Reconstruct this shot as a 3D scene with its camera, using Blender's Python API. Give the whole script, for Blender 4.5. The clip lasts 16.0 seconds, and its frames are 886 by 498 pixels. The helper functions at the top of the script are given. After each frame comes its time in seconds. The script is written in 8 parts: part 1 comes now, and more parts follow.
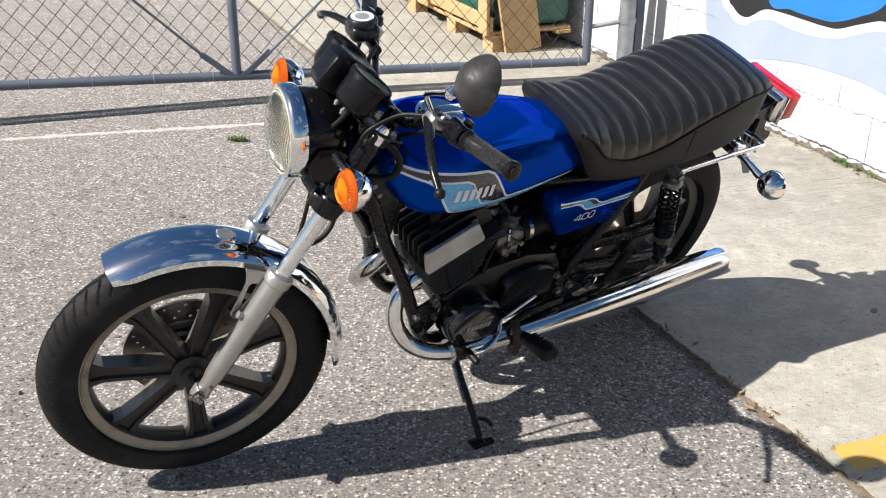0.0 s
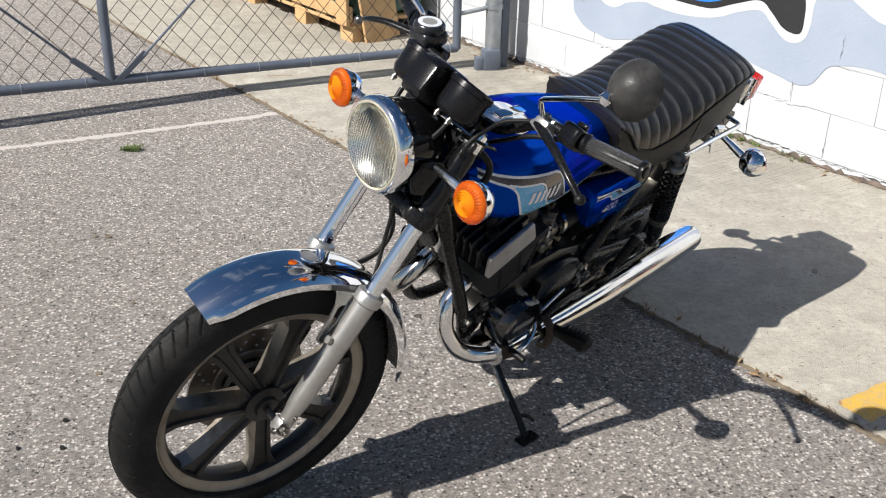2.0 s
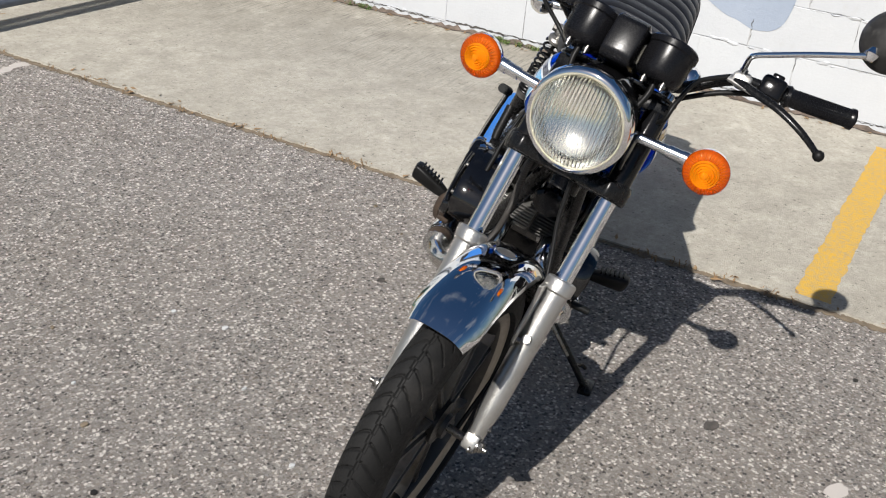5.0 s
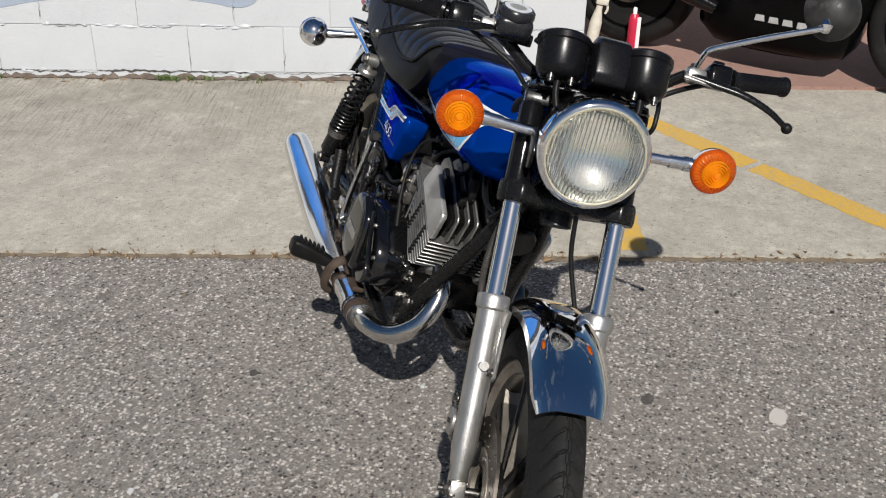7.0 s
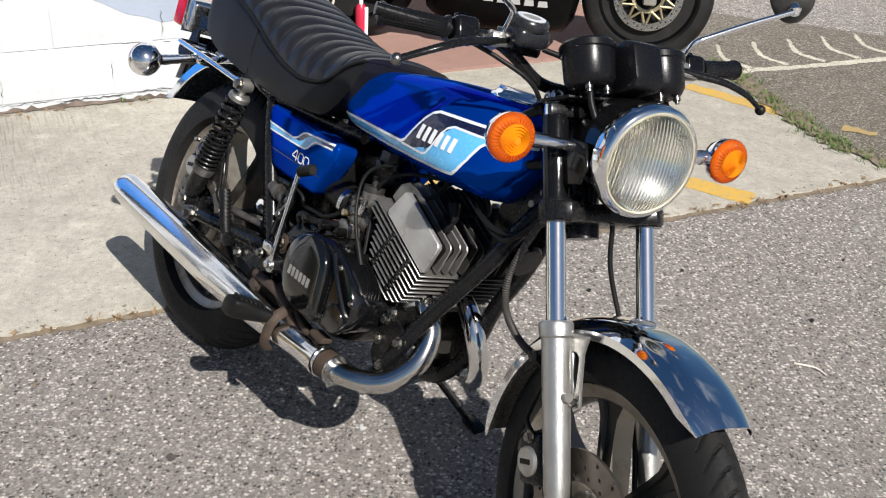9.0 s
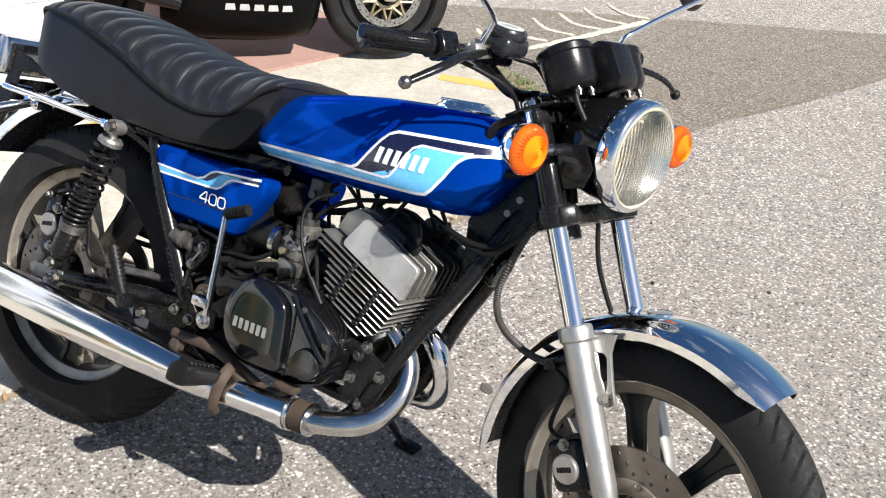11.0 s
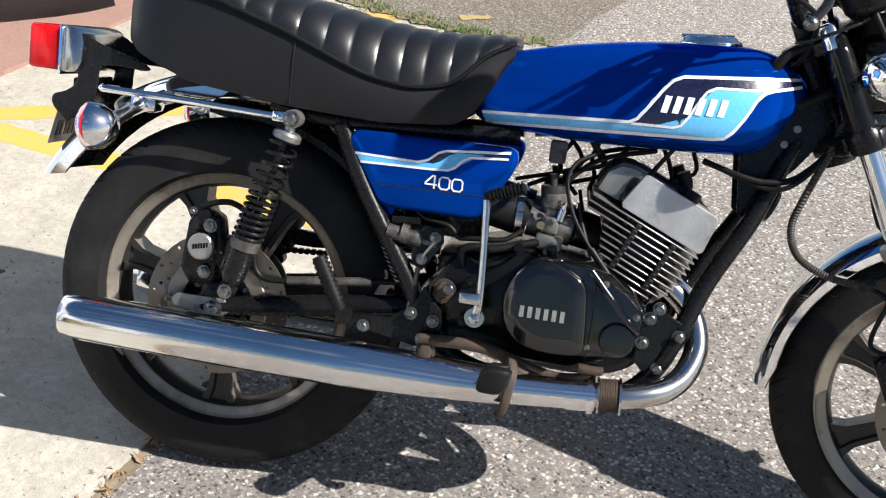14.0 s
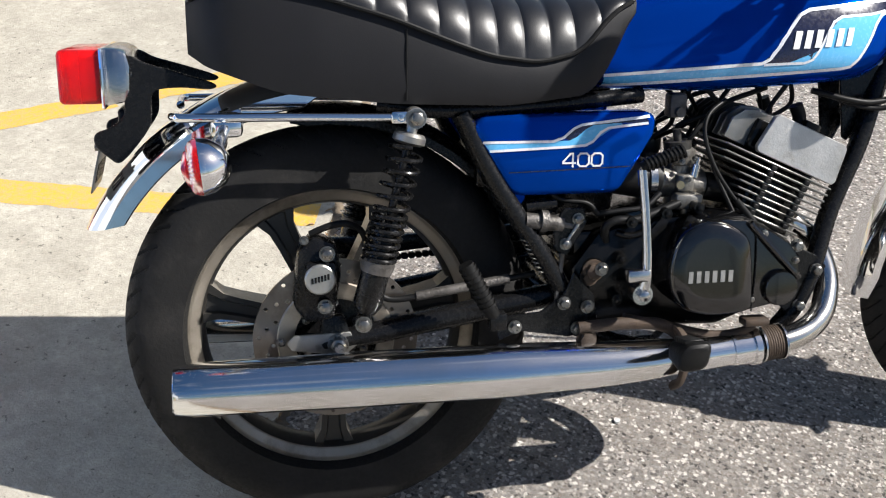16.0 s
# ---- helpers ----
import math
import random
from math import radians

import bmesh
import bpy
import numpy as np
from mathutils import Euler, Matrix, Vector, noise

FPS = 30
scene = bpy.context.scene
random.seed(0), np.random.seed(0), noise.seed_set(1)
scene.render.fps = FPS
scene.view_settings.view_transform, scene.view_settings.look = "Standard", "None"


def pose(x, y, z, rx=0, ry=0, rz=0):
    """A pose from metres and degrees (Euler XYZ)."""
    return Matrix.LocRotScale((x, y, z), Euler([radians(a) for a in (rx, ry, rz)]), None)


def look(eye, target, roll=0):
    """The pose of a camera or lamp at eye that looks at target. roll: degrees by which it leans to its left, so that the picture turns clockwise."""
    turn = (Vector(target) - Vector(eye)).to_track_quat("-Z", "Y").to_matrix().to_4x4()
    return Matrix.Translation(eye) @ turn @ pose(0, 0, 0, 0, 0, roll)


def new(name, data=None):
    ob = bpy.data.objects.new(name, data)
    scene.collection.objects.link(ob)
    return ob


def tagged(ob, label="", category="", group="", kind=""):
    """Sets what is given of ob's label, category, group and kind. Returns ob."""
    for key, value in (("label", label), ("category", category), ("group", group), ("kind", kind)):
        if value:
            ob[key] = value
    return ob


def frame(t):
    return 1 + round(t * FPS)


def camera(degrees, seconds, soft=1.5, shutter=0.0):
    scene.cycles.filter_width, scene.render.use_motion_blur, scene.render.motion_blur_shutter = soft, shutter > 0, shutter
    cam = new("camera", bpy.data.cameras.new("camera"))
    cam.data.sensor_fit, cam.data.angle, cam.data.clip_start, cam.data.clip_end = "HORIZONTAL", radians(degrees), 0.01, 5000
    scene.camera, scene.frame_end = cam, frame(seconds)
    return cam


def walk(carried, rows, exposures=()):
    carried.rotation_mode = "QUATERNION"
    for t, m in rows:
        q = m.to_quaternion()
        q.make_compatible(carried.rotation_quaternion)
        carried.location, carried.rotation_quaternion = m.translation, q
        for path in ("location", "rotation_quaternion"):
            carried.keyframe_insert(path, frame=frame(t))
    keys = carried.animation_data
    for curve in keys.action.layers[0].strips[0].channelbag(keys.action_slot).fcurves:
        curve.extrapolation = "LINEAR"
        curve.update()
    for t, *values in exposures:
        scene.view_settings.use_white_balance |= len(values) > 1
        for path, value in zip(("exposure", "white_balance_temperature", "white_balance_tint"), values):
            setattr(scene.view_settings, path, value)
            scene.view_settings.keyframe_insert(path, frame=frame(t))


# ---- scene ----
cam = camera(46.3, 16.0, soft=1.1)
PATH = [
    (0, (0.003, 0.037, 1.520), (-0.015, 1.857, 0.692), 0.42),
    (0.5, (-0.130, 0.108, 1.533), (-0.120, 1.911, 0.667), -0.52),
    (1, (-0.311, 0.104, 1.537), (-0.189, 1.893, 0.651), 0.32),
    (1.5, (-0.519, 0.083, 1.561), (-0.218, 1.858, 0.689), -0.21),
    (2, (-0.630, 0.149, 1.545), (-0.216, 1.910, 0.693), 1.34),
    (2.5, (-0.755, 0.275, 1.557), (-0.318, 2.038, 0.720), -0.74),
    (3, (-0.895, 0.347, 1.556), (-0.355, 2.043, 0.645), 2.28),
    (3.2, (-0.983, 0.360, 1.548), (-0.361, 2.015, 0.612), 3.55),
    (5.3, (-1.689, 0.981, 1.555), (-0.443, 2.183, 0.555), 3.52),
    (5.5, (-1.769, 1.046, 1.579), (-0.442, 2.158, 0.577), 2.11),
    (6, (-1.875, 1.202, 1.598), (-0.405, 2.164, 0.642), 1.91),
    (6.5, (-1.863, 1.423, 1.576), (-0.291, 2.198, 0.614), 0.98),
    (7, (-1.886, 1.637, 1.575), (-0.264, 2.288, 0.603), 1.21),
    (7.5, (-1.979, 1.897, 1.580), (-0.276, 2.308, 0.615), 0.93),
    (8, (-1.981, 2.070, 1.576), (-0.237, 2.310, 0.627), 2.21),
    (8.5, (-1.887, 2.237, 1.563), (-0.130, 2.332, 0.611), 0.79),
    (9, (-1.856, 2.379, 1.558), (-0.110, 2.307, 0.584), 3.29),
    (9.2, (-1.869, 2.454, 1.558), (-0.129, 2.267, 0.589), 3.92),
    (11.3, (-1.606, 2.983, 1.532), (-0.023, 2.232, 0.568), 5.43),
    (11.5, (-1.563, 3.031, 1.539), (-0.007, 2.254, 0.551), 6.01),
    (12, (-1.481, 3.278, 1.519), (-0.008, 2.333, 0.551), 5.03),
    (12.5, (-1.409, 3.427, 1.516), (0.013, 2.421, 0.535), 4.79),
    (13, (-1.246, 3.493, 1.473), (0.102, 2.394, 0.485), 5.27),
    (13.5, (-1.074, 3.576, 1.479), (0.189, 2.421, 0.444), 5.06),
    (14, (-0.927, 3.753, 1.462), (0.254, 2.514, 0.427), 5.20),
    (14.5, (-0.798, 3.887, 1.449), (0.324, 2.590, 0.419), 4.04),
    (15, (-0.606, 3.919, 1.417), (0.459, 2.589, 0.371), 3.79),
    (15.5, (-0.417, 3.949, 1.418), (0.496, 2.530, 0.344), 3.89),
    (16, (-0.227, 4.027, 1.428), (0.448, 2.514, 0.306), 4.63),
]
walk(cam, [(t, look(eye, target, roll)) for t, eye, target, roll in PATH], exposures=[(0.0, 0.92), (1.5, 0.85), (2.0, 0.66), (2.5, 0.42), (5.5, 0.34), (6.5, 0.16), (7.0, 0.14), (9.0, 0.6), (11.5, 1.28), (12.5, 1.34), (13.5, 1.08), (14.5, 1.1), (16.0, 0.98)])

# ---- sky, sun and exposure ----
SUN_FROM = Vector((-0.905, -0.405, 1.0)).normalized()
world = bpy.data.worlds.new("sky")
scene.world = world
world.use_nodes = True
wn = world.node_tree
sky = wn.nodes.new("ShaderNodeTexSky")
sky.sky_type = "NISHITA"
sky.sun_disc = False
sky.sun_elevation = math.asin(SUN_FROM.z)
sky.sun_rotation = math.atan2(SUN_FROM.x, SUN_FROM.y)
sky.air_density, sky.dust_density, sky.ozone_density = 1.0, 1.3, 2.0
# soft broken clouds high in the sky
wtc = wn.nodes.new("ShaderNodeTexCoord")
wno = wn.nodes.new("ShaderNodeTexNoise")
wno.inputs["Scale"].default_value = 3.2
wno.inputs["Detail"].default_value = 7
wno.inputs["Roughness"].default_value = 0.6
wra = wn.nodes.new("ShaderNodeMapRange")
wra.inputs[1].default_value, wra.inputs[2].default_value = 0.55, 0.8
wra.inputs[3].default_value, wra.inputs[4].default_value = 0.0, 0.65
wmi = wn.nodes.new("ShaderNodeMix")
wmi.data_type = "RGBA"
wmi.inputs[7].default_value = (9.0, 9.3, 9.8, 1)
wn.links.new(wtc.outputs["Generated"], wno.inputs["Vector"])
wn.links.new(wno.outputs["Fac"], wra.inputs[0])
wn.links.new(wra.outputs[0], wmi.inputs[0])
wsat = wn.nodes.new("ShaderNodeHueSaturation")
wsat.inputs["Saturation"].default_value = 1.25
wn.links.new(sky.outputs[0], wsat.inputs["Color"])
wn.links.new(wsat.outputs[0], wmi.inputs[6])
wn.links.new(wmi.outputs[2], wn.nodes["Background"].inputs[0])
wn.nodes["Background"].inputs[1].default_value = 0.042
sun = new("sun", bpy.data.lights.new("sun", "SUN"))
sun.data.energy, sun.data.angle, sun.data.color = 5.1, radians(0.55), (1.0, 0.962, 0.915)
sun.matrix_world = look(SUN_FROM * 20, (0, 0, 0))
scene.view_settings.exposure = 0.55

# ---- materials ----
def nodes_of(name):
    m = bpy.data.materials.new(name)
    m.use_nodes = True
    return m, m.node_tree, m.node_tree.nodes["Principled BSDF"]


def link(nt, a, b):
    nt.links.new(a, b)


def noise_fac(nt, scale, detail=4, rough=0.55, lo=0.35, hi=0.65, coord="Object", stretch=None):
    tc = nt.nodes.new("ShaderNodeTexCoord")
    n = nt.nodes.new("ShaderNodeTexNoise")
    n.inputs["Scale"].default_value, n.inputs["Detail"].default_value, n.inputs["Roughness"].default_value = scale, detail, rough
    if stretch:
        mp = nt.nodes.new("ShaderNodeMapping")
        mp.inputs["Scale"].default_value = stretch
        link(nt, tc.outputs[coord], mp.inputs[0])
        link(nt, mp.outputs[0], n.inputs["Vector"])
    else:
        link(nt, tc.outputs[coord], n.inputs["Vector"])
    r = nt.nodes.new("ShaderNodeMapRange")
    r.inputs[1].default_value, r.inputs[2].default_value = lo, hi
    link(nt, n.outputs["Fac"], r.inputs[0])
    return r.outputs[0]


def mixc(nt, fac, a, b):
    m = nt.nodes.new("ShaderNodeMix")
    m.data_type = "RGBA"
    for sock, v in ((m.inputs[6], a), (m.inputs[7], b)):
        if isinstance(v, tuple):
            sock.default_value = (*v[:3], 1)
        else:
            link(nt, v, sock)
    if isinstance(fac, float):
        m.inputs[0].default_value = fac
    else:
        link(nt, fac, m.inputs[0])
    return m.outputs[2]


def rangef(nt, fac, lo, hi):
    r = nt.nodes.new("ShaderNodeMapRange")
    r.inputs[3].default_value, r.inputs[4].default_value = lo, hi
    link(nt, fac, r.inputs[0])
    return r.outputs[0]


def bumped(nt, bsdf, height, strength, dist=0.002):
    b = nt.nodes.new("ShaderNodeBump")
    b.inputs["Strength"].default_value, b.inputs["Distance"].default_value = strength, dist
    link(nt, height, b.inputs["Height"])
    link(nt, b.outputs[0], bsdf.inputs["Normal"])


def surface(name, a, b, rough=(0.4, 0.6), metal=0.0, scale=12, fine=160, grain=0.25, bump=0.0, coat=0.0, dirt=None, dirt_scale=5, dirt_lo=0.55, dirt_hi=0.75, spec=0.5):
    """Two-scale surface: a broad change between a and b, a fine grain, and dirt in patches."""
    m, nt, p = nodes_of(name)
    broad = noise_fac(nt, scale)
    f = noise_fac(nt, fine, 3)
    col = mixc(nt, broad, a, b)
    dark = tuple(c * 0.72 for c in a)
    g = rangef(nt, f, grain, 0.0)
    col = mixc(nt, g, col, dark)
    if dirt:
        d = noise_fac(nt, dirt_scale, 8, 0.65, dirt_lo, dirt_hi)
        col = mixc(nt, d, col, dirt)
    link(nt, col, p.inputs["Base Color"])
    link(nt, rangef(nt, f, *rough), p.inputs["Roughness"])
    p.inputs["Metallic"].default_value = metal
    p.inputs["Coat Weight"].default_value = coat
    p.inputs["Coat Roughness"].default_value = 0.03
    p.inputs["Specular IOR Level"].default_value = spec
    if bump:
        bumped(nt, p, f, bump)
    return m


def asphalt(name, dark, mid, chip, chip_cover=0.5, stain=(0.03, 0.028, 0.026)):
    m, nt, p = nodes_of(name)
    tc = nt.nodes.new("ShaderNodeTexCoord")
    vo = nt.nodes.new("ShaderNodeTexVoronoi")
    vo.inputs["Scale"].default_value = 150
    vo.inputs["Randomness"].default_value = 1.0
    link(nt, tc.outputs["Object"], vo.inputs["Vector"])
    sep = nt.nodes.new("ShaderNodeSeparateColor")
    link(nt, vo.outputs["Color"], sep.inputs[0])
    # chips: some cells are light stone, some dark, the rest bitumen
    ramp = nt.nodes.new("ShaderNodeValToRGB")
    e = ramp.color_ramp.elements
    e[0].position, e[0].color = 0.0, (*dark, 1)
    e[1].position, e[1].color = 1.0, (*chip, 1)
    k = ramp.color_ramp.elements.new(0.2)
    k.color = (*[0.6 * x + 0.4 * y for x, y in zip(dark, mid)], 1)
    k = ramp.color_ramp.elements.new(0.5)
    k.color = (*mid, 1)
    k = ramp.color_ramp.elements.new(0.76)
    k.color = (*[0.6 * x + 0.4 * y for x, y in zip(mid, chip)], 1)
    k = ramp.color_ramp.elements.new(0.9)
    k.color = (*[1.12 * x for x in chip], 1)
    link(nt, sep.outputs[0], ramp.inputs[0])
    # bitumen between the chips
    gap = nt.nodes.new("ShaderNodeMapRange")
    gap.inputs[1].default_value, gap.inputs[2].default_value = 0.5, 0.78
    link(nt, vo.outputs["Distance"], gap.inputs[0])
    brown = mixc(nt, rangef(nt, sep.outputs[2], 0.0, 0.35), ramp.outputs[0], (mid[0] * 1.25, mid[1] * 1.02, mid[2] * 0.8))
    col = mixc(nt, gap.outputs[0], brown, tuple(0.88 * x + 0.12 * y for x, y in zip(mid, dark)))
    fine = noise_fac(nt, 380, 5, 0.85, 0.36, 0.62)
    col = mixc(nt, rangef(nt, fine, 0.5, 0.0), col, dark)
    glint = noise_fac(nt, 260, 4, 0.8, 0.56, 0.66)
    col = mixc(nt, rangef(nt, glint, 0.0, 0.55), col, chip)
    big = noise_fac(nt, 1.3, 6, 0.62, 0.38, 0.7)
    col = mixc(nt, rangef(nt, big, 0.0, 0.3), col, mid)
    patchy = noise_fac(nt, 24, 7, 0.78, 0.36, 0.64)
    col = mixc(nt, rangef(nt, patchy, 0.5, 0.0), col, tuple(0.55 * x + 0.45 * y for x, y in zip(mid, dark)))
    tint = noise_fac(nt, 0.8, 6, 0.6, 0.42, 0.68)
    col = mixc(nt, rangef(nt, tint, 0.0, 0.3), col, (mid[0] * 0.82, mid[1] * 0.76, mid[2] * 0.7))
    blot = noise_fac(nt, 4.5, 7, 0.6, 0.6, 0.76)
    col = mixc(nt, rangef(nt, blot, 0.0, 0.5), col, stain)
    # larger stones: pale ones worn bare, and dark holes where one is lost
    wob = nt.nodes.new("ShaderNodeTexNoise")
    wob.inputs["Scale"].default_value = 160
    link(nt, tc.outputs["Object"], wob.inputs["Vector"])
    warp = nt.nodes.new("ShaderNodeVectorMath")
    warp.operation = "MULTIPLY_ADD"
    warp.inputs[1].default_value = (0.014, 0.014, 0.014)
    link(nt, wob.outputs["Color"], warp.inputs[0])
    link(nt, tc.outputs["Object"], warp.inputs[2])
    v2 = nt.nodes.new("ShaderNodeTexVoronoi")
    v2.inputs["Scale"].default_value = 98
    link(nt, warp.outputs[0], v2.inputs["Vector"])
    s2 = nt.nodes.new("ShaderNodeSeparateColor")
    link(nt, v2.outputs["Color"], s2.inputs[0])
    for out, lo, hi, most, tint in ((0, 0.62, 0.72, 0.92, tuple(0.96 * x for x in chip)), (1, 0.74, 0.82, 0.85, dark)):
        core = nt.nodes.new("ShaderNodeMapRange")
        core.inputs[1].default_value, core.inputs[2].default_value = 0.5, 0.38
        link(nt, v2.outputs["Distance"], core.inputs[0])
        pick = nt.nodes.new("ShaderNodeMapRange")
        pick.inputs[1].default_value, pick.inputs[2].default_value = lo, hi
        link(nt, s2.outputs[out], pick.inputs[0])
        both = nt.nodes.new("ShaderNodeMath")
        both.operation = "MULTIPLY"
        link(nt, core.outputs[0], both.inputs[0])
        link(nt, pick.outputs[0], both.inputs[1])
        col = mixc(nt, rangef(nt, both.outputs[0], 0.0, most), col, tint)
    link(nt, col, p.inputs["Base Color"])
    p.inputs["Roughness"].default_value = 0.9
    p.inputs["Specular IOR Level"].default_value = 0.3
    inv = nt.nodes.new("ShaderNodeMath")
    inv.operation = "SUBTRACT"
    inv.inputs[0].default_value = 1.0
    link(nt, vo.outputs["Distance"], inv.inputs[1])
    add = nt.nodes.new("ShaderNodeMath")
    add.operation = "MULTIPLY_ADD"
    link(nt, inv.outputs[0], add.inputs[0])
    link(nt, sep.outputs[1], add.inputs[1])
    link(nt, fine, add.inputs[2])
    bumped(nt, p, add.outputs[0], 0.9, 0.005)
    return m


def concrete(name, a, b, stain, streak=True):
    m, nt, p = nodes_of(name)
    big = noise_fac(nt, 1.1, 7, 0.62, 0.35, 0.68)
    mid = noise_fac(nt, 9, 8, 0.7, 0.35, 0.7)
    fine = noise_fac(nt, 190, 3, 0.6, 0.3, 0.7)
    col = mixc(nt, big, a, b)
    col = mixc(nt, rangef(nt, mid, 0.5, 0.0), col, stain)
    col = mixc(nt, rangef(nt, fine, 0.35, 0.0), col, stain)
    grit = noise_fac(nt, 48, 6, 0.8, 0.34, 0.6)
    col = mixc(nt, rangef(nt, grit, 0.5, 0.0), col, stain)
    st = noise_fac(nt, 3.2, 8, 0.6, 0.62, 0.8)
    col = mixc(nt, rangef(nt, st, 0.0, 0.6), col, stain)
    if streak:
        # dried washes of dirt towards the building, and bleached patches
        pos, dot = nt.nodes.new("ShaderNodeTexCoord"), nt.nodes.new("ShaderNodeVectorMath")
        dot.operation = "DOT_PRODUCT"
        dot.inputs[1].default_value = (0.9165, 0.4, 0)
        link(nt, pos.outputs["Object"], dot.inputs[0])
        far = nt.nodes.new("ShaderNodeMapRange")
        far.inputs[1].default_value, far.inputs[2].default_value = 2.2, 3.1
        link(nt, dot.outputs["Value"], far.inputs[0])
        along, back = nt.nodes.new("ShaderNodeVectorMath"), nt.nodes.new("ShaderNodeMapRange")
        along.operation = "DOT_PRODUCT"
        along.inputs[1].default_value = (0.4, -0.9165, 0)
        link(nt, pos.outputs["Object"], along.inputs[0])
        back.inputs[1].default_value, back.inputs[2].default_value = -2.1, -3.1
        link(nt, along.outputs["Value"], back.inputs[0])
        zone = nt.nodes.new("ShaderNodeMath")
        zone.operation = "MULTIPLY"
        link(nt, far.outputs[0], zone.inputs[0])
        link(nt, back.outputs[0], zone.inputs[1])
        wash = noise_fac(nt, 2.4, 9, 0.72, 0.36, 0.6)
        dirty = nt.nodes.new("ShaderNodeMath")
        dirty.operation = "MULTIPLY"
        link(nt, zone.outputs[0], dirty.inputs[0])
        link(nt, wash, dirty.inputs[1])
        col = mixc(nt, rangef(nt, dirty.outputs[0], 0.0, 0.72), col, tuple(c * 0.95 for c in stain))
        bleach = noise_fac(nt, 5.5, 8, 0.7, 0.58, 0.72)
        col = mixc(nt, rangef(nt, bleach, 0.0, 0.45), col, tuple(min(1.0, 1.12 * c) for c in a))
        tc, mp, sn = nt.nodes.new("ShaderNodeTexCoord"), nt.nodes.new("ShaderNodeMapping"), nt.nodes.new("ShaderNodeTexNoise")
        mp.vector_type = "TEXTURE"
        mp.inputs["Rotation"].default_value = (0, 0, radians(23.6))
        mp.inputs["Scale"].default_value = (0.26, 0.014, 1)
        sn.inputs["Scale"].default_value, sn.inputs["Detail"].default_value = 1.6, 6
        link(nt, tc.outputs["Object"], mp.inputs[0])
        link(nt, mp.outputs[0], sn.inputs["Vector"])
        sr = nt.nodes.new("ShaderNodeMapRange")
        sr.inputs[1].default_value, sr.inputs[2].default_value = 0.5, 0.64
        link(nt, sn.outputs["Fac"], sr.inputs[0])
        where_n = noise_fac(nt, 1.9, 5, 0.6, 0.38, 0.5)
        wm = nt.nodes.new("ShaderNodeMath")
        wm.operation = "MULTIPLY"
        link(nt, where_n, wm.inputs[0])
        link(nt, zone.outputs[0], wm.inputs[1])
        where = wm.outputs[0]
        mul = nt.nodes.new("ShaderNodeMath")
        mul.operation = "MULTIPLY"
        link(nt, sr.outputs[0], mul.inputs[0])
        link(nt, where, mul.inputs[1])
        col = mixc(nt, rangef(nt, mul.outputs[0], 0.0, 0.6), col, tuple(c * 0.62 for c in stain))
    pits = noise_fac(nt, 60, 4, 0.65, 0.62, 0.69)
    col = mixc(nt, rangef(nt, pits, 0.0, 0.72), col, tuple(c * 0.32 for c in stain))
    link(nt, col, p.inputs["Base Color"])
    p.inputs["Roughness"].default_value = 0.88
    p.inputs["Specular IOR Level"].default_value = 0.3
    h = nt.nodes.new("ShaderNodeMath")
    h.operation = "ADD"
    link(nt, fine, h.inputs[0])
    link(nt, mid, h.inputs[1])
    bumped(nt, p, h.outputs[0], 0.35, 0.003)
    return m


def paint_on_ground(name, col, worn, lo=0.52, hi=0.62):
    """Road paint, worn through in specks."""
    m, nt, p = nodes_of(name)
    w = noise_fac(nt, 70, 6, 0.75, lo, hi)
    big = noise_fac(nt, 7, 5, 0.6, 0.4, 0.7)
    c = mixc(nt, rangef(nt, big, 0.0, 0.3), col, worn)
    c = mixc(nt, rangef(nt, w, 0.0, 0.85), c, worn)
    link(nt, c, p.inputs["Base Color"])
    p.inputs["Roughness"].default_value = 0.75
    bumped(nt, p, w, 0.3, 0.002)
    return m


def glassy(name, col, rough=0.05, trans=1.0, ior=1.45):
    m, nt, p = nodes_of(name)
    p.inputs["Base Color"].default_value = (*col, 1)
    p.inputs["Roughness"].default_value = rough
    p.inputs["Transmission Weight"].default_value = trans
    p.inputs["IOR"].default_value = ior
    return m


ASPHALT = asphalt("aged_asphalt", (0.06, 0.056, 0.053), (0.49, 0.45, 0.415), (1.0, 0.95, 0.89))
OLD_ASPHALT = asphalt("old_brown_asphalt", (0.075, 0.065, 0.052), (0.31, 0.275, 0.23), (0.62, 0.57, 0.48))
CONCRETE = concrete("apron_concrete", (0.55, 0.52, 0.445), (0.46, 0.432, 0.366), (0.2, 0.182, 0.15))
RED_FLOOR = concrete("worn_red_floor_paint", (0.35, 0.21, 0.17), (0.3, 0.175, 0.14), (0.22, 0.14, 0.115), False)
YELLOW = paint_on_ground("yellow_line_paint", (0.56, 0.33, 0.035), (0.38, 0.29, 0.15), 0.44, 0.62)
WORN_YELLOW = paint_on_ground("worn_yellow_paint", (0.46, 0.29, 0.06), (0.27, 0.22, 0.14), 0.34, 0.56)
LIMEWASH = paint_on_ground("white_line_paint", (0.66, 0.62, 0.5), (0.3, 0.27, 0.22), 0.38, 0.58)
FADED = paint_on_ground("faded_line_paint", (0.5, 0.47, 0.43), (0.42, 0.385, 0.355), 0.24, 0.42)
SOIL = surface("dry_soil", (0.22, 0.175, 0.12), (0.13, 0.1, 0.07), (0.9, 1.0), scale=25, bump=0.6)
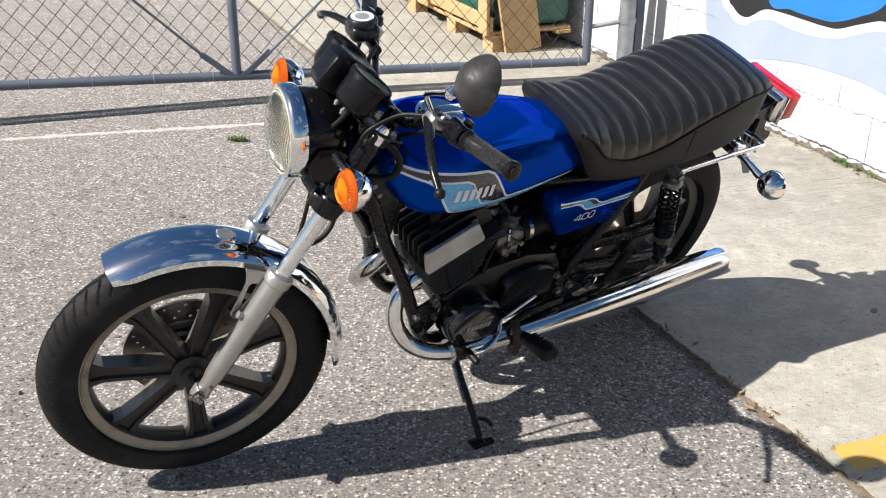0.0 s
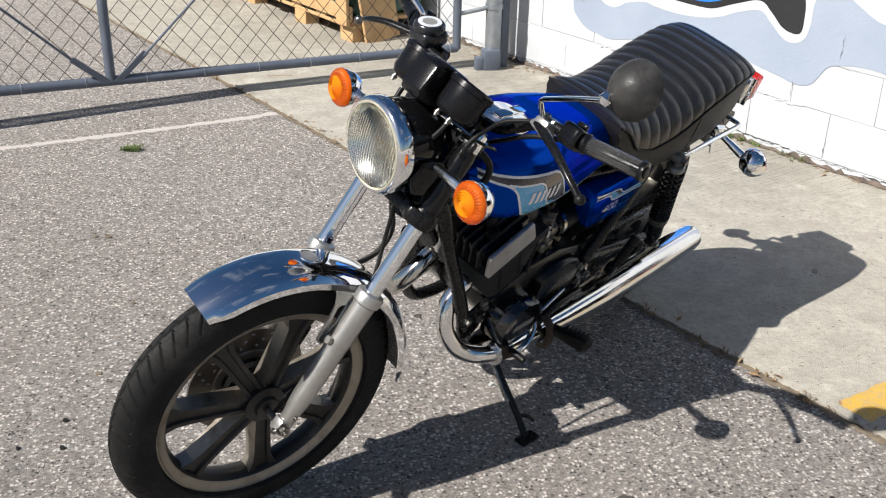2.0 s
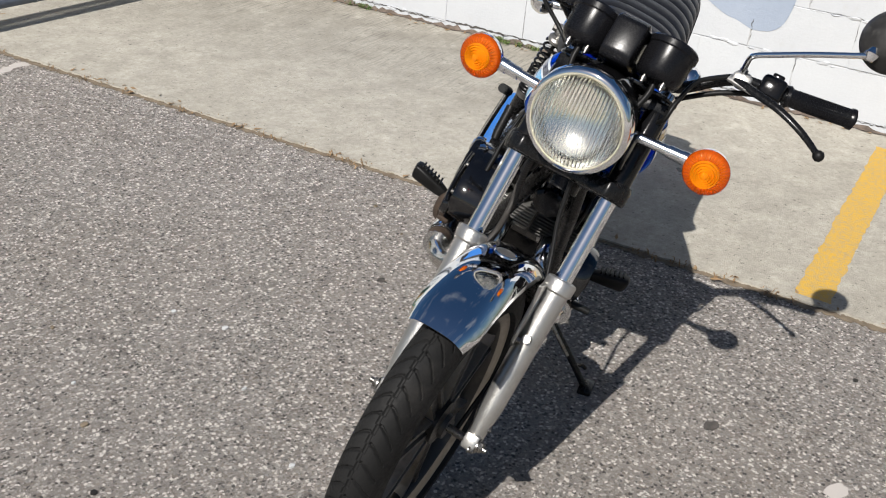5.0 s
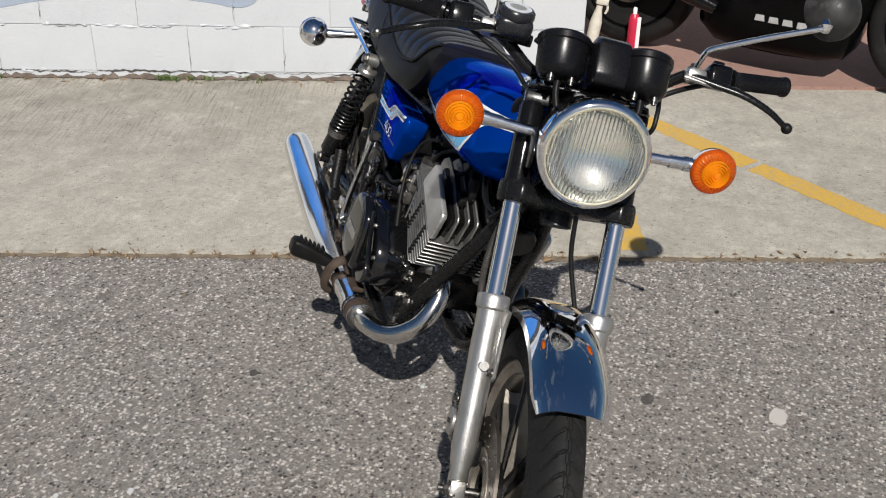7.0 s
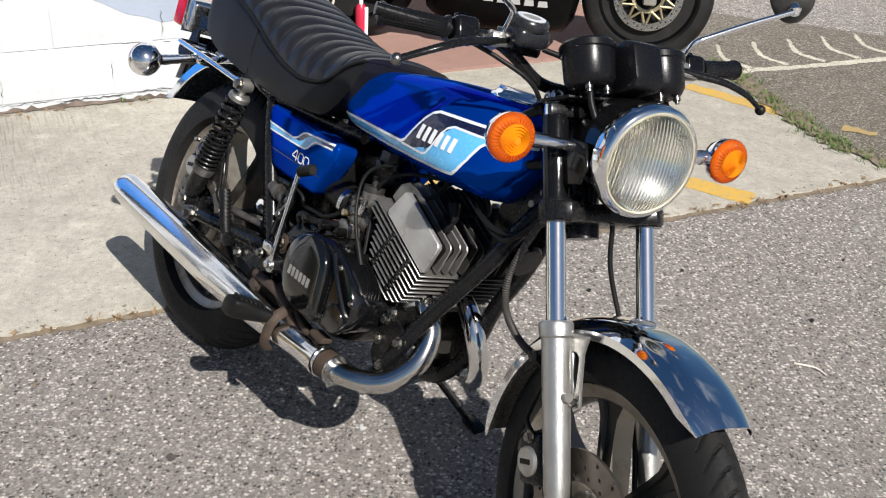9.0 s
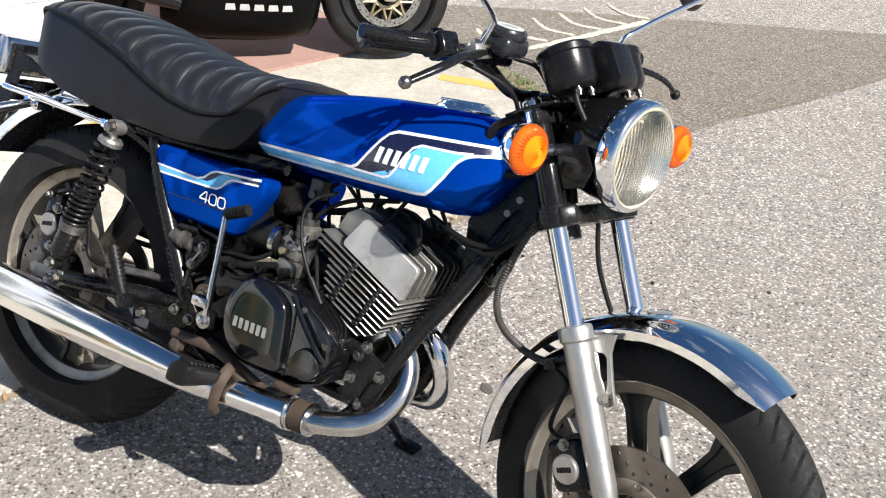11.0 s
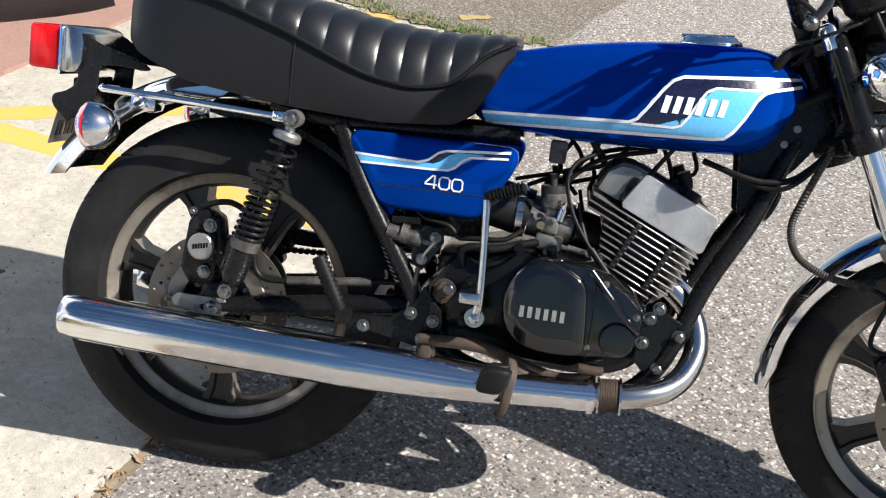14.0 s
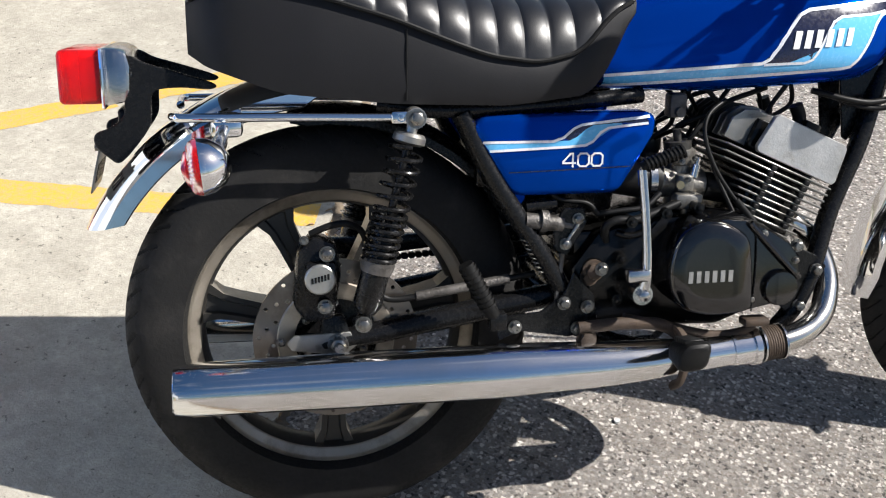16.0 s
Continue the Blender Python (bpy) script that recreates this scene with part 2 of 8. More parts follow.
WALL_WHITE = surface("white_wall_paint", (0.49, 0.505, 0.52), (0.45, 0.465, 0.485), (0.6, 0.8), scale=3, fine=90, grain=0.12, bump=0.2, dirt=(0.4, 0.385, 0.36), dirt_scale=6, dirt_lo=0.6, dirt_hi=0.85)
WALL_GREY = surface("pale_grey_wall_paint", (0.3, 0.345, 0.42), (0.27, 0.315, 0.39), (0.6, 0.8), scale=3, fine=90, grain=0.12, bump=0.2)
WALL_BLUE = surface("bright_blue_wall_paint", (0.015, 0.17, 0.56), (0.015, 0.14, 0.48), (0.4, 0.6), scale=4, bump=0.4)
WALL_BLACK = surface("black_wall_paint", (0.012, 0.012, 0.014), (0.018, 0.018, 0.02), (0.4, 0.6), scale=4, bump=0.4)
MORTAR_DIRT = surface("dirty_mortar", (0.46, 0.46, 0.45), (0.5, 0.51, 0.51), (0.8, 1.0), scale=15, bump=0.5)
GALV = surface("galvanised_steel", (0.36, 0.38, 0.4), (0.26, 0.28, 0.3), (0.4, 0.55), metal=0.7, scale=14, dirt=(0.2, 0.19, 0.18))
GATE_GREY = surface("grey_painted_steel", (0.12, 0.14, 0.175), (0.095, 0.11, 0.14), (0.45, 0.6), metal=0.2, scale=10, dirt=(0.2, 0.19, 0.18), dirt_scale=9, dirt_lo=0.66)
PINE = surface("pallet_pine", (0.52, 0.34, 0.17), (0.44, 0.27, 0.12), (0.6, 0.8), scale=14, fine=220, bump=0.3)
GREEN_TARP = surface("dark_green_plastic", (0.02, 0.09, 0.065), (0.028, 0.11, 0.08), (0.35, 0.5), scale=4)
LEAF = surface("weed_leaf", (0.085, 0.15, 0.035), (0.13, 0.155, 0.045), (0.6, 0.8), scale=40)
STRAW = surface("dry_leaf", (0.28, 0.19, 0.1), (0.2, 0.12, 0.06), (0.7, 0.9), scale=40)
CHROME = surface("chrome_plate", (0.88, 0.89, 0.9), (0.84, 0.85, 0.87), (0.035, 0.08), metal=1.0, scale=6, fine=420, grain=0.04)
PIPE_CHROME = surface("exhaust_chrome", (0.82, 0.82, 0.83), (0.74, 0.735, 0.72), (0.09, 0.15), metal=1.0, scale=9, fine=420, grain=0.04, dirt=(0.55, 0.5, 0.42), dirt_scale=16, dirt_lo=0.72, dirt_hi=0.95)
HOT_CHROME = surface("heat_dulled_chrome", (0.62, 0.61, 0.59), (0.52, 0.5, 0.46), (0.12, 0.18), metal=1.0, scale=7, fine=500, grain=0.05, dirt=(0.4, 0.35, 0.28), dirt_scale=9, dirt_lo=0.6, dirt_hi=0.85)
ALLOY = surface("cast_alloy", (0.47, 0.46, 0.44), (0.39, 0.38, 0.355), (0.28, 0.42), metal=0.85, scale=14, fine=300, grain=0.12, bump=0.06, dirt=(0.29, 0.27, 0.235), dirt_scale=12)
PLATE_ALLOY = surface("brushed_head_alloy", (0.6, 0.59, 0.57), (0.47, 0.46, 0.44), (0.3, 0.45), metal=0.75, scale=22, fine=300, grain=0.2, bump=0.1, dirt=(0.25, 0.235, 0.21), dirt_scale=16, dirt_lo=0.58)
STEEL = surface("zinc_bolt_steel", (0.3, 0.29, 0.27), (0.2, 0.19, 0.175), (0.25, 0.4), metal=1.0, scale=60, dirt=(0.07, 0.055, 0.04), dirt_scale=70, dirt_lo=0.5)
RIM_ALLOY = surface("brake_dusted_rim_alloy", (0.34, 0.31, 0.26), (0.27, 0.24, 0.2), (0.35, 0.5), metal=0.75, scale=10, dirt=(0.13, 0.105, 0.08), dirt_scale=14, dirt_lo=0.5)
SPOKE_BLACK = surface("dusty_black_wheel_paint", (0.03, 0.028, 0.025), (0.02, 0.019, 0.017), (0.35, 0.5), metal=0.3, scale=9, dirt=(0.07, 0.06, 0.05), dirt_scale=14, dirt_lo=0.56)
DISC = surface("brake_disc_steel", (0.22, 0.195, 0.17), (0.17, 0.148, 0.128), (0.28, 0.42), metal=0.9, scale=12, dirt=(0.11, 0.09, 0.075), dirt_scale=18)
RUBBER = surface("tyre_rubber", (0.01, 0.01, 0.01), (0.014, 0.0137, 0.0134), (0.6, 0.8), scale=9, bump=0.12, dirt=(0.03, 0.028, 0.026), dirt_scale=8, dirt_lo=0.53, spec=0.18)
CONDUIT = surface("dusty_wound_hose", (0.035, 0.032, 0.029), (0.055, 0.05, 0.045), (0.45, 0.6), scale=40, spec=0.25)
SOFT_BLACK = surface("black_rubber", (0.005, 0.005, 0.005), (0.008, 0.008, 0.008), (0.4, 0.55), scale=30, spec=0.2)
BLACK_PAINT = surface("satin_black_paint", (0.005, 0.005, 0.0055), (0.008, 0.008, 0.008), (0.2, 0.32), scale=12, dirt=(0.014, 0.0125, 0.011), dirt_scale=20, dirt_lo=0.64, spec=0.25)
GLOSS_BLACK = surface("gloss_black_plastic", (0.004, 0.004, 0.0045), (0.006, 0.006, 0.0065), (0.07, 0.14), scale=12, spec=0.3)
FAIRING_BLACK = surface("black_fairing_paint", (0.0025, 0.0025, 0.0028), (0.004, 0.004, 0.0042), (0.12, 0.2), scale=12, spec=0.05)
SPORT_RUBBER = surface("sports_tyre_rubber", (0.008, 0.008, 0.0082), (0.012, 0.0118, 0.0115), (0.5, 0.7), scale=9, dirt=(0.022, 0.02, 0.019), dirt_scale=12, dirt_lo=0.5, spec=0.2)
SPORT_DISC = surface("clean_brake_disc_steel", (0.5, 0.48, 0.46), (0.42, 0.4, 0.38), (0.2, 0.3), metal=1.0, scale=12)
NAME_SILVER = surface("silver_name_paint", (0.42, 0.42, 0.42), (0.34, 0.34, 0.34), (0.3, 0.4), scale=40)
RESERVOIR_GREY = surface("hazy_grey_reservoir", (0.018, 0.0185, 0.021), (0.012, 0.0125, 0.015), (0.2, 0.3), scale=25, spec=0.35)
ENGINE_BLACK = surface("black_engine_paint", (0.003, 0.003, 0.003), (0.006, 0.0058, 0.0055), (0.12, 0.26), scale=16, dirt=(0.016, 0.013, 0.01), dirt_scale=26, dirt_lo=0.62, spec=0.3, bump=0.08)
CARB_ALLOY = surface("stained_carb_alloy", (0.24, 0.23, 0.21), (0.13, 0.12, 0.105), (0.3, 0.48), metal=0.75, scale=40, fine=320, bump=0.15, dirt=(0.04, 0.033, 0.026), dirt_scale=45, dirt_lo=0.52)
GREASY = surface("greasy_metal", (0.05, 0.046, 0.042), (0.16, 0.15, 0.14), (0.35, 0.6), metal=0.6, scale=28, fine=260, bump=0.3)
RUST = surface("rusty_steel", (0.04, 0.028, 0.02), (0.075, 0.05, 0.034), (0.6, 0.8), metal=0.3, scale=30, fine=300, bump=0.3)
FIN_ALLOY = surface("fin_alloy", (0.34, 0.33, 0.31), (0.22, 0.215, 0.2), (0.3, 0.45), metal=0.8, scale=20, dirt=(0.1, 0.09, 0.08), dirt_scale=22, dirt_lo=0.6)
VINYL = surface("black_seat_vinyl", (0.005, 0.005, 0.006), (0.0075, 0.0075, 0.009), (0.48, 0.58), scale=8, fine=520, bump=0.05, spec=0.3)
BLUE = surface("candy_blue_paint", (0.0004, 0.04, 0.3), (0.0004, 0.045, 0.335), (0.08, 0.12), metal=0.62, scale=3, fine=900, grain=0.04, coat=0.03, spec=0.0)
BLUE.node_tree.nodes["Principled BSDF"].inputs["Specular Tint"].default_value = (0.03, 0.34, 1.0, 1)
SKYBLUE = surface("sky_blue_stripe", (0.11, 0.42, 0.72), (0.1, 0.4, 0.7), (0.2, 0.3), scale=8, grain=0.05, coat=0.6)
NAVY = surface("navy_panel", (0.006, 0.008, 0.03), (0.008, 0.01, 0.035), (0.2, 0.3), scale=8, coat=0.6)
SILVERWHITE = surface("silver_white_line", (0.72, 0.75, 0.78), (0.68, 0.71, 0.75), (0.25, 0.35), metal=0.1, scale=8, grain=0.05, coat=0.5)
LETTER = surface("white_emblem", (0.8, 0.8, 0.8), (0.72, 0.72, 0.72), (0.3, 0.4), scale=30)
PLATE_SILVER = surface("worn_silver_caption", (0.36, 0.355, 0.34), (0.25, 0.25, 0.24), (0.35, 0.5), metal=0.6, scale=60)
AMBER = glassy("amber_lens", (0.7, 0.29, 0.008), 0.05, 0.55)
AMBER_DEEP = glassy("deep_amber_lens_ring", (0.4, 0.078, 0.004), 0.05, 0.45)
AMBER_IN = surface("amber_inner", (0.7, 0.33, 0.04), (0.5, 0.2, 0.02), (0.3, 0.4), scale=30)
RED_LENS = glassy("red_lens", (0.75, 0.012, 0.015), 0.12, 0.65)
CLEAR = glassy("headlamp_glass", (1.0, 1.0, 0.97), 0.01, 1.0, 1.4)
CLEAR_BACK = glassy("headlamp_glass_inside", (1.0, 1.0, 0.97), 0.0, 1.0, 1.4)
MIRROR_BACK = surface("chalky_black_mirror_shell", (0.018, 0.0175, 0.017), (0.045, 0.043, 0.041), (0.4, 0.6), scale=18, dirt=(0.11, 0.106, 0.1), dirt_scale=14, dirt_lo=0.54, spec=0.25)
MIRROR = surface("mirror_glass", (0.9, 0.9, 0.9), (0.9, 0.9, 0.9), (0.0, 0.01), metal=1.0)
GOLD_ALLOY = surface("gold_disc_carrier", (0.5, 0.42, 0.25), (0.42, 0.34, 0.2), (0.3, 0.4), metal=0.9, scale=20)
RED_CAN = surface("red_can_paint", (0.5, 0.02, 0.06), (0.42, 0.02, 0.05), (0.3, 0.4), scale=20)
PALE_CLOTH = surface("pale_cloth", (0.62, 0.58, 0.5), (0.5, 0.47, 0.4), (0.8, 0.9), scale=30, bump=0.4)
GREEN_CLOTH = surface("pale_green_cloth", (0.42, 0.47, 0.22), (0.34, 0.4, 0.17), (0.8, 0.9), scale=30, bump=0.4)
CRACK = surface("open_crack_grime", (0.05, 0.045, 0.042), (0.09, 0.08, 0.07), (0.9, 1.0), scale=40)
BRICK_EDGE = surface("stained_wall_foot", (0.16, 0.125, 0.1), (0.06, 0.045, 0.035), (0.8, 1.0), scale=14, bump=0.6)
SILVERED = surface("silvered_bowl", (0.97, 0.97, 0.96), (0.92, 0.92, 0.91), (0.09, 0.12), metal=1.0, scale=6, grain=0.02)
WIRE = surface("weathered_fence_wire", (0.03, 0.028, 0.026), (0.05, 0.046, 0.042), (0.6, 0.75), metal=0.1, scale=30, spec=0.2)
PLATE_GREY = surface("dull_grey_plate", (0.3, 0.3, 0.28), (0.22, 0.22, 0.2), (0.3, 0.45), metal=0.3, scale=30)
PLATE_PALE = surface("pale_printed_plate", (0.55, 0.57, 0.6), (0.45, 0.47, 0.5), (0.35, 0.5), scale=60)
CREAM = surface("aged_cream_gasket", (0.36, 0.34, 0.26), (0.28, 0.26, 0.2), (0.5, 0.7), scale=40)
BRIGHT_STALK = surface("bright_worn_plating", (0.82, 0.83, 0.85), (0.74, 0.75, 0.77), (0.16, 0.22), metal=1.0, scale=14, fine=300, grain=0.05)
POLISHED = surface("polished_lever_alloy", (0.6, 0.6, 0.6), (0.5, 0.5, 0.5), (0.15, 0.25), metal=1.0, scale=14, fine=300, grain=0.06)
POD_BLACK = surface("satin_black_moulding", (0.005, 0.005, 0.006), (0.007, 0.007, 0.008), (0.22, 0.3), scale=14, fine=600, bump=0.04, spec=0.22)
PAD_VINYL = surface("shiny_black_seat_vinyl", (0.006, 0.006, 0.007), (0.009, 0.009, 0.0105), (0.34, 0.43), scale=8, fine=520, bump=0.05, spec=0.6)
COVER_BLACK = surface("gloss_black_engine_cover", (0.0025, 0.0026, 0.003), (0.004, 0.004, 0.0045), (0.07, 0.12), scale=16, fine=300, dirt=(0.009, 0.008, 0.007), dirt_scale=22, dirt_lo=0.68, spec=0.8)
# fin metal with left-side shade put into its colour; also the carburettor tops
DARK_FIN = surface("dark_fin", (0.03, 0.029, 0.027), (0.05, 0.047, 0.043), (0.4, 0.55), metal=0.4, scale=20)
# upright flutes pressed into the inside of the lamp glass
_nt = CLEAR_BACK.node_tree
_tc, _wv, _bp = _nt.nodes.new("ShaderNodeTexCoord"), _nt.nodes.new("ShaderNodeTexWave"), _nt.nodes.new("ShaderNodeBump")
_wv.wave_type, _wv.bands_direction, _wv.wave_profile = "BANDS", "Y", "SIN"
_wv.inputs["Scale"].default_value, _wv.inputs["Distortion"].default_value = 50.0, 0.0
_bp.inputs["Strength"].default_value, _bp.inputs["Distance"].default_value = 0.65, 0.0014
_nt.links.new(_tc.outputs["Object"], _wv.inputs["Vector"])
_nt.links.new(_wv.outputs["Fac"], _bp.inputs["Height"])
_nt.links.new(_bp.outputs[0], _nt.nodes["Principled BSDF"].inputs["Normal"])

# ---- mesh helpers ----
def part(name, bm, material, parent=None, label="", m=None, smooth=True):
    """Links a bmesh as one mesh object, under a thing or a part."""
    me = bpy.data.meshes.new(name)
    bmesh.ops.recalc_face_normals(bm, faces=bm.faces[:])
    bm.to_mesh(me)
    bm.free()
    if smooth:
        for f in me.polygons:
            f.use_smooth = True
        me.set_sharp_from_angle(angle=radians(38))
    for mt in material if isinstance(material, (list, tuple)) else (material,):
        me.materials.append(mt)
    ob = new(name, me)
    if m is not None:
        ob.matrix_basis = m
    if parent:
        ob.parent = parent
    if label:
        tagged(ob, label)
    return ob


def thing(name, label, category, group="", m=None, kind=""):
    ob = new(name)
    ob.empty_display_size = 0.1
    if m is not None:
        ob.matrix_basis = m
    return tagged(ob, label, category, group, kind)


def merge(*bms):
    out = bms[0]
    for b in bms[1:]:
        me = bpy.data.meshes.new("tmp")
        b.to_mesh(me)
        out.from_mesh(me)
        b.free()
        bpy.data.meshes.remove(me)
    return out


def moved(bm, m):
    bm.transform(m)
    return bm


def smooth_path(pts, n=8):
    """Catmull-Rom through the points."""
    P = [Vector(p) for p in pts]
    if len(P) < 3:
        return P
    P = [P[0] * 2 - P[1]] + P + [P[-1] * 2 - P[-2]]
    out = []
    for i in range(1, len(P) - 2):
        a, b, c, d = P[i - 1:i + 3]
        for k in range(n):
            t = k / n
            out.append(0.5 * ((2 * b) + (c - a) * t + (2 * a - 5 * b + 4 * c - d) * t * t + (3 * b - a - 3 * c + d) * t ** 3))
    out.append(P[-2])
    return out


def tube(pts, r, seg=12, n=8, smooth=True, cap=True, flat=1.0):
    """A round bar swept along the points; r may be a list, spread along the way."""
    path = smooth_path(pts, n) if smooth else [Vector(p) for p in pts]
    bm = bmesh.new()
    rings = []
    up = None
    for i, q in enumerate(path):
        d = (path[min(i + 1, len(path) - 1)] - path[max(i - 1, 0)]).normalized()
        if up is None:
            up = d.orthogonal().normalized()
        up = (up - d * up.dot(d)).normalized()
        side = d.cross(up)
        if isinstance(r, (list, tuple)):
            u = i / (len(path) - 1) * (len(r) - 1)
            k = min(int(u), len(r) - 2)
            rr = r[k] * (1 - u + k) + r[k + 1] * (u - k)
        else:
            rr = r
        rings.append([bm.verts.new(q + (up * math.cos(a) * flat + side * math.sin(a)) * rr) for a in (2 * math.pi * j / seg for j in range(seg))])
    skin(bm, rings, cap)
    return bm


def skin(bm, rings, cap=True, closed=True):
    for a, b in zip(rings, rings[1:]):
        m = len(a)
        for j in range(m if closed else m - 1):
            bm.faces.new((a[j], a[(j + 1) % m], b[(j + 1) % m], b[j]))
    if cap and closed:
        bm.faces.new(rings[0][::-1])
        bm.faces.new(rings[-1])


def lathe(profile, seg=32, axis="Y", closed=False):
    """Turns (radius, height) pairs about an axis."""
    bm = bmesh.new()
    rings = []
    for r, h in profile:
        ring = []
        for j in range(seg):
            a = 2 * math.pi * j / seg
            c, s = r * math.cos(a), r * math.sin(a)
            ring.append(bm.verts.new({"Y": (c, h, s), "Z": (c, s, h), "X": (h, c, s)}[axis]))
        rings.append(ring)
    if closed:
        rings.append(rings[0])
    skin(bm, rings, cap=not closed)
    bmesh.ops.remove_doubles(bm, verts=bm.verts, dist=1e-6)
    return bm


def box(cx, cy, cz, sx, sy, sz, bevel=0.0, seg=2, m=None):
    bm = bmesh.new()
    bmesh.ops.create_cube(bm, size=1)
    bm.transform(Matrix.Translation((cx, cy, cz)) @ Matrix.Diagonal((sx, sy, sz, 1)))
    if bevel:
        bmesh.ops.bevel(bm, geom=bm.edges[:], offset=bevel, segments=seg, affect="EDGES", profile=0.5)
    if m is not None:
        bm.transform(m)
    return bm


def prism(poly, y0, y1, bevel=0.0, seg=2, axis="Y"):
    """A flat outline in (x, z) given thickness along y (or in (x, y) along z)."""
    bm = bmesh.new()
    if axis == "Y":
        vs = [bm.verts.new((x, y0, z)) for x, z in poly]
        d = Vector((0, y1 - y0, 0))
    else:
        vs = [bm.verts.new((x, z, y0)) for x, z in poly]
        d = Vector((0, 0, y1 - y0))
    f = bm.faces.new(vs)
    r = bmesh.ops.extrude_face_region(bm, geom=[f])
    bmesh.ops.translate(bm, verts=[v for v in r["geom"] if isinstance(v, bmesh.types.BMVert)], vec=d)
    bmesh.ops.recalc_face_normals(bm, faces=bm.faces[:])
    if bevel:
        bmesh.ops.bevel(bm, geom=bm.edges[:], offset=bevel, segments=seg, affect="EDGES", profile=0.5)
    return bm


def bar(a, b, r, seg=12):
    return tube([a, b], r, seg, smooth=False)


def interp(table, x):
    if x <= table[0][0]:
        return table[0][1]
    for (x0, y0), (x1, y1) in zip(table, table[1:]):
        if x <= x1:
            t = (x - x0) / (x1 - x0)
            return y0 + (y1 - y0) * t
    return table[-1][1]


def soft(table, x, w=0.02):
    return sum(interp(table, x + k * w) for k in (-2, -1, 0, 1, 2)) / 5


def hexbolt(c, d, r, h):
    """A six-sided bolt head with a washer, at c, facing along d."""
    q = Vector(d).to_track_quat("Z", "Y").to_matrix().to_4x4()
    a = lathe([(0.0, 0), (r * 1.35, 0), (r * 1.35, h * 0.25), (0, h * 0.25)], 14, "Z")
    b = lathe([(0.0, h * 0.2), (r, h * 0.2), (r, h * 0.9), (r * 0.8, h), (0, h)], 6, "Z")
    return moved(merge(a, b), Matrix.Translation(c) @ q)


def flatpoly(poly, z, divide=0.0):
    bm = bmesh.new()
    bm.faces.new([bm.verts.new((x, y, z)) for x, y in poly])
    return bm

# ---- ground, apron, wall ----
E_DIR = Vector((0.400, -0.9165, 0))   # along the building
W_DIR = Vector((0.9165, 0.400, 0))    # towards the building


def ew(s, w, z=0.0):
    return E_DIR * s + W_DIR * w + Vector((0, 0, z))


EW = Matrix((( E_DIR.x, W_DIR.x, 0, 0), (E_DIR.y, W_DIR.y, 0, 0), (0, 0, 1, 0), (0, 0, 0, 1)))
EDGE_W, WALL_W, WALL_END, APRON_END = 1.712, 3.29, -1.68, 0.15
# past the slab edge the ground falls gently towards the building
FALL, FALL_END = 0.03, 3.42
SITE_C, SITE_K = Vector((-1.2, 1.3, 1.55)), 1.028
SITE = Matrix.Translation(SITE_C) @ Matrix.Scale(SITE_K, 4) @ Matrix.Translation(-SITE_C)
EWB = SITE @ EW    # the building and what stands at it


def ground_z(w):
    return -FALL * max(0.0, min(w, FALL_END) - EDGE_W)


def drop(bm):
    """Lays flat marks and bits on the falling ground."""
    for v in bm.verts:
        d = Vector((v.co.x, v.co.y, 0)) - SITE_C
        t = 1.0
        for _ in range(4):
            t = 1 - ground_z((SITE_C + d * t).dot(W_DIR)) / SITE_C.z
        g = SITE_C + d * t
        v.co = Vector((g.x, g.y, ground_z(g.dot(W_DIR)) + v.co.z))
    return bm


bm = bmesh.new()
ring = [bm.verts.new((600 * math.cos(a), 600 * math.sin(a), 0)) for a in (2 * math.pi * i / 48 for i in range(48))]
bm.faces.new(ring)
for w in (EDGE_W, FALL_END):
    bmesh.ops.bisect_plane(bm, geom=bm.verts[:] + bm.edges[:] + bm.faces[:], plane_co=W_DIR * w, plane_no=W_DIR)
for v in bm.verts:
    v.co.z = ground_z(v.co.dot(W_DIR))
tagged(part("ground", bm, ASPHALT, smooth=False), "coarse grey aged asphalt with pale stone chips", "asphalt", kind="structure")


def ragged(a, b, n, amp, seed):
    rnd = random.Random(seed)
    return [(a[0] + (b[0] - a[0]) * i / n + rnd.uniform(-amp, amp), a[1] + (b[1] - a[1]) * i / n + rnd.uniform(-amp, amp)) for i in range(n + 1)]


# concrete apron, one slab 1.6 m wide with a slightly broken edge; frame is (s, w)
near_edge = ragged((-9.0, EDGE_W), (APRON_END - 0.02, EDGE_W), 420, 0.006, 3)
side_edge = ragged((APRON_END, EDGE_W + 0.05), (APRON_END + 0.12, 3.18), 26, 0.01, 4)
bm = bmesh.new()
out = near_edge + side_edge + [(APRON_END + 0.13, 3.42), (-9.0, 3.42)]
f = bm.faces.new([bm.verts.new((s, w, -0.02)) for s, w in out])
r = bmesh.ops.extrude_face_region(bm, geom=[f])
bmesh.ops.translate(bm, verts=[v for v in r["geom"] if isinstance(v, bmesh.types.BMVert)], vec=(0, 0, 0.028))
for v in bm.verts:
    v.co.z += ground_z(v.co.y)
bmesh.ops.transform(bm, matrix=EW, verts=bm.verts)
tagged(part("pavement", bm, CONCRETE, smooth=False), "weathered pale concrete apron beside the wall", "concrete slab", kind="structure")


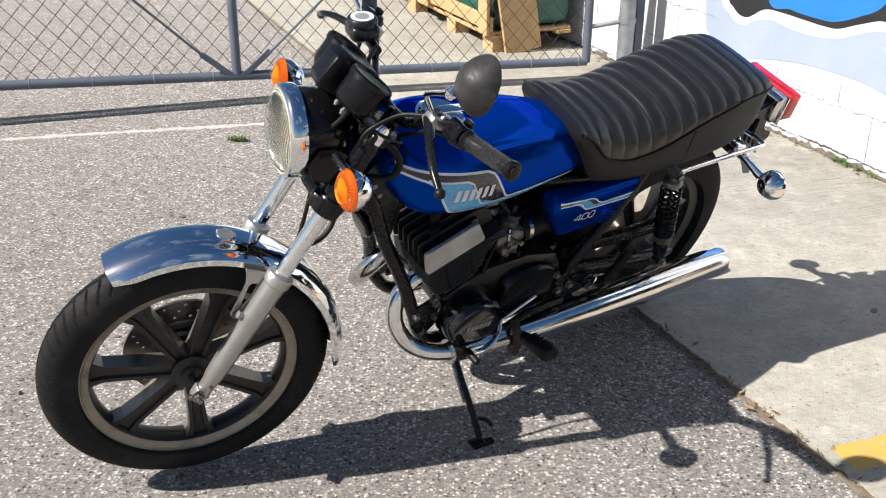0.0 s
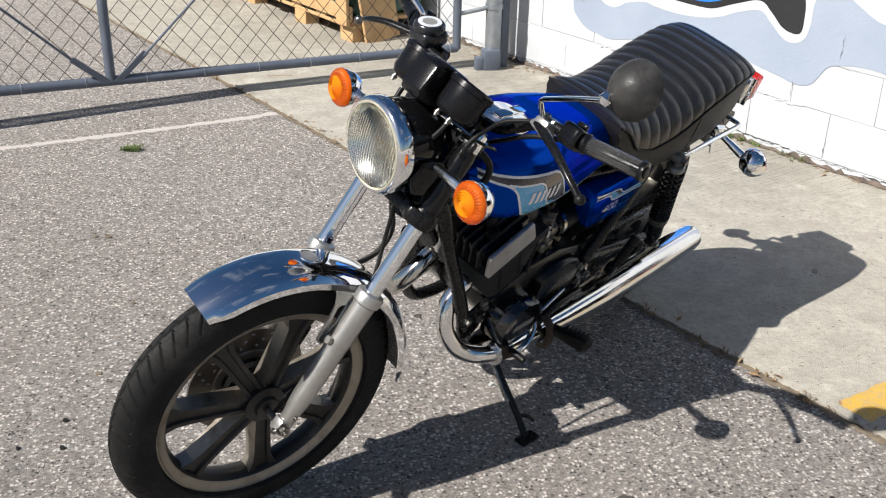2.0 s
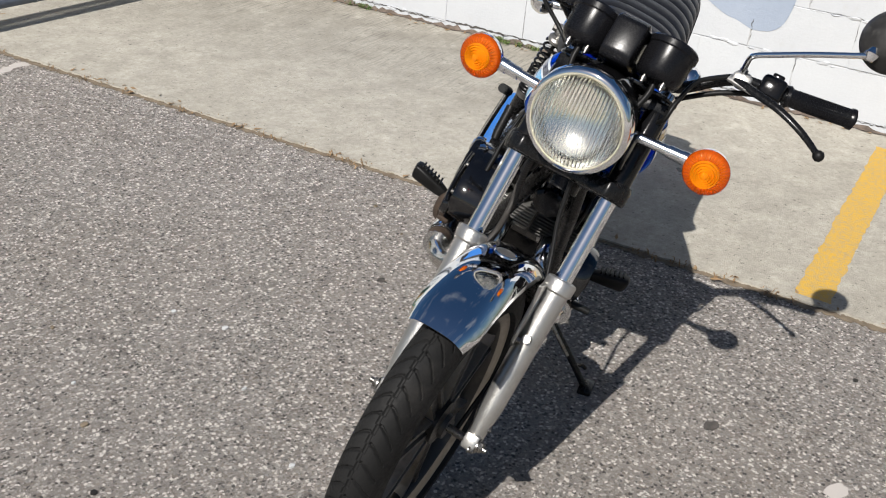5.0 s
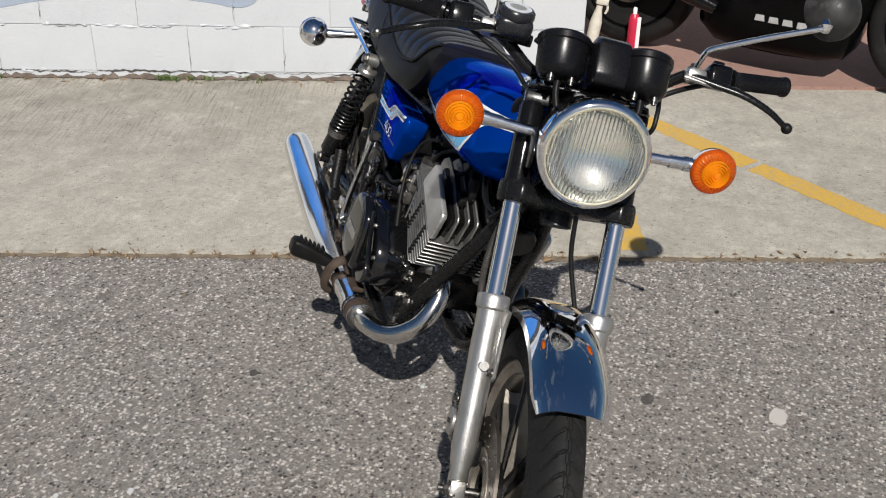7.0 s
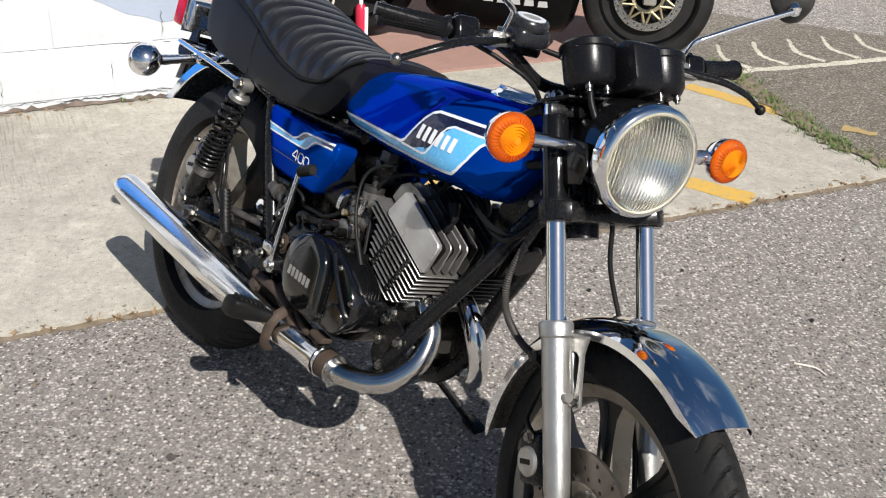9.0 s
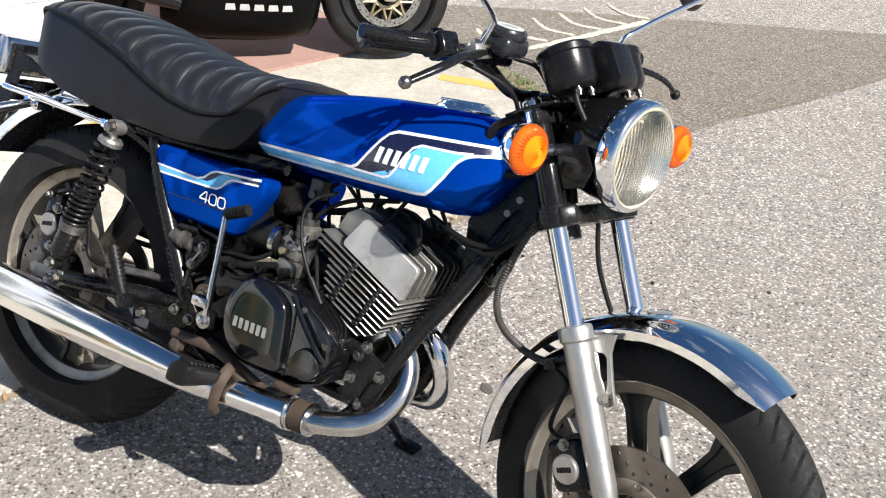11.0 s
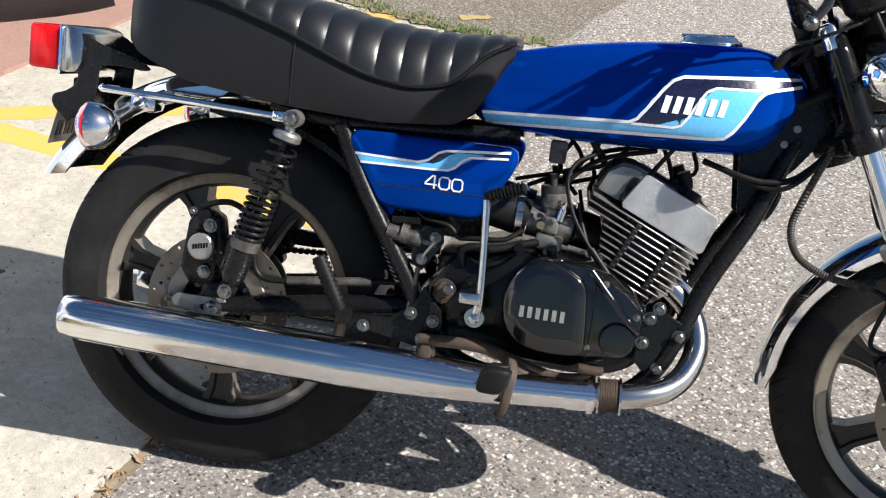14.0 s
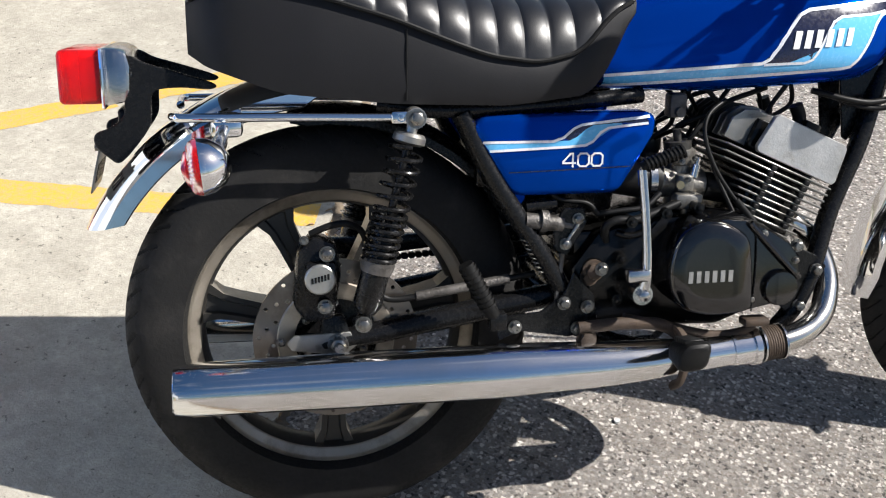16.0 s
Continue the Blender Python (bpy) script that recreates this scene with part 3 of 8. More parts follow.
def sheet(name, poly, z, mat_, label, cat, kind="structure", m=None):
    bm = flatpoly(poly, z)
    for w in (EDGE_W, FALL_END - 0.1):
        bmesh.ops.bisect_plane(bm, geom=bm.verts[:] + bm.edges[:] + bm.faces[:], plane_co=W_DIR * w, plane_no=W_DIR)
    drop(bm)
    return tagged(part(name, bm, mat_, None, "", m, smooth=False), label, cat, kind=kind)


def band(points, widths, seed, amp, step=0.03):
    """A worn painted band along a line, with slightly broken edges."""
    rnd = random.Random(seed)
    P = smooth_path([(x, y, 0) for x, y in points], 12) if len(points) > 2 else [Vector((*p, 0)) for p in points]
    Q = []
    for a, b in zip(P, P[1:]):
        n = max(1, int((b - a).length / step))
        Q += [a + (b - a) * i / n for i in range(n)]
    Q.append(P[-1])
    bm = bmesh.new()
    prev = None
    for i, p in enumerate(Q):
        d = (Q[min(i + 1, len(Q) - 1)] - Q[max(i - 1, 0)]).normalized()
        s = Vector((-d.y, d.x, 0))
        t = i / (len(Q) - 1)
        w = widths[0] + (widths[1] - widths[0]) * t
        row = [bm.verts.new(p + s * (w / 2 + rnd.uniform(-amp, amp))), bm.verts.new(p - s * (w / 2 + rnd.uniform(-amp, amp)))]
        if prev:
            bm.faces.new((prev[0], prev[1], row[1], row[0]))
        prev = row
    return bm


def painted(bm, z):
    return drop(moved(bm, Matrix.Translation((0, 0, z))))


OLD = [(1.63, 0.5), (1.7, 0.25), (1.76, 0.1), (1.87, -0.37), (2.0, -0.8), (2.14, -1.22), (2.32, -1.9), (2.72, -1.77), (3.06, -0.96), (3.5, 0.1), (3.9, 1.3), (3.4, 1.35), (2.75, 0.93), (2.14, 0.75)]
sheet("road_patch", OLD, 0.004, OLD_ASPHALT, "older brownish asphalt patch beyond the apron", "asphalt")
# red painted porch slab
porch = box((-1.52 + 0.16) / 2, (3.225 + 5.3) / 2, 0.0, 1.68, 2.075, 0.036)
tagged(part("porch_floor", porch, RED_FLOOR, None, "", EWB, smooth=False), "worn brick-red painted concrete porch floor", "floor", kind="structure")
tagged(part("yellow_line", painted(band([(0.965, 2.145), (2.24, 2.655)], (0.105, 0.105), 1, 0.005), 0.0085), YELLOW, smooth=False), "worn yellow painted bay line on the concrete", "road marking", "painted lines", kind="structure")
tagged(part("yellow_line", painted(band([(2.25, 2.63), (1.80, 1.895)], (0.1, 0.1), 2, 0.005), 0.0088), YELLOW, smooth=False), "worn yellow painted bay line on the concrete", "road marking", "painted lines", kind="structure")
tagged(part("yellow_line", painted(band([(1.785, 1.87), (1.36, 1.18)], (0.1, 0.1), 3, 0.005), 0.0091), YELLOW, smooth=False), "worn yellow painted bay line on the concrete", "road marking", "painted lines", kind="structure")
tagged(part("yellow_line", painted(band([(2.5, 1.14), (2.17, 0.755)], (0.085, 0.09), 4, 0.006), 0.0094), YELLOW, smooth=False), "worn yellow painted line end near the weeds", "road marking", "painted lines", kind="structure")
tagged(part("yellow_line", painted(band([(2.08, 0.6), (2.01, 0.485)], (0.06, 0.045), 5, 0.012, 0.012), 0.008), WORN_YELLOW, smooth=False), "faded yellow paint remnant on the old asphalt", "road marking", "painted lines", kind="structure")
tagged(part("white_line", painted(band([(2.62, 0.92), (2.75, 0.8), (2.85, 0.5), (3.0, 0.1), (3.2, -0.4)], (0.04, 0.06), 6, 0.008, 0.015), 0.0052), LIMEWASH, smooth=False), "hand-painted cream kerb line", "road marking", "painted lines", kind="structure")
for k in range(7):
    a = Vector((2.79 + 0.075 * k, 0.77 - 0.2 * k))
    pts = [(a.x, a.y), (a.x + 0.13, a.y + 0.09), (a.x + 0.34, a.y + 0.07)]
    tagged(part("white_tick", painted(band(pts, (0.038, 0.018), 20 + k, 0.006, 0.012), 0.0058), LIMEWASH, smooth=False), "hand-painted cream hatching stroke", "road marking", "painted lines", kind="structure")
tagged(part("faded_line", painted(band([(-3.4, 4.18), (-1.78, 4.6), (-1.0, 4.78), (-0.32, 4.97)], (0.034, 0.045), 9, 0.014, 0.012), 0.0008), FADED, smooth=False), "faded white line worn into the asphalt", "road marking", "painted lines", kind="structure")
# dirt caught along the edge of the slab
tagged(part("edge_dirt", painted(band([ew(s, EDGE_W - 0.012)[:2] for s in [-8.5 + 0.1 * i for i in range(87)]], (0.026, 0.03), 11, 0.009, 0.008), 0.0022), SOIL, smooth=False), "dry dirt along the concrete edge", "dirt", kind="structure")
tagged(part("verge_soil", painted(band([(1.62, 0.52), (1.87, 0.69), (2.14, 0.77), (2.6, 0.88), (2.8, 0.95)], (0.05, 0.13), 12, 0.025), 0.014), SOIL, smooth=False), "dry soil strip with weeds", "soil", kind="structure")

# ---- painted block wall ----
WALL_TOP = 2.46
core = box((-13 + WALL_END + 0.16) / 2, WALL_W + 0.099, WALL_TOP / 2, -(-13) + WALL_END + 0.16, 0.2, WALL_TOP)
wall = tagged(part("wall_front", core, MORTAR_DIRT, None, "", EWB, smooth=False), "white-painted concrete block wall with a painted mural", "wall", kind="structure")
returned = box(WALL_END + 0.16 - 0.1, (WALL_W + 0.21 + 5.3) / 2, WALL_TOP / 2, 0.2, 5.3 - WALL_W - 0.21, WALL_TOP)
tagged(part("wall_side", returned, WALL_WHITE, None, "", EWB, smooth=False), "white wall returning beside the porch", "wall", kind="structure")
backw = box(-0.7, 5.4, WALL_TOP / 2, 2.6, 0.2, WALL_TOP)
tagged(part("wall_back", backw, WALL_WHITE, None, "", EWB, smooth=False), "plain white wall behind the porch", "wall", kind="structure")

# blocks, 0.41 by 0.205 m, in running bond
BL, BH, BED0 = 0.408, 0.203, 0.034
S_END = WALL_END + 0.16


def block_bm(l, h, seed):
    rnd = random.Random(seed)
    b = box(0, 0, 0, l - 0.0032, 0.02, h - 0.0026, 0.0016, 1)
    for v in b.verts:
        v.co += Vector((rnd.uniform(-1, 1), rnd.uniform(-0.4, 0.4), rnd.uniform(-1, 1))) * 0.0022
    return b


shared = {}
placed = 0
for row in range(-1, 12):
    z = BED0 + BH * row + BH / 2
    off = -3.63 if row % 2 == 0 else -3.63 + BL / 2
    k0 = math.floor((-6.4 - off) / BL) if row < 6 else math.floor((-5.4 - off) / BL)
    s = off + BL * k0
    while s < S_END:
        l = min(BL, S_END - s)
        if l > 0.03:
            key = (round(l, 3), (placed * 7) % 5)
            h = BH
            mm = Matrix.Translation((s + l / 2, WALL_W + 0.0012 * ((placed * 13) % 4) / 4 + 0.004, z))
            if key not in shared:
                o = part("block", block_bm(l, h, placed), WALL_WHITE, wall, "", Matrix(), smooth=False)
                shared[key] = o.data
            else:
                o = new("block", shared[key])
                o.parent = wall
            o.matrix_basis = mm
            placed += 1
        s += BL
far = box((-13 - 6.6) / 2, WALL_W + 0.0, WALL_TOP / 2, 6.4, 0.02, WALL_TOP)
part("far_face", far, WALL_WHITE, wall, "", Matrix(), smooth=False)


# lumps of squeezed mortar along some joints
crumbs = bmesh.new()
rnd = random.Random(41)
for k in range(420):
    row = rnd.choice((0, 1, 1, 2, 2, 3, 4))
    s0 = rnd.uniform(-5.2, S_END)
    if noise.noise(Vector((s0 * 1.7, row * 3.1, 0.0))) < 0.02 or (row > 1 and -4.55 < s0 < -1.95):
        continue
    b = bmesh.new()
    bmesh.ops.create_icosphere(b, subdivisions=1, radius=1.0)
    for v in b.verts:
        v.co *= rnd.uniform(0.75, 1.2)
    b.transform(EWB @ Matrix.Translation((s0, WALL_W - 0.005, BED0 + BH * row + rnd.uniform(-0.006, 0.006))) @ Matrix.Diagonal((rnd.uniform(0.008, 0.035), 0.006, rnd.uniform(0.003, 0.009), 1)))
    crumbs = merge(crumbs, b)
tagged(part("mortar_lumps", crumbs, WALL_WHITE), "white-painted lumps of mortar along the block joints", "mortar", kind="stuff")


# mural: pale grey cloud bands, white keylines, black and blue shapes
def mural(name, poly, mat_, off):
    b = bmesh.new()
    b.faces.new([b.verts.new((s, WALL_W - 0.0072 - off, z)) for s, z in poly])
    part(name, b, mat_, wall, "", Matrix(), smooth=False)


def wavy(pts, n=7):
    return [(v.x, v.y) for v in smooth_path([(a, b, 0) for a, b in pts], n)]


low = wavy([(-4.42, 1.2), (-4.43, 0.6), (-4.41, 0.4), (-4.38, 0.35), (-4.31, 0.305), (-4.21, 0.288), (-4.12, 0.282), (-4.01, 0.304), (-3.88, 0.33), (-3.7, 0.355), (-3.5, 0.366), (-3.3, 0.364), (-3.2, 0.35), (-3.09, 0.335), (-3.03, 0.322), (-2.97, 0.323), (-2.925, 0.345), (-2.89, 0.395), (-2.86, 0.43), (-2.8, 0.448), (-2.7, 0.461), (-2.6, 0.456), (-2.5, 0.435), (-2.42, 0.4), (-2.33, 0.352), (-2.27, 0.336), (-2.18, 0.31), (-2.08, 0.36), (-2.04, 0.6), (-2.0, 1.2), (-1.95, 2.2), (-3.2, 2.4), (-4.5, 2.3)])
mural("mural_grey", low, WALL_GREY, 0.0)
key = wavy([(-4.4, 1.2), (-4.33, 0.6), (-4.22, 0.47), (-4.12, 0.443), (-4.03, 0.482), (-3.92, 0.506), (-3.84, 0.497), (-3.73, 0.491), (-3.6, 0.496), (-3.47, 0.518), (-3.35, 0.565), (-3.24, 0.592), (-3.18, 0.553), (-3.11, 0.501), (-3.05, 0.489), (-3.0, 0.517), (-2.98, 0.58), (-2.97, 0.69), (-2.87, 0.74), (-2.78, 0.7), (-2.67, 0.65), (-2.58, 0.66), (-2.5, 0.8), (-2.4, 1.2), (-2.3, 1.7), (-2.6, 2.1), (-3.3, 2.28), (-4.1, 2.1), (-4.45, 1.7)])
mural("mural_keyline", key, WALL_WHITE, 0.0007)
blk = wavy([(-4.34, 1.2), (-4.27, 0.62), (-4.2, 0.51), (-4.1, 0.485), (-3.98, 0.545), (-3.85, 0.553), (-3.71, 0.55), (-3.57, 0.548), (-3.49, 0.556), (-3.38, 0.596), (-3.25, 0.634), (-3.18, 0.595), (-3.12, 0.546), (-3.06, 0.529), (-3.018, 0.545), (-3.015, 0.631), (-3.02, 0.8), (-2.8, 0.95), (-2.6, 1.2), (-2.42, 1.7), (-2.7, 2.02), (-3.3, 2.2), (-4.0, 2.02), (-4.35, 1.7)])
mural("mural_black", blk, WALL_BLACK, 0.0014)
blu = wavy([(-4.0, 1.2), (-3.97, 0.62), (-3.8, 0.578), (-3.6, 0.572), (-3.5, 0.584), (-3.38, 0.63), (-3.27, 0.69), (-3.16, 0.85), (-2.98, 1.05), (-2.8, 1.25), (-2.68, 1.5), (-2.85, 1.72), (-3.3, 1.85), (-3.9, 1.75), (-4.2, 1.5)])
mural("mural_blue", blu, WALL_BLUE, 0.0021)
# rough stained foot of the wall
ft = bmesh.new()
rnd = random.Random(8)
prev = None
for i in range(230):
    s = -6.6 + (S_END + 6.6) * i / 229
    h, o = 0.003 + 0.02 * rnd.random() ** 2, 0.005 + 0.02 * rnd.random() ** 1.5
    row = [ft.verts.new((s, WALL_W - 0.008, h + 0.006)), ft.verts.new((s, WALL_W - 0.008 - o, 0.006))]
    if prev:
        ft.faces.new((prev[0], prev[1], row[1], row[0]))
    prev = row
tagged(part("trim", ft, BRICK_EDGE, None, "", EWB, smooth=False), "crumbling mortar fillet along the wall foot", "mortar", kind="structure")


# dark open cracks: a broken line along the wall foot, and dashes down some upright joints
def crack(bm, a, b, wide, seed):
    rnd = random.Random(seed)
    A, B = Vector(a), Vector(b)
    n = max(3, int((B - A).length / 0.012))
    side = Vector((-(B - A).y, (B - A).x)).normalized()
    prev = None
    for i in range(n + 1):
        q = A + (B - A) * i / n + side * rnd.uniform(-0.005, 0.005)
        w = wide * (0.15 + 0.85 * rnd.random()) * min(1.0, 4 * min(i, n - i) / n + 0.1)
        row = [bm.verts.new((q.x + side.x * k * w, WALL_W - 0.0095, q.y + side.y * k * w)) for k in (0.5, -0.5)]
        if prev:
            bm.faces.new((prev[0], prev[1], row[1], row[0]))
        prev = row


rnd = random.Random(19)
cr = bmesh.new()
s = -5.6
while s < S_END - 0.2:
    l = rnd.uniform(0.12, 0.5)
    crack(cr, (s, 0.032 + rnd.uniform(-0.006, 0.008)), (min(s + l, S_END - 0.02), 0.03 + rnd.uniform(-0.006, 0.008)), rnd.uniform(0.003, 0.011), int(s * 1000))
    s += l * rnd.uniform(0.8, 1.15)
for row in range(0, 5):
    off = -3.63 if row % 2 == 0 else -3.63 + BL / 2
    for k in range(-5, 6):
        s = off + BL * k
        if s > S_END - 0.1 or rnd.random() < 0.3:
            continue
        z = BED0 + BH * row
        for _ in range(rnd.choice((1, 2, 2))):
            z0 = z + rnd.uniform(0.01, 0.14)
            crack(cr, (s, z0), (s + rnd.uniform(-0.004, 0.004), z0 + rnd.uniform(0.03, 0.075)), rnd.uniform(0.0018, 0.0045), rnd.randrange(9999))
        if rnd.random() < 0.5:
            crack(cr, (s, z), (s + rnd.uniform(0.08, 0.3), z + rnd.uniform(-0.003, 0.003)), 0.0022, rnd.randrange(9999))
tagged(part("wall_cracks", cr, CRACK, None, "", EWB, smooth=False), "dark open cracks along the block joints", "cracks", kind="stuff")


# ---- weeds, dry leaves, pebbles ----
def blades(places, seed, h, spread, n):
    rnd = random.Random(seed)
    bm = bmesh.new()
    for x, y, z in places:
        for _ in range(n):
            a = rnd.uniform(0, 6.28)
            l = h * rnd.uniform(0.4, 1.0)
            w = rnd.uniform(0.0012, 0.0028)
            bx, by = x + rnd.gauss(0, spread), y + rnd.gauss(0, spread)
            d = Vector((math.cos(a), math.sin(a), 0))
            s = Vector((-d.y, d.x, 0)) * w
            b = Vector((bx, by, z))
            m_ = b + d * l * 0.35 + Vector((0, 0, l * 0.7))
            t = b + d * l * rnd.uniform(0.6, 1.1) + Vector((0, 0, l * rnd.uniform(0.5, 0.9)))
            v = [bm.verts.new(q) for q in (b - s, b + s, m_ + s, m_ - s, t)]
            bm.faces.new(v[:4])
            bm.faces.new((v[3], v[2], v[4]))
    return bm


def litter(places, seed, size):
    rnd = random.Random(seed)
    bm = bmesh.new()
    for x, y, z in places:
        r = size * rnd.uniform(0.4, 1.2)
        q = Matrix.Translation((x, y, z + 0.002)) @ Euler((rnd.uniform(-0.4, 0.4), rnd.uniform(-0.4, 0.4), rnd.uniform(0, 6.28))).to_matrix().to_4x4()
        v = [bm.verts.new(q @ Vector(p)) for p in ((-r, 0, 0), (-0.3 * r, 0.35 * r, 0.1 * r), (r, 0, 0.05 * r), (-0.2 * r, -0.35 * r, 0.12 * r))]
        bm.faces.new((v[0], v[1], v[2]))
        bm.faces.new((v[0], v[2], v[3]))
    return bm


rnd = random.Random(31)
verge = [(1.62, 0.52), (1.87, 0.69), (2.14, 0.77), (2.6, 0.88), (2.78, 0.93)]
spots = []
for _ in range(100):
    t = rnd.random() ** 0.8 * (len(verge) - 1)
    i = min(int(t), len(verge) - 2)
    f = t - i
    spots.append((verge[i][0] * (1 - f) + verge[i + 1][0] * f + rnd.gauss(0, 0.04), verge[i][1] * (1 - f) + verge[i + 1][1] * f + rnd.gauss(0, 0.035), 0.012))
tagged(part("weeds", drop(blades(spots, 1, 0.024, 0.02, 11)), LEAF, smooth=False), "low green weeds in the soil strip", "weeds", kind="stuff")
spots = [tuple(ew(rnd.uniform(-6, 0.1), EDGE_W - 0.01 + rnd.gauss(0, 0.01), 0.004)) for _ in range(70)]
tagged(part("dry_grass", drop(blades(spots, 2, 0.02, 0.01, 6)), STRAW, smooth=False), "sparse dry grass along the slab edge", "grass", kind="stuff")
spots = [tuple(ew(rnd.choice((-3.32, -3.28, -3.2, -2.95, -4.1, -2.3)) + rnd.gauss(0, 0.05), WALL_W - 0.03 - abs(rnd.gauss(0, 0.015)), 0.01)) for _ in range(34)]
tagged(part("wall_weeds", drop(blades(spots, 3, 0.03, 0.01, 9)), LEAF, smooth=False), "small weeds at the wall foot", "weeds", kind="stuff")
spots = [(-0.978 + rnd.gauss(0, 0.02), 4.544 + rnd.gauss(0, 0.012), 0.002) for _ in range(14)]
tagged(part("grass_tuft", blades(spots, 4, 0.03, 0.008, 10), LEAF, smooth=False), "small grass tuft growing through the asphalt", "grass", kind="stuff")
spots = [tuple(ew(rnd.gauss(-5.0, 0.2), WALL_W - 0.03 - abs(rnd.gauss(0, 0.09)), 0.01)) for _ in range(90)]
spots += [tuple(ew(rnd.uniform(-5.4, -1.6), WALL_W - 0.02 - abs(rnd.gauss(0, 0.03)), 0.01)) for _ in range(150)]
spots += [tuple(ew(rnd.uniform(-4.5, 0.1), EDGE_W + rnd.gauss(0, 0.02), 0.008)) for _ in range(90)]
tagged(part("dry_leaves", drop(litter(spots, 5, 0.017)), STRAW, smooth=False), "dry leaf litter and crumbs", "leaf litter", kind="stuff")

# ---- the motorcycle ----
# its own frame: x ahead, y to its left, z up in its plane; it leans on the side stand
FWD = Vector((-0.802761, -0.596301, 0))
UPB = Vector((0.205970, -0.277283, 0.938451))
LEFT = UPB.cross(FWD)
BIKE = Matrix(((FWD.x, LEFT.x, UPB.x, -0.065947), (FWD.y, LEFT.y, UPB.y, 2.538780), (FWD.z, LEFT.z, UPB.z, 0), (0, 0, 0, 1)))
# steered front end: x ahead across the fork, z up along the steering axis, turned right
STEER = pose(0.508, 0, 0.613, 0, -27.5, 0) @ pose(0, 0, 0, 0, 0, -14.3)
bike = thing("motorcycle", "blue and black vintage twin roadster leaning on its side stand", "motorcycle", m=BIKE)
FW_C = (0.065, 0.0, -0.336)
RW_C = (-0.631, -0.006, 0.334)


def tyre_bm(R, half, rim_r, pitch, bulge):
    """Road tyre with slanting tread grooves and a wavy middle groove."""
    bm = bmesh.new()
    seg, n = 1100, 52
    count = round(2 * math.pi * R / pitch)
    rings = []
    for k in range(seg):
        a = 2 * math.pi * k / seg
        ca, sa = math.cos(a), math.sin(a)
        ring = []
        for i in range(n + 1):
            b = math.pi * i / n
            v = math.cos(b)
            r = rim_r + (R - rim_r) * max(0.0, math.sin(b)) ** bulge
            av = abs(v)
            if 0.08 < av < 0.8:
                u = (a / (2 * math.pi) * count + 1.5 * av * av + (0.5 if v > 0 else 0)) % 1.0
                if u < 0.15:
                    r -= 0.0045
            elif av <= 0.08 and abs(v - 0.05 * math.sin(a * count)) < 0.055:
                r -= 0.003
            ring.append(bm.verts.new((r * ca, half * v, r * sa)))
        ring.append(bm.verts.new(((rim_r - 0.006) * ca, -half * 0.7, (rim_r - 0.006) * sa)))
        ring.append(bm.verts.new(((rim_r - 0.006) * ca, half * 0.7, (rim_r - 0.006) * sa)))
        rings.append(ring)
    rings.append(rings[0])
    skin(bm, rings, cap=False)
    return bm


def spoke_bm(r0, r1, half):
    """One tapered cast spoke along +x, hollowed on both faces."""
    bm = bmesh.new()
    rings = []
    for i in range(7):
        t = i / 6
        x = r0 + (r1 - r0) * t
        w = 0.017 + 0.004 * t + (0.016 * ((t - 0.75) / 0.25) ** 2 if t > 0.75 else 0)
        d = half * (0.55 - 0.14 * t)
        g = d - 0.006
        k = w * 0.55
        rings.append([bm.verts.new(p) for p in ((x, d, -w), (x, d, -k), (x, g, -k + 0.003), (x, g, k - 0.003), (x, d, k), (x, d, w), (x, -d, w), (x, -d, k), (x, -g, k - 0.003), (x, -g, -k + 0.003), (x, -d, -k), (x, -d, -w))])
    skin(bm, rings)
    bm.faces.ensure_lookup_table()
    for k, f in enumerate(bm.faces):
        if k % 12 in (5, 11) and k < 72:
            f.material_index = 1
    return bm


def wheel(name, C, R, half, rim_r, m, label, hub, pitch, first, bulge, rim_half):
    T = m @ Matrix.Translation(C)
    # polished lip and flange, black well between them
    f = [(0.004, 0.82), (-0.001, 0.98), (-0.007, 1.0), (-0.0095, 0.93), (-0.0125, 0.86), (-0.023, 0.8), (-0.0265, 0.74), (-0.029, 0.6), (-0.034, 0.3), (-0.035, 0.0)]
    prof = [(rim_r + dr, rim_half * y) for dr, y in f] + [(rim_r + dr, -rim_half * y) for dr, y in reversed(f[:-1])]
    bm = lathe(prof, 96, "Y", closed=True)
    for q in bm.faces:
        c = q.calc_center_median()
        if math.hypot(c.x, c.z) < rim_r - 0.0268:
            q.material_index = 1
    w = part(name, bm, (RIM_ALLOY, SPOKE_BLACK), bike, label, T)
    part("tyre", tyre_bm(R, half, rim_r, pitch, bulge), RUBBER, w, "worn black grooved road tyre")
    hr, hw = hub
    part("hub", lathe([(0.0, -hw), (hr * 0.55, -hw), (hr * 0.6, -hw * 0.8), (hr, -hw * 0.7), (hr * 0.9, 0), (hr, hw * 0.7), (hr * 0.6, hw * 0.8), (hr * 0.55, hw), (0.0, hw)], 32, "Y"), SPOKE_BLACK, w)
    mesh = None
    for k in range(7):
        rot = Matrix.Rotation(first + 2 * math.pi * k / 7, 4, "Y")
        if mesh is None:
            mesh = part("spoke", spoke_bm(hr * 0.7, rim_r - 0.026, rim_half * 1.3), (SPOKE_BLACK, RIM_ALLOY), w, "", rot, smooth=False).data
        else:
            o = new("spoke", mesh)
            o.matrix_basis = rot
            o.parent = w
    return w


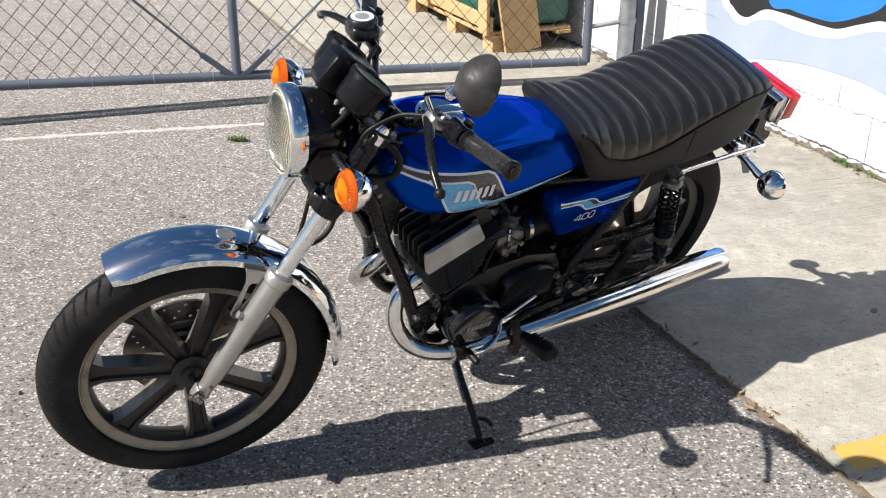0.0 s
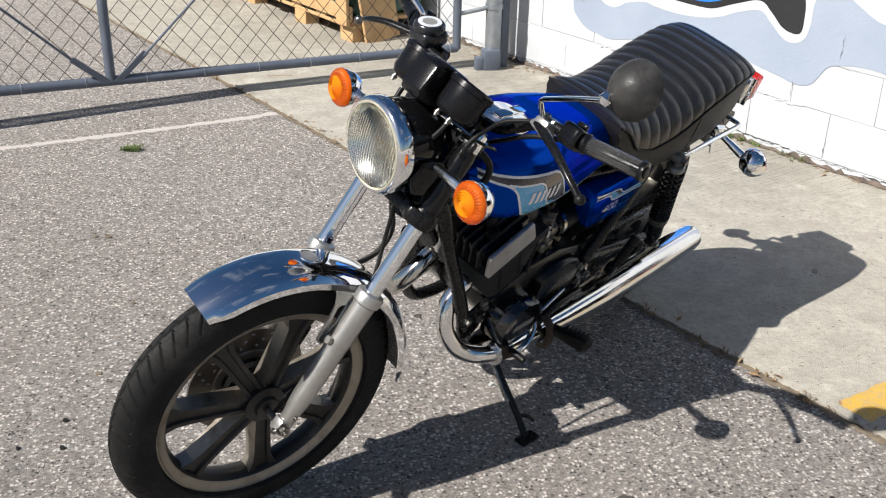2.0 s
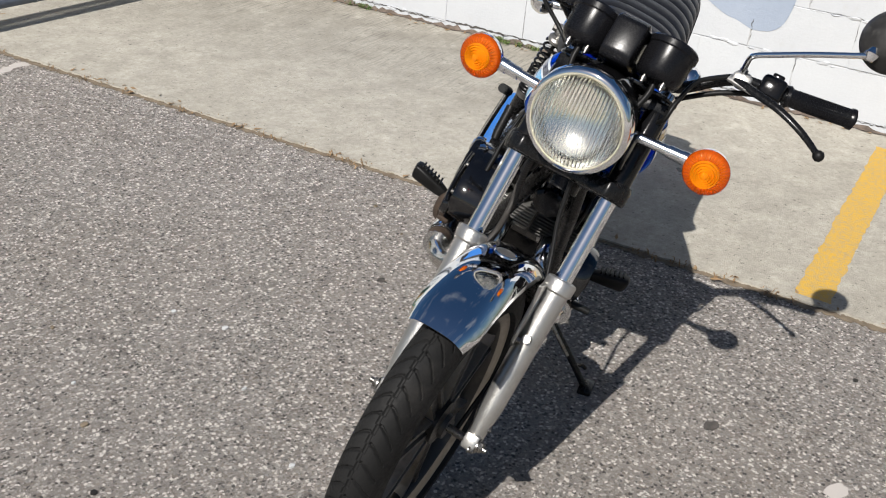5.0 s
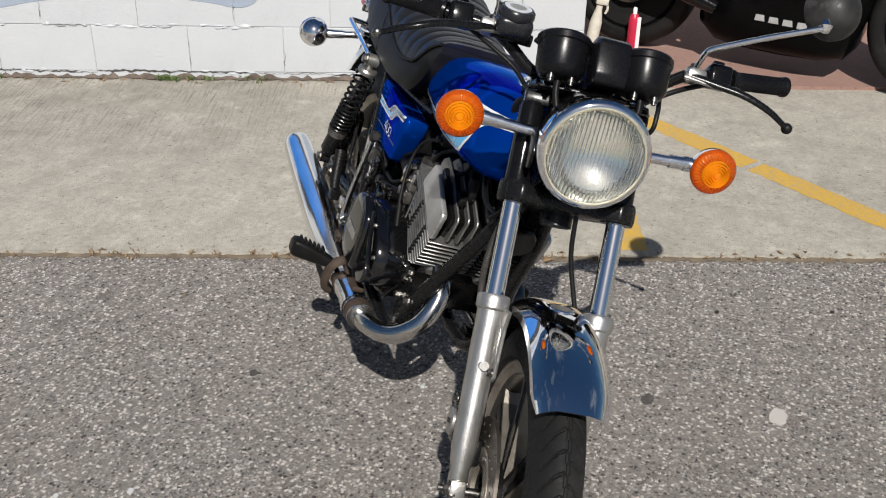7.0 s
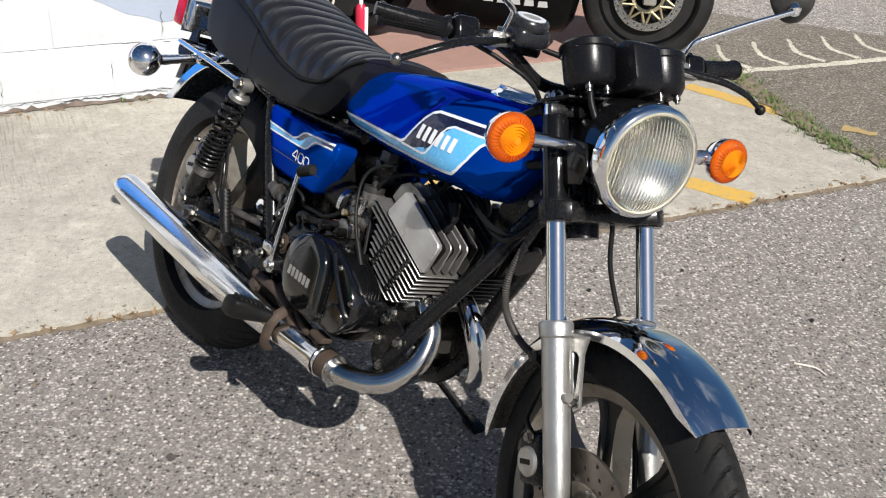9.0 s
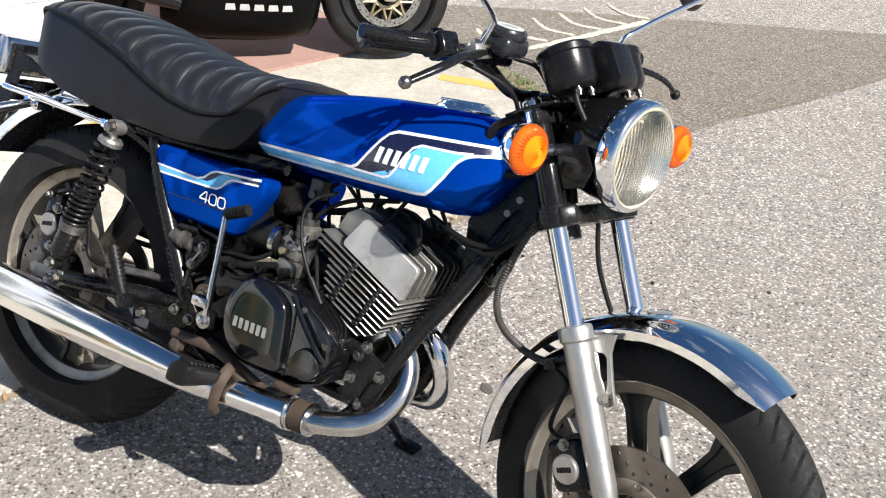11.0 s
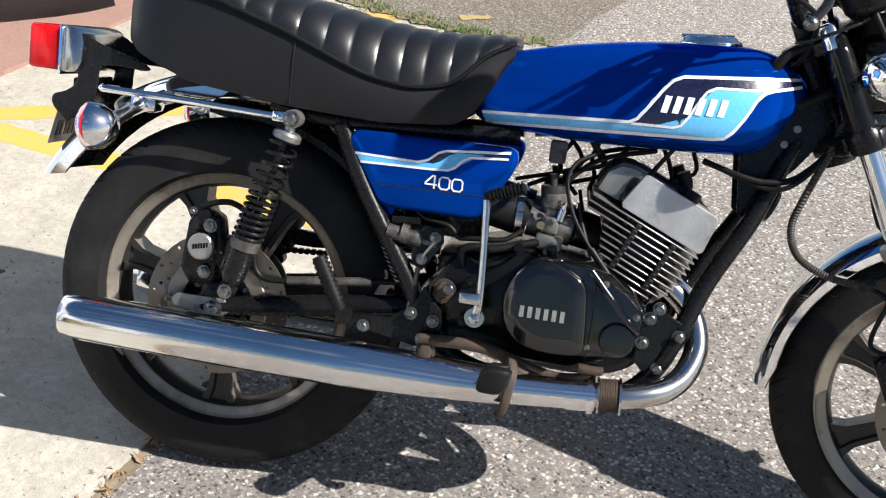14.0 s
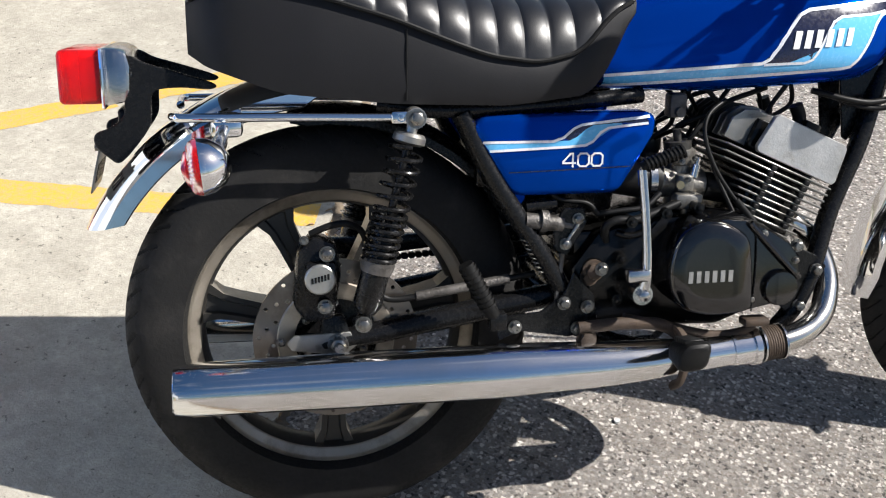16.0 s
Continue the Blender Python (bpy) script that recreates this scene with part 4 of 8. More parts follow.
def drilled_ring(y, r0, r1, half, n=48):
    """A flat ring about the y axis with three staggered rows of drilled holes."""
    bm = bmesh.new()
    rows = [r0 + (r1 - r0) * k for k in (0.0, 0.14, 0.4, 0.66, 0.92, 1.0)]
    corner, seen = {}, {}
    for i in range(n):
        a = 2 * math.pi * i / n
        for j, r in enumerate(rows):
            for sd in (-1, 1):
                corner[i, j, sd] = bm.verts.new((r * math.cos(a), y + sd * half, r * math.sin(a)))
    for i in range(n):
        i2 = (i + 1) % n
        a = 2 * math.pi * (i + 0.5) / n
        for j in range(5):
            drilled = 1 <= j <= 3 and i % 3 == j - 1
            holes = {}
            for sd in (-1, 1):
                q = [corner[i, j, sd], corner[i, j + 1, sd], corner[i2, j + 1, sd], corner[i2, j, sd]]
                if not drilled:
                    bm.faces.new(q)
                    continue
                rc_ = (rows[j] + rows[j + 1]) / 2
                o = []
                for k in range(8):
                    th = math.pi * 2 * k / 8 - 3 * math.pi / 4
                    rr, tt = rc_ + 0.0037 * math.cos(th), 0.0037 * math.sin(th)
                    o.append(bm.verts.new((rr * math.cos(a) - tt * math.sin(a), y + sd * half, rr * math.sin(a) + tt * math.cos(a))))
                holes[sd] = o
                for k in range(4):
                    e = (k, (k + 1) % 4)
                    # corners run inner-near, outer-near, outer-far, inner-far
                    oo = {0: (0, 1, 2), 1: (2, 3, 4), 2: (4, 5, 6), 3: (6, 7, 0)}[k]
                    bm.faces.new((q[e[0]], q[e[1]], o[oo[2]], o[oo[1]], o[oo[0]]))
            if drilled:
                for k in range(8):
                    k2 = (k + 1) % 8
                    bm.faces.new((holes[-1][k], holes[-1][k2], holes[1][k2], holes[1][k]))
        for j in (0, 5):
            bm.faces.new((corner[i, j, -1], corner[i2, j, -1], corner[i2, j, 1], corner[i, j, 1]))
    return bm


def brake_disc(wheel_ob, y, r_out, r_in, carrier):
    """Drilled disc bolted to a black carrier."""
    bm = drilled_ring(y, r_in, r_out, 0.003)
    d = part("brake_disc", bm, DISC, wheel_ob, "drilled steel brake disc with brown heat tint")
    out = math.copysign(1, y)
    bm = lathe([(r_in - 0.022, y - 0.004), (r_in - 0.018, y - 0.006), (r_in + 0.004, y - 0.006), (r_in + 0.006, y - 0.004), (r_in + 0.006, y + 0.004), (r_in + 0.004, y + 0.006), (r_in - 0.018, y + 0.006), (r_in - 0.022, y + 0.004)], 48, "Y", closed=True)
    part("disc_carrier", bm, RIM_ALLOY, wheel_ob, "dusty alloy disc carrier ring")
    hub = lathe([(0.02, y - out * 0.03), (r_in - 0.014, y - out * 0.03), (r_in - 0.014, y - out * 0.004), (r_in - 0.024, y - out * 0.004), (r_in - 0.026, y - out * 0.018), (0.02, y - out * 0.018)], 40, "Y", closed=True)
    part("hub_flange", hub, BLACK_PAINT, wheel_ob)
    for k in range(6):
        a = 2 * math.pi * (k + 0.5) / 6
        part("hub_bolt", hexbolt(((r_in - 0.036) * math.cos(a), y - out * 0.018, (r_in - 0.036) * math.sin(a)), (0, out, 0), 0.005, 0.006), STEEL, wheel_ob)
    for k in range(6):
        a = 2 * math.pi * k / 6
        part("disc_bolt", hexbolt((r_in * math.cos(a), y + math.copysign(0.006, y), r_in * math.sin(a)), (0, math.copysign(1, y), 0), 0.006, 0.006), STEEL, wheel_ob)
    return d


front_wheel = wheel("front_wheel", FW_C, 0.32, 0.0425, 0.243, STEER, "cast seven-spoke front wheel with dusty grey rim", (0.045, 0.045), 0.034, radians(-29.5), 0.78, 0.0335)
rear_wheel = wheel("rear_wheel", RW_C, 0.34, 0.066, 0.245, Matrix(), "cast seven-spoke rear wheel with dusty grey rim", (0.055, 0.06), 0.04, radians(-115), 0.5, 0.043)
brake_disc(front_wheel, -0.058, 0.134, 0.074, 0.05)
brake_disc(rear_wheel, -0.088, 0.134, 0.09, 0.05)

TANK_TOP = [(-0.215, 0.83), (-0.16, 0.862), (-0.06, 0.887), (0.04, 0.905), (0.136, 0.916), (0.23, 0.923), (0.29, 0.918), (0.33, 0.9), (0.352, 0.87)]
TANK_BOT = [(-0.215, 0.745), (-0.19, 0.728), (-0.016, 0.721), (0.174, 0.73), (0.27, 0.737), (0.305, 0.758), (0.335, 0.81), (0.352, 0.855)]
TANK_W = [(-0.215, 0.088), (-0.19, 0.1), (-0.1, 0.116), (0.0, 0.134), (0.1, 0.148), (0.2, 0.15), (0.28, 0.132), (0.33, 0.095), (0.352, 0.06)]


KNEE = [(-0.21, 0.762), (0.05, 0.78), (0.08, 0.8), (0.11, 0.846), (0.14, 0.87)]


def tank_bm():
    bm = bmesh.new()
    rings = []
    for i in range(81):
        x = -0.21 + 0.56 * i / 80
        t, b, w = soft(TANK_TOP, x, 0.012), soft(TANK_BOT, x, 0.012), soft(TANK_W, x, 0.015)
        end = min(1.0, (min(x + 0.21, 0.35 - x) / 0.02 + 0.02)) ** 0.5
        c = b + (t - b) * 0.42
        ring = []
        for j in range(64):
            a = 2 * math.pi * j / 64
            ca, sa = math.cos(a), math.sin(a)
            y = w * math.copysign(abs(ca) ** 0.62, ca) * (1.0 if sa < 0 else 1.0 - 0.10 * sa)
            z = c + ((t - c) if sa > 0 else (c - b)) * math.copysign(abs(sa) ** (0.78 if sa > 0 else 0.6), sa)
            # hollow for the knee behind the flash
            edge = soft(KNEE, x, 0.004)
            hz = min(1.0, max(0.0, (z - edge) / 0.02)) * min(1.0, max(0.0, (t - 0.012 - z) / 0.035)) * min(1.0, max(0.0, (0.15 - x) / 0.05)) * min(1.0, (x + 0.21) / 0.06)
            y -= math.copysign(0.009, y) * hz * hz * (3 - 2 * hz)
            ring.append(bm.verts.new((x, y * (0.8 + 0.2 * end), c + (z - c) * (0.75 + 0.25 * end))))
        rings.append(ring)
    skin(bm, rings)
    return bm


tank = part("fuel_tank", tank_bm(), BLUE, bike, "glossy candy-blue fuel tank with stripes")

SEAT_TOP = [(-0.845, 0.86), (-0.83, 0.892), (-0.78, 0.922), (-0.7, 0.931), (-0.6, 0.921), (-0.5, 0.905), (-0.4, 0.888), (-0.3, 0.879), (-0.2, 0.882), (-0.14, 0.889), (-0.115, 0.885)]
SEAT_PIPE = [(-0.845, 0.87), (-0.8, 0.895), (-0.677, 0.886), (-0.54, 0.846), (-0.448, 0.81), (-0.39, 0.79), (-0.3, 0.779), (-0.22, 0.794), (-0.174, 0.845), (-0.12, 0.875)]
SEAT_BOT = [(-0.845, 0.8), (-0.83, 0.78), (-0.705, 0.736), (-0.534, 0.719), (-0.355, 0.713), (-0.205, 0.726), (-0.17, 0.76), (-0.115, 0.86)]
SEAT_W = [(-0.845, 0.07), (-0.83, 0.104), (-0.78, 0.134), (-0.65, 0.147), (-0.45, 0.15), (-0.3, 0.143), (-0.2, 0.13), (-0.115, 0.112)]


def seat_x(x):
    """The nose of the seat is shorter than its pattern."""
    return x if x < -0.4 else -0.4 + (x + 0.4) * 0.89


def seat_section(x):
    return soft(SEAT_TOP, x, 0.008), min(soft(SEAT_PIPE, x, 0.01), soft(SEAT_TOP, x, 0.008) - 0.008), soft(SEAT_BOT, x, 0.008), soft(SEAT_W, x, 0.008)


def seat_skirt():
    bm = bmesh.new()
    rings = []
    for i in range(61):
        x = -0.842 + 0.725 * i / 60
        t, p, b, w = seat_section(x)
        b = min(b, p - 0.006)
        x = seat_x(x)
        rings.append([bm.verts.new(q) for q in ((x, w * 0.97, p), (x, w, p - (p - b) * 0.2), (x, w, b + (p - b) * 0.2), (x, w * 0.96, b), (x, -w * 0.96, b), (x, -w, b + (p - b) * 0.2), (x, -w, p - (p - b) * 0.2), (x, -w * 0.97, p))])
    skin(bm, rings)
    return bm


def seat_pad():
    bm = bmesh.new()
    rings = []
    N = 240
    for i in range(N + 1):
        x = -0.842 + 0.727 * i / N
        t, p, b, w = seat_section(x)
        ring = []
        for j in range(25):
            u = j / 24 * math.pi
            y = w * math.copysign(abs(math.cos(u)) ** 0.7, math.cos(u))
            z = p + (t - p) * max(0.0, math.sin(u)) ** 0.92
            k = ((x + 0.755) / 0.0475)
            if -0.76 < x < -0.13 and 0 < j < 24:
                g = abs(math.sin(math.pi * k)) ** 0.5
                z += (g - 0.75) * 0.0062 * max(0.0, math.sin(u)) ** 0.3
                y *= 1 + (g - 0.75) * 0.024
            ring.append(bm.verts.new((seat_x(x), y, z)))
        rings.append(ring)
    skin(bm, rings)
    return bm


seat = part("seat", seat_skirt(), VINYL, bike, "long black vinyl bench seat with cross pleats")
part("seat_pad", seat_pad(), PAD_VINYL, seat, "shiny pleated pad")
for sgn in (1, -1):
    line = []
    for i in range(34):
        x = -0.835 + 0.71 * i / 33
        t, p, b, w = seat_section(x)
        line.append((seat_x(x), sgn * (w + 0.001), p))
    part("piping", tube(line, 0.0038, 8, 2), SOFT_BLACK, seat)
    part("side_seam", tube([(-0.52, sgn * 0.1475, 0.83), (-0.52, sgn * 0.1495, 0.79), (-0.52, sgn * 0.1465, 0.725)], 0.0018, 6, 4), SOFT_BLACK, seat)


# ---- paint stripes laid on the bodywork ----
def laid_on(bm, ob, lift, side):
    """Drops a flat shape in (x, z) on to a body panel from the side."""
    inv = ob.matrix_basis.inverted()
    for v in bm.verts:
        o = inv @ Vector((v.co.x, side * 0.5, v.co.z))
        ok, hit, nor, _ = ob.ray_cast(o, inv.to_3x3() @ Vector((0, -side, 0)))
        if ok:
            v.co = ob.matrix_basis @ (hit + nor * lift)
    return bm


def patch(poly, ob, lift, side):
    bm = bmesh.new()
    bm.faces.new([bm.verts.new((x, 0, z)) for x, z in poly])
    bmesh.ops.triangulate(bm, faces=bm.faces[:])
    for _ in range(4):
        long = [e for e in bm.edges if e.calc_length() > 0.012]
        if long:
            bmesh.ops.subdivide_edges(bm, edges=long, cuts=1)
            bmesh.ops.triangulate(bm, faces=[f for f in bm.faces if len(f.verts) > 3])
    return laid_on(bm, ob, lift, side)


def stripe(line, width, ob, lift, side):
    pts = []
    for (x0, z0), (x1, z1) in zip(line, line[1:]):
        n = max(1, int(math.hypot(x1 - x0, z1 - z0) / 0.008))
        pts += [Vector((x0 + (x1 - x0) * i / n, 0, z0 + (z1 - z0) * i / n)) for i in range(n)]
    pts.append(Vector((line[-1][0], 0, line[-1][1])))
    bm = bmesh.new()
    prev = None
    for i, p in enumerate(pts):
        d = (pts[min(i + 1, len(pts) - 1)] - pts[max(i - 1, 0)]).normalized()
        q = Vector((-d.z, 0, d.x)) * width / 2
        row = [bm.verts.new(p + q), bm.verts.new(p - q)]
        if prev:
            bm.faces.new((prev[0], prev[1], row[1], row[0]))
        prev = row
    return laid_on(bm, ob, lift, side)


def rounded(line, n=5):
    return [(v.x, v.z) for v in smooth_path([(x, 0, z) for x, z in line], n)]


UPPER = [(-0.19, 0.754), (-0.1, 0.761), (0.03, 0.771), (0.058, 0.773), (0.071, 0.78), (0.083, 0.797), (0.107, 0.834), (0.119, 0.849), (0.136, 0.857), (0.2, 0.864), (0.334, 0.877)]
LOWER = [(-0.186, 0.737), (-0.1, 0.743), (0.08, 0.756), (0.2, 0.764), (0.216, 0.767), (0.228, 0.779), (0.243, 0.803), (0.258, 0.834), (0.27, 0.848), (0.286, 0.854), (0.337, 0.866)]
MIDDLE = [(0.062, 0.771), (0.1, 0.773), (0.13, 0.774), (0.143, 0.779), (0.153, 0.794), (0.166, 0.822), (0.176, 0.838), (0.19, 0.846), (0.25, 0.85), (0.28, 0.855)]
for side in (1, -1):
    part("sky_blue_flash", patch(LOWER[:-1] + MIDDLE[-2::-1] + UPPER[2::-1], tank, 0.0008, side), SKYBLUE, tank)
    part("navy_flash", patch(UPPER[3:] + LOWER[:-3:-1] + MIDDLE[-2:0:-1], tank, 0.0008, side), NAVY, tank)
    for ln, wd in ((UPPER, 0.0052), (LOWER, 0.0052), (MIDDLE, 0.0042)):
        part("pinstripe", stripe(ln, wd, tank, 0.0014, side), SILVERWHITE, tank)
    # maker's name as six plain blocks
    for k in range(6):
        x0 = (0.106 if side < 0 else 0.118) + k * 0.0182
        lean = 0.005 * (1 if side < 0 else -1)
        z0, z1 = 0.796 + k * 0.001, 0.824 + k * 0.001
        part("emblem_block", patch([(x0, z0), (x0 + 0.0108, z0), (x0 + 0.0108 + lean, z1), (x0 + lean, z1)], tank, 0.0022, side), LETTER, tank)

# filler cap
part("filler_cap", merge(lathe([(0.0, -0.004), (0.0575, -0.004), (0.0585, 0.004), (0.056, 0.009), (0.05, 0.012), (0.046, 0.017), (0.0, 0.019)], 44, "Z"), box(-0.006, 0, 0.019, 0.092, 0.026, 0.006, 0.0025)), CHROME, tank, "chrome flip-up filler cap", pose(0.184, 0.0, 0.914, 0, -5, 0))

# ---- side covers ----
COVER = [(-0.415, 0.682), (-0.40, 0.697), (-0.125, 0.699), (-0.114, 0.688), (-0.118, 0.662), (-0.168, 0.572), (-0.182, 0.566), (-0.338, 0.566), (-0.352, 0.574), (-0.412, 0.668)]
for side in (1, -1):
    y0, y1 = (0.085, 0.143) if side > 0 else (-0.143, -0.085)
    bm = prism(COVER, y0, y1, 0.011, 3)
    for v in bm.verts:
        if abs(v.co.y) > 0.1:
            v.co.y -= side * max(0.0, (0.62 - v.co.z)) * 0.22 + side * max(0.0, -0.33 - v.co.x) * 0.15
    cover = part("side_cover", bm, BLUE, bike, "glossy blue triangular side cover with stripes")
    top = [(-0.397, 0.655), (-0.32, 0.655), (-0.285, 0.655), (-0.268, 0.661), (-0.252, 0.675), (-0.238, 0.681), (-0.2, 0.685), (-0.128, 0.692)]
    low = [(-0.386, 0.641), (-0.26, 0.646), (-0.232, 0.648), (-0.22, 0.654), (-0.208, 0.668), (-0.196, 0.675), (-0.17, 0.678), (-0.13, 0.682)]
    mid = [(-0.272, 0.655), (-0.258, 0.656), (-0.246, 0.662), (-0.232, 0.674), (-0.22, 0.68), (-0.175, 0.683)]
    part("sky_blue_flash", patch(low[:-1] + mid[:0:-1] + top[1::-1], cover, 0.0008, side), SKYBLUE, cover)
    part("navy_flash", patch(top[3:] + low[:-2:-1] + mid[:0:-1], cover, 0.0008, side), NAVY, cover)
    for ln in (top, low):
        part("pinstripe", stripe(ln, 0.0042, cover, 0.0014, side), SILVERWHITE, cover)
    part("groove", stripe([(-0.355, 0.606), (-0.155, 0.612)], 0.0018, cover, 0.0006, side), NAVY, cover)
    # displacement figures
    fig = []
    for k, x0 in enumerate((-0.0325, -0.0085, 0.014)):
        if k:
            fig.append([(x0, 0.004), (x0 + 0.004, 0.0), (x0 + 0.014, 0.0), (x0 + 0.018, 0.004), (x0 + 0.018, 0.0165), (x0 + 0.014, 0.0205), (x0 + 0.004, 0.0205), (x0, 0.0165), (x0, 0.004)])
        else:
            fig.append([(x0 + 0.0155, 0.0), (x0 + 0.0155, 0.0205), (x0 + 0.0115, 0.0205), (x0, 0.008), (x0, 0.0055), (x0 + 0.019, 0.0055)])
    bm = bmesh.new()
    for ln_ in fig:
        flip = 1 if side < 0 else -1
        for (xa, za), (xb, zb) in zip(ln_, ln_[1:]):
            A, B = Vector((xa, za)), Vector((xb, zb))
            d = (B - A).normalized() * 0.0015
            q = Vector((-d.y, d.x))
            bm.faces.new([bm.verts.new((-0.235 + flip * p.x, 0, 0.6145 + p.y)) for p in (A - d - q, B + d - q, B + d + q, A - d + q)])
    part("numeral", laid_on(bm, cover, 0.0018, side), LETTER, cover, "white figures 400")
    part("mount_tab", merge(lathe([(0.0, -0.006), (0.014, -0.006), (0.014, 0.006), (0.0, 0.006)], 20, "Y")), BLUE, cover, "", pose(-0.335, side * 0.1, 0.562))

# ---- fork, headlamp and handlebar (all turn with the steering) ----
def fender_bm(C, R, a0, a1, half, curl, n=48, ends=0.0, lip=0.012, lined=False):
    """A rolled mudguard: an arc about C with a rounded cross-section and thickness."""
    bm = bmesh.new()
    sec = []
    m = 14
    for j in range(m + 1):
        u = -1 + 2 * j / m
        sec.append((half * math.copysign(abs(u) ** 0.9, u), -curl * abs(u) ** 3.2))
    sec = [(-half, -curl - lip)] + sec + [(half, -curl - lip)]
    outer, inner = [], []
    for i in range(n + 1):
        a = a0 + (a1 - a0) * i / n
        ro, ri = [], []
        e = min(i, n - i) / n
        sh = 1.0 - (ends * (1 - e / 0.08) ** 2 if e < 0.08 else 0)
        for q, (y, d) in enumerate(sec):
            if q in (0, len(sec) - 1):
                d += lip * (1 - min(1.0, e / 0.06)) * 0.8
            for lst, off in ((ro, 0.0), (ri, -0.0022)):
                r = R + d + off
                yy = y * sh * (1.0 if off == 0 else (half - 0.0022) / half)
                lst.append(bm.verts.new((C[0] + r * math.cos(a), C[1] + yy, C[2] + r * math.sin(a))))
        outer.append(ro)
        inner.append(ri)
    skin(bm, outer, closed=False)
    skin(bm, inner, closed=False)
    if lined:
        count = (len(sec) - 1) * n
        bm.faces.ensure_lookup_table()
        for f in bm.faces[count:2 * count]:
            f.material_index = 1
    for A, B in ((outer[0], inner[0]), (outer[-1], inner[-1])):
        for j in range(len(A) - 1):
            bm.faces.new((A[j], A[j + 1], B[j + 1], B[j]))
    for j in (0, -1):
        for i in range(n):
            bm.faces.new((outer[i][j], outer[i + 1][j], inner[i + 1][j], inner[i][j]))
    return bm


for sgn in (1, -1):
    y = 0.095 * sgn
    part("fork_tube", bar((0.055, y, -0.02), (0.055, y, 0.19), 0.0172, 24), CHROME, bike, "polished chrome fork tube", STEER)
    leg = lathe([(0.0, -0.352), (0.012, -0.35), (0.0165, -0.34), (0.0175, -0.30), (0.0205, -0.285), (0.0225, -0.26), (0.0232, -0.18), (0.0245, -0.1), (0.0248, -0.022), (0.029, -0.018), (0.0295, 0.0), (0.0275, 0.005), (0.02, 0.007), (0.0, 0.007)], 28, "Z")
    leg = moved(leg, Matrix.Translation((0.055, y, 0)))
    lug = box(0.062, y, -0.335, 0.03, 0.03, 0.034, 0.006)
    sl = part("fork_slider", merge(leg, lug), ALLOY, bike, "bare cast-alloy fork leg", STEER)
    part("axle_nut", merge(hexbolt((0.067, y + sgn * 0.014, -0.336), (0, sgn, 0), 0.011, 0.012), bar((0.067, y, -0.336), (0.067, y + sgn * 0.034, -0.336), 0.006)), STEEL, sl)
    part("pinch_bolt", hexbolt((0.078, y + sgn * 0.004, -0.348), (0, sgn, 0), 0.005, 0.01), STEEL, sl)
    part("drain_bolt", hexbolt((0.055, y + sgn * 0.017, -0.303), (0, sgn, 0), 0.004, 0.005), STEEL, sl)
    # lug and arched stay for the mudguard
    stay = merge(prism([(0.066, -0.012), (0.122, -0.02), (0.112, -0.034), (0.104, -0.05), (0.097, -0.1), (0.094, -0.136), (0.078, -0.144), (0.07, -0.13), (0.086, -0.098), (0.094, -0.055), (0.09, -0.047), (0.078, -0.044), (0.07, -0.046)], y * 0.79 - 0.0035, y * 0.79 + 0.0035, 0.0016, 1), prism([(0.068, -0.03), (0.078, -0.046), (0.076, -0.084), (0.082, -0.112), (0.074, -0.122), (0.067, -0.09)], y * 0.79 - 0.0035, y * 0.79 + 0.0035, 0.0016, 1))
    part("fender_stay", stay, ALLOY, bike, "cast alloy mudguard bracket", STEER)
    part("stay_bolt", hexbolt((0.083, y * 0.79 + sgn * 0.0035, -0.128), (0, sgn, 0), 0.0065, 0.009), STEEL, sl)
    part("stay_boss", bar((0.06, y, -0.118), (0.09, y, -0.118), 0.0085, 12), ALLOY, sl)
    # black fork ears and covers
    part("fork_cover", lathe([(0.0, 0.185), (0.022, 0.185), (0.0235, 0.2), (0.0225, 0.34), (0.02, 0.35), (0.0, 0.35)], 24, "Z"), GLOSS_BLACK, bike, "", STEER @ Matrix.Translation((0.055, y, 0)))
    part("headlamp_ear", prism([(0.045, 0.235), (0.12, 0.225), (0.145, 0.25), (0.14, 0.29), (0.1, 0.305), (0.045, 0.3)], y * 0.99 - 0.003, y * 0.99 + 0.003, 0.002), GLOSS_BLACK, bike, "", STEER)
    part("fork_cap", lathe([(0.0, 0.35), (0.017, 0.35), (0.017, 0.385), (0.013, 0.392), (0.0, 0.392)], 16, "Z"), CHROME, bike, "", STEER @ Matrix.Translation((0.05, y, 0)))
    # reflex clamp on the lower yoke
    part("yoke_clamp", lathe([(0.0, 0.17), (0.029, 0.17), (0.031, 0.178), (0.031, 0.2), (0.028, 0.208), (0.0, 0.208)], 24, "Z"), BLACK_PAINT, bike, "", STEER @ Matrix.Translation((0.055, y, 0)))

part("lower_yoke", prism([(-0.035, -0.03), (-0.035, 0.03), (0.02, 0.1), (0.08, 0.118), (0.1, 0.09), (0.075, 0.05), (0.08, 0.0), (0.075, -0.05), (0.1, -0.09), (0.08, -0.118), (0.02, -0.1)], 0.172, 0.204, 0.006, axis="Z"), BLACK_PAINT, bike, "black cast lower fork yoke", STEER)
part("upper_yoke", prism([(-0.035, -0.03), (-0.035, 0.03), (0.02, 0.1), (0.07, 0.115), (0.075, 0.06), (0.06, 0.0), (0.075, -0.06), (0.07, -0.115), (0.02, -0.1)], 0.345, 0.37, 0.005, axis="Z"), BLACK_PAINT, bike, "", STEER)
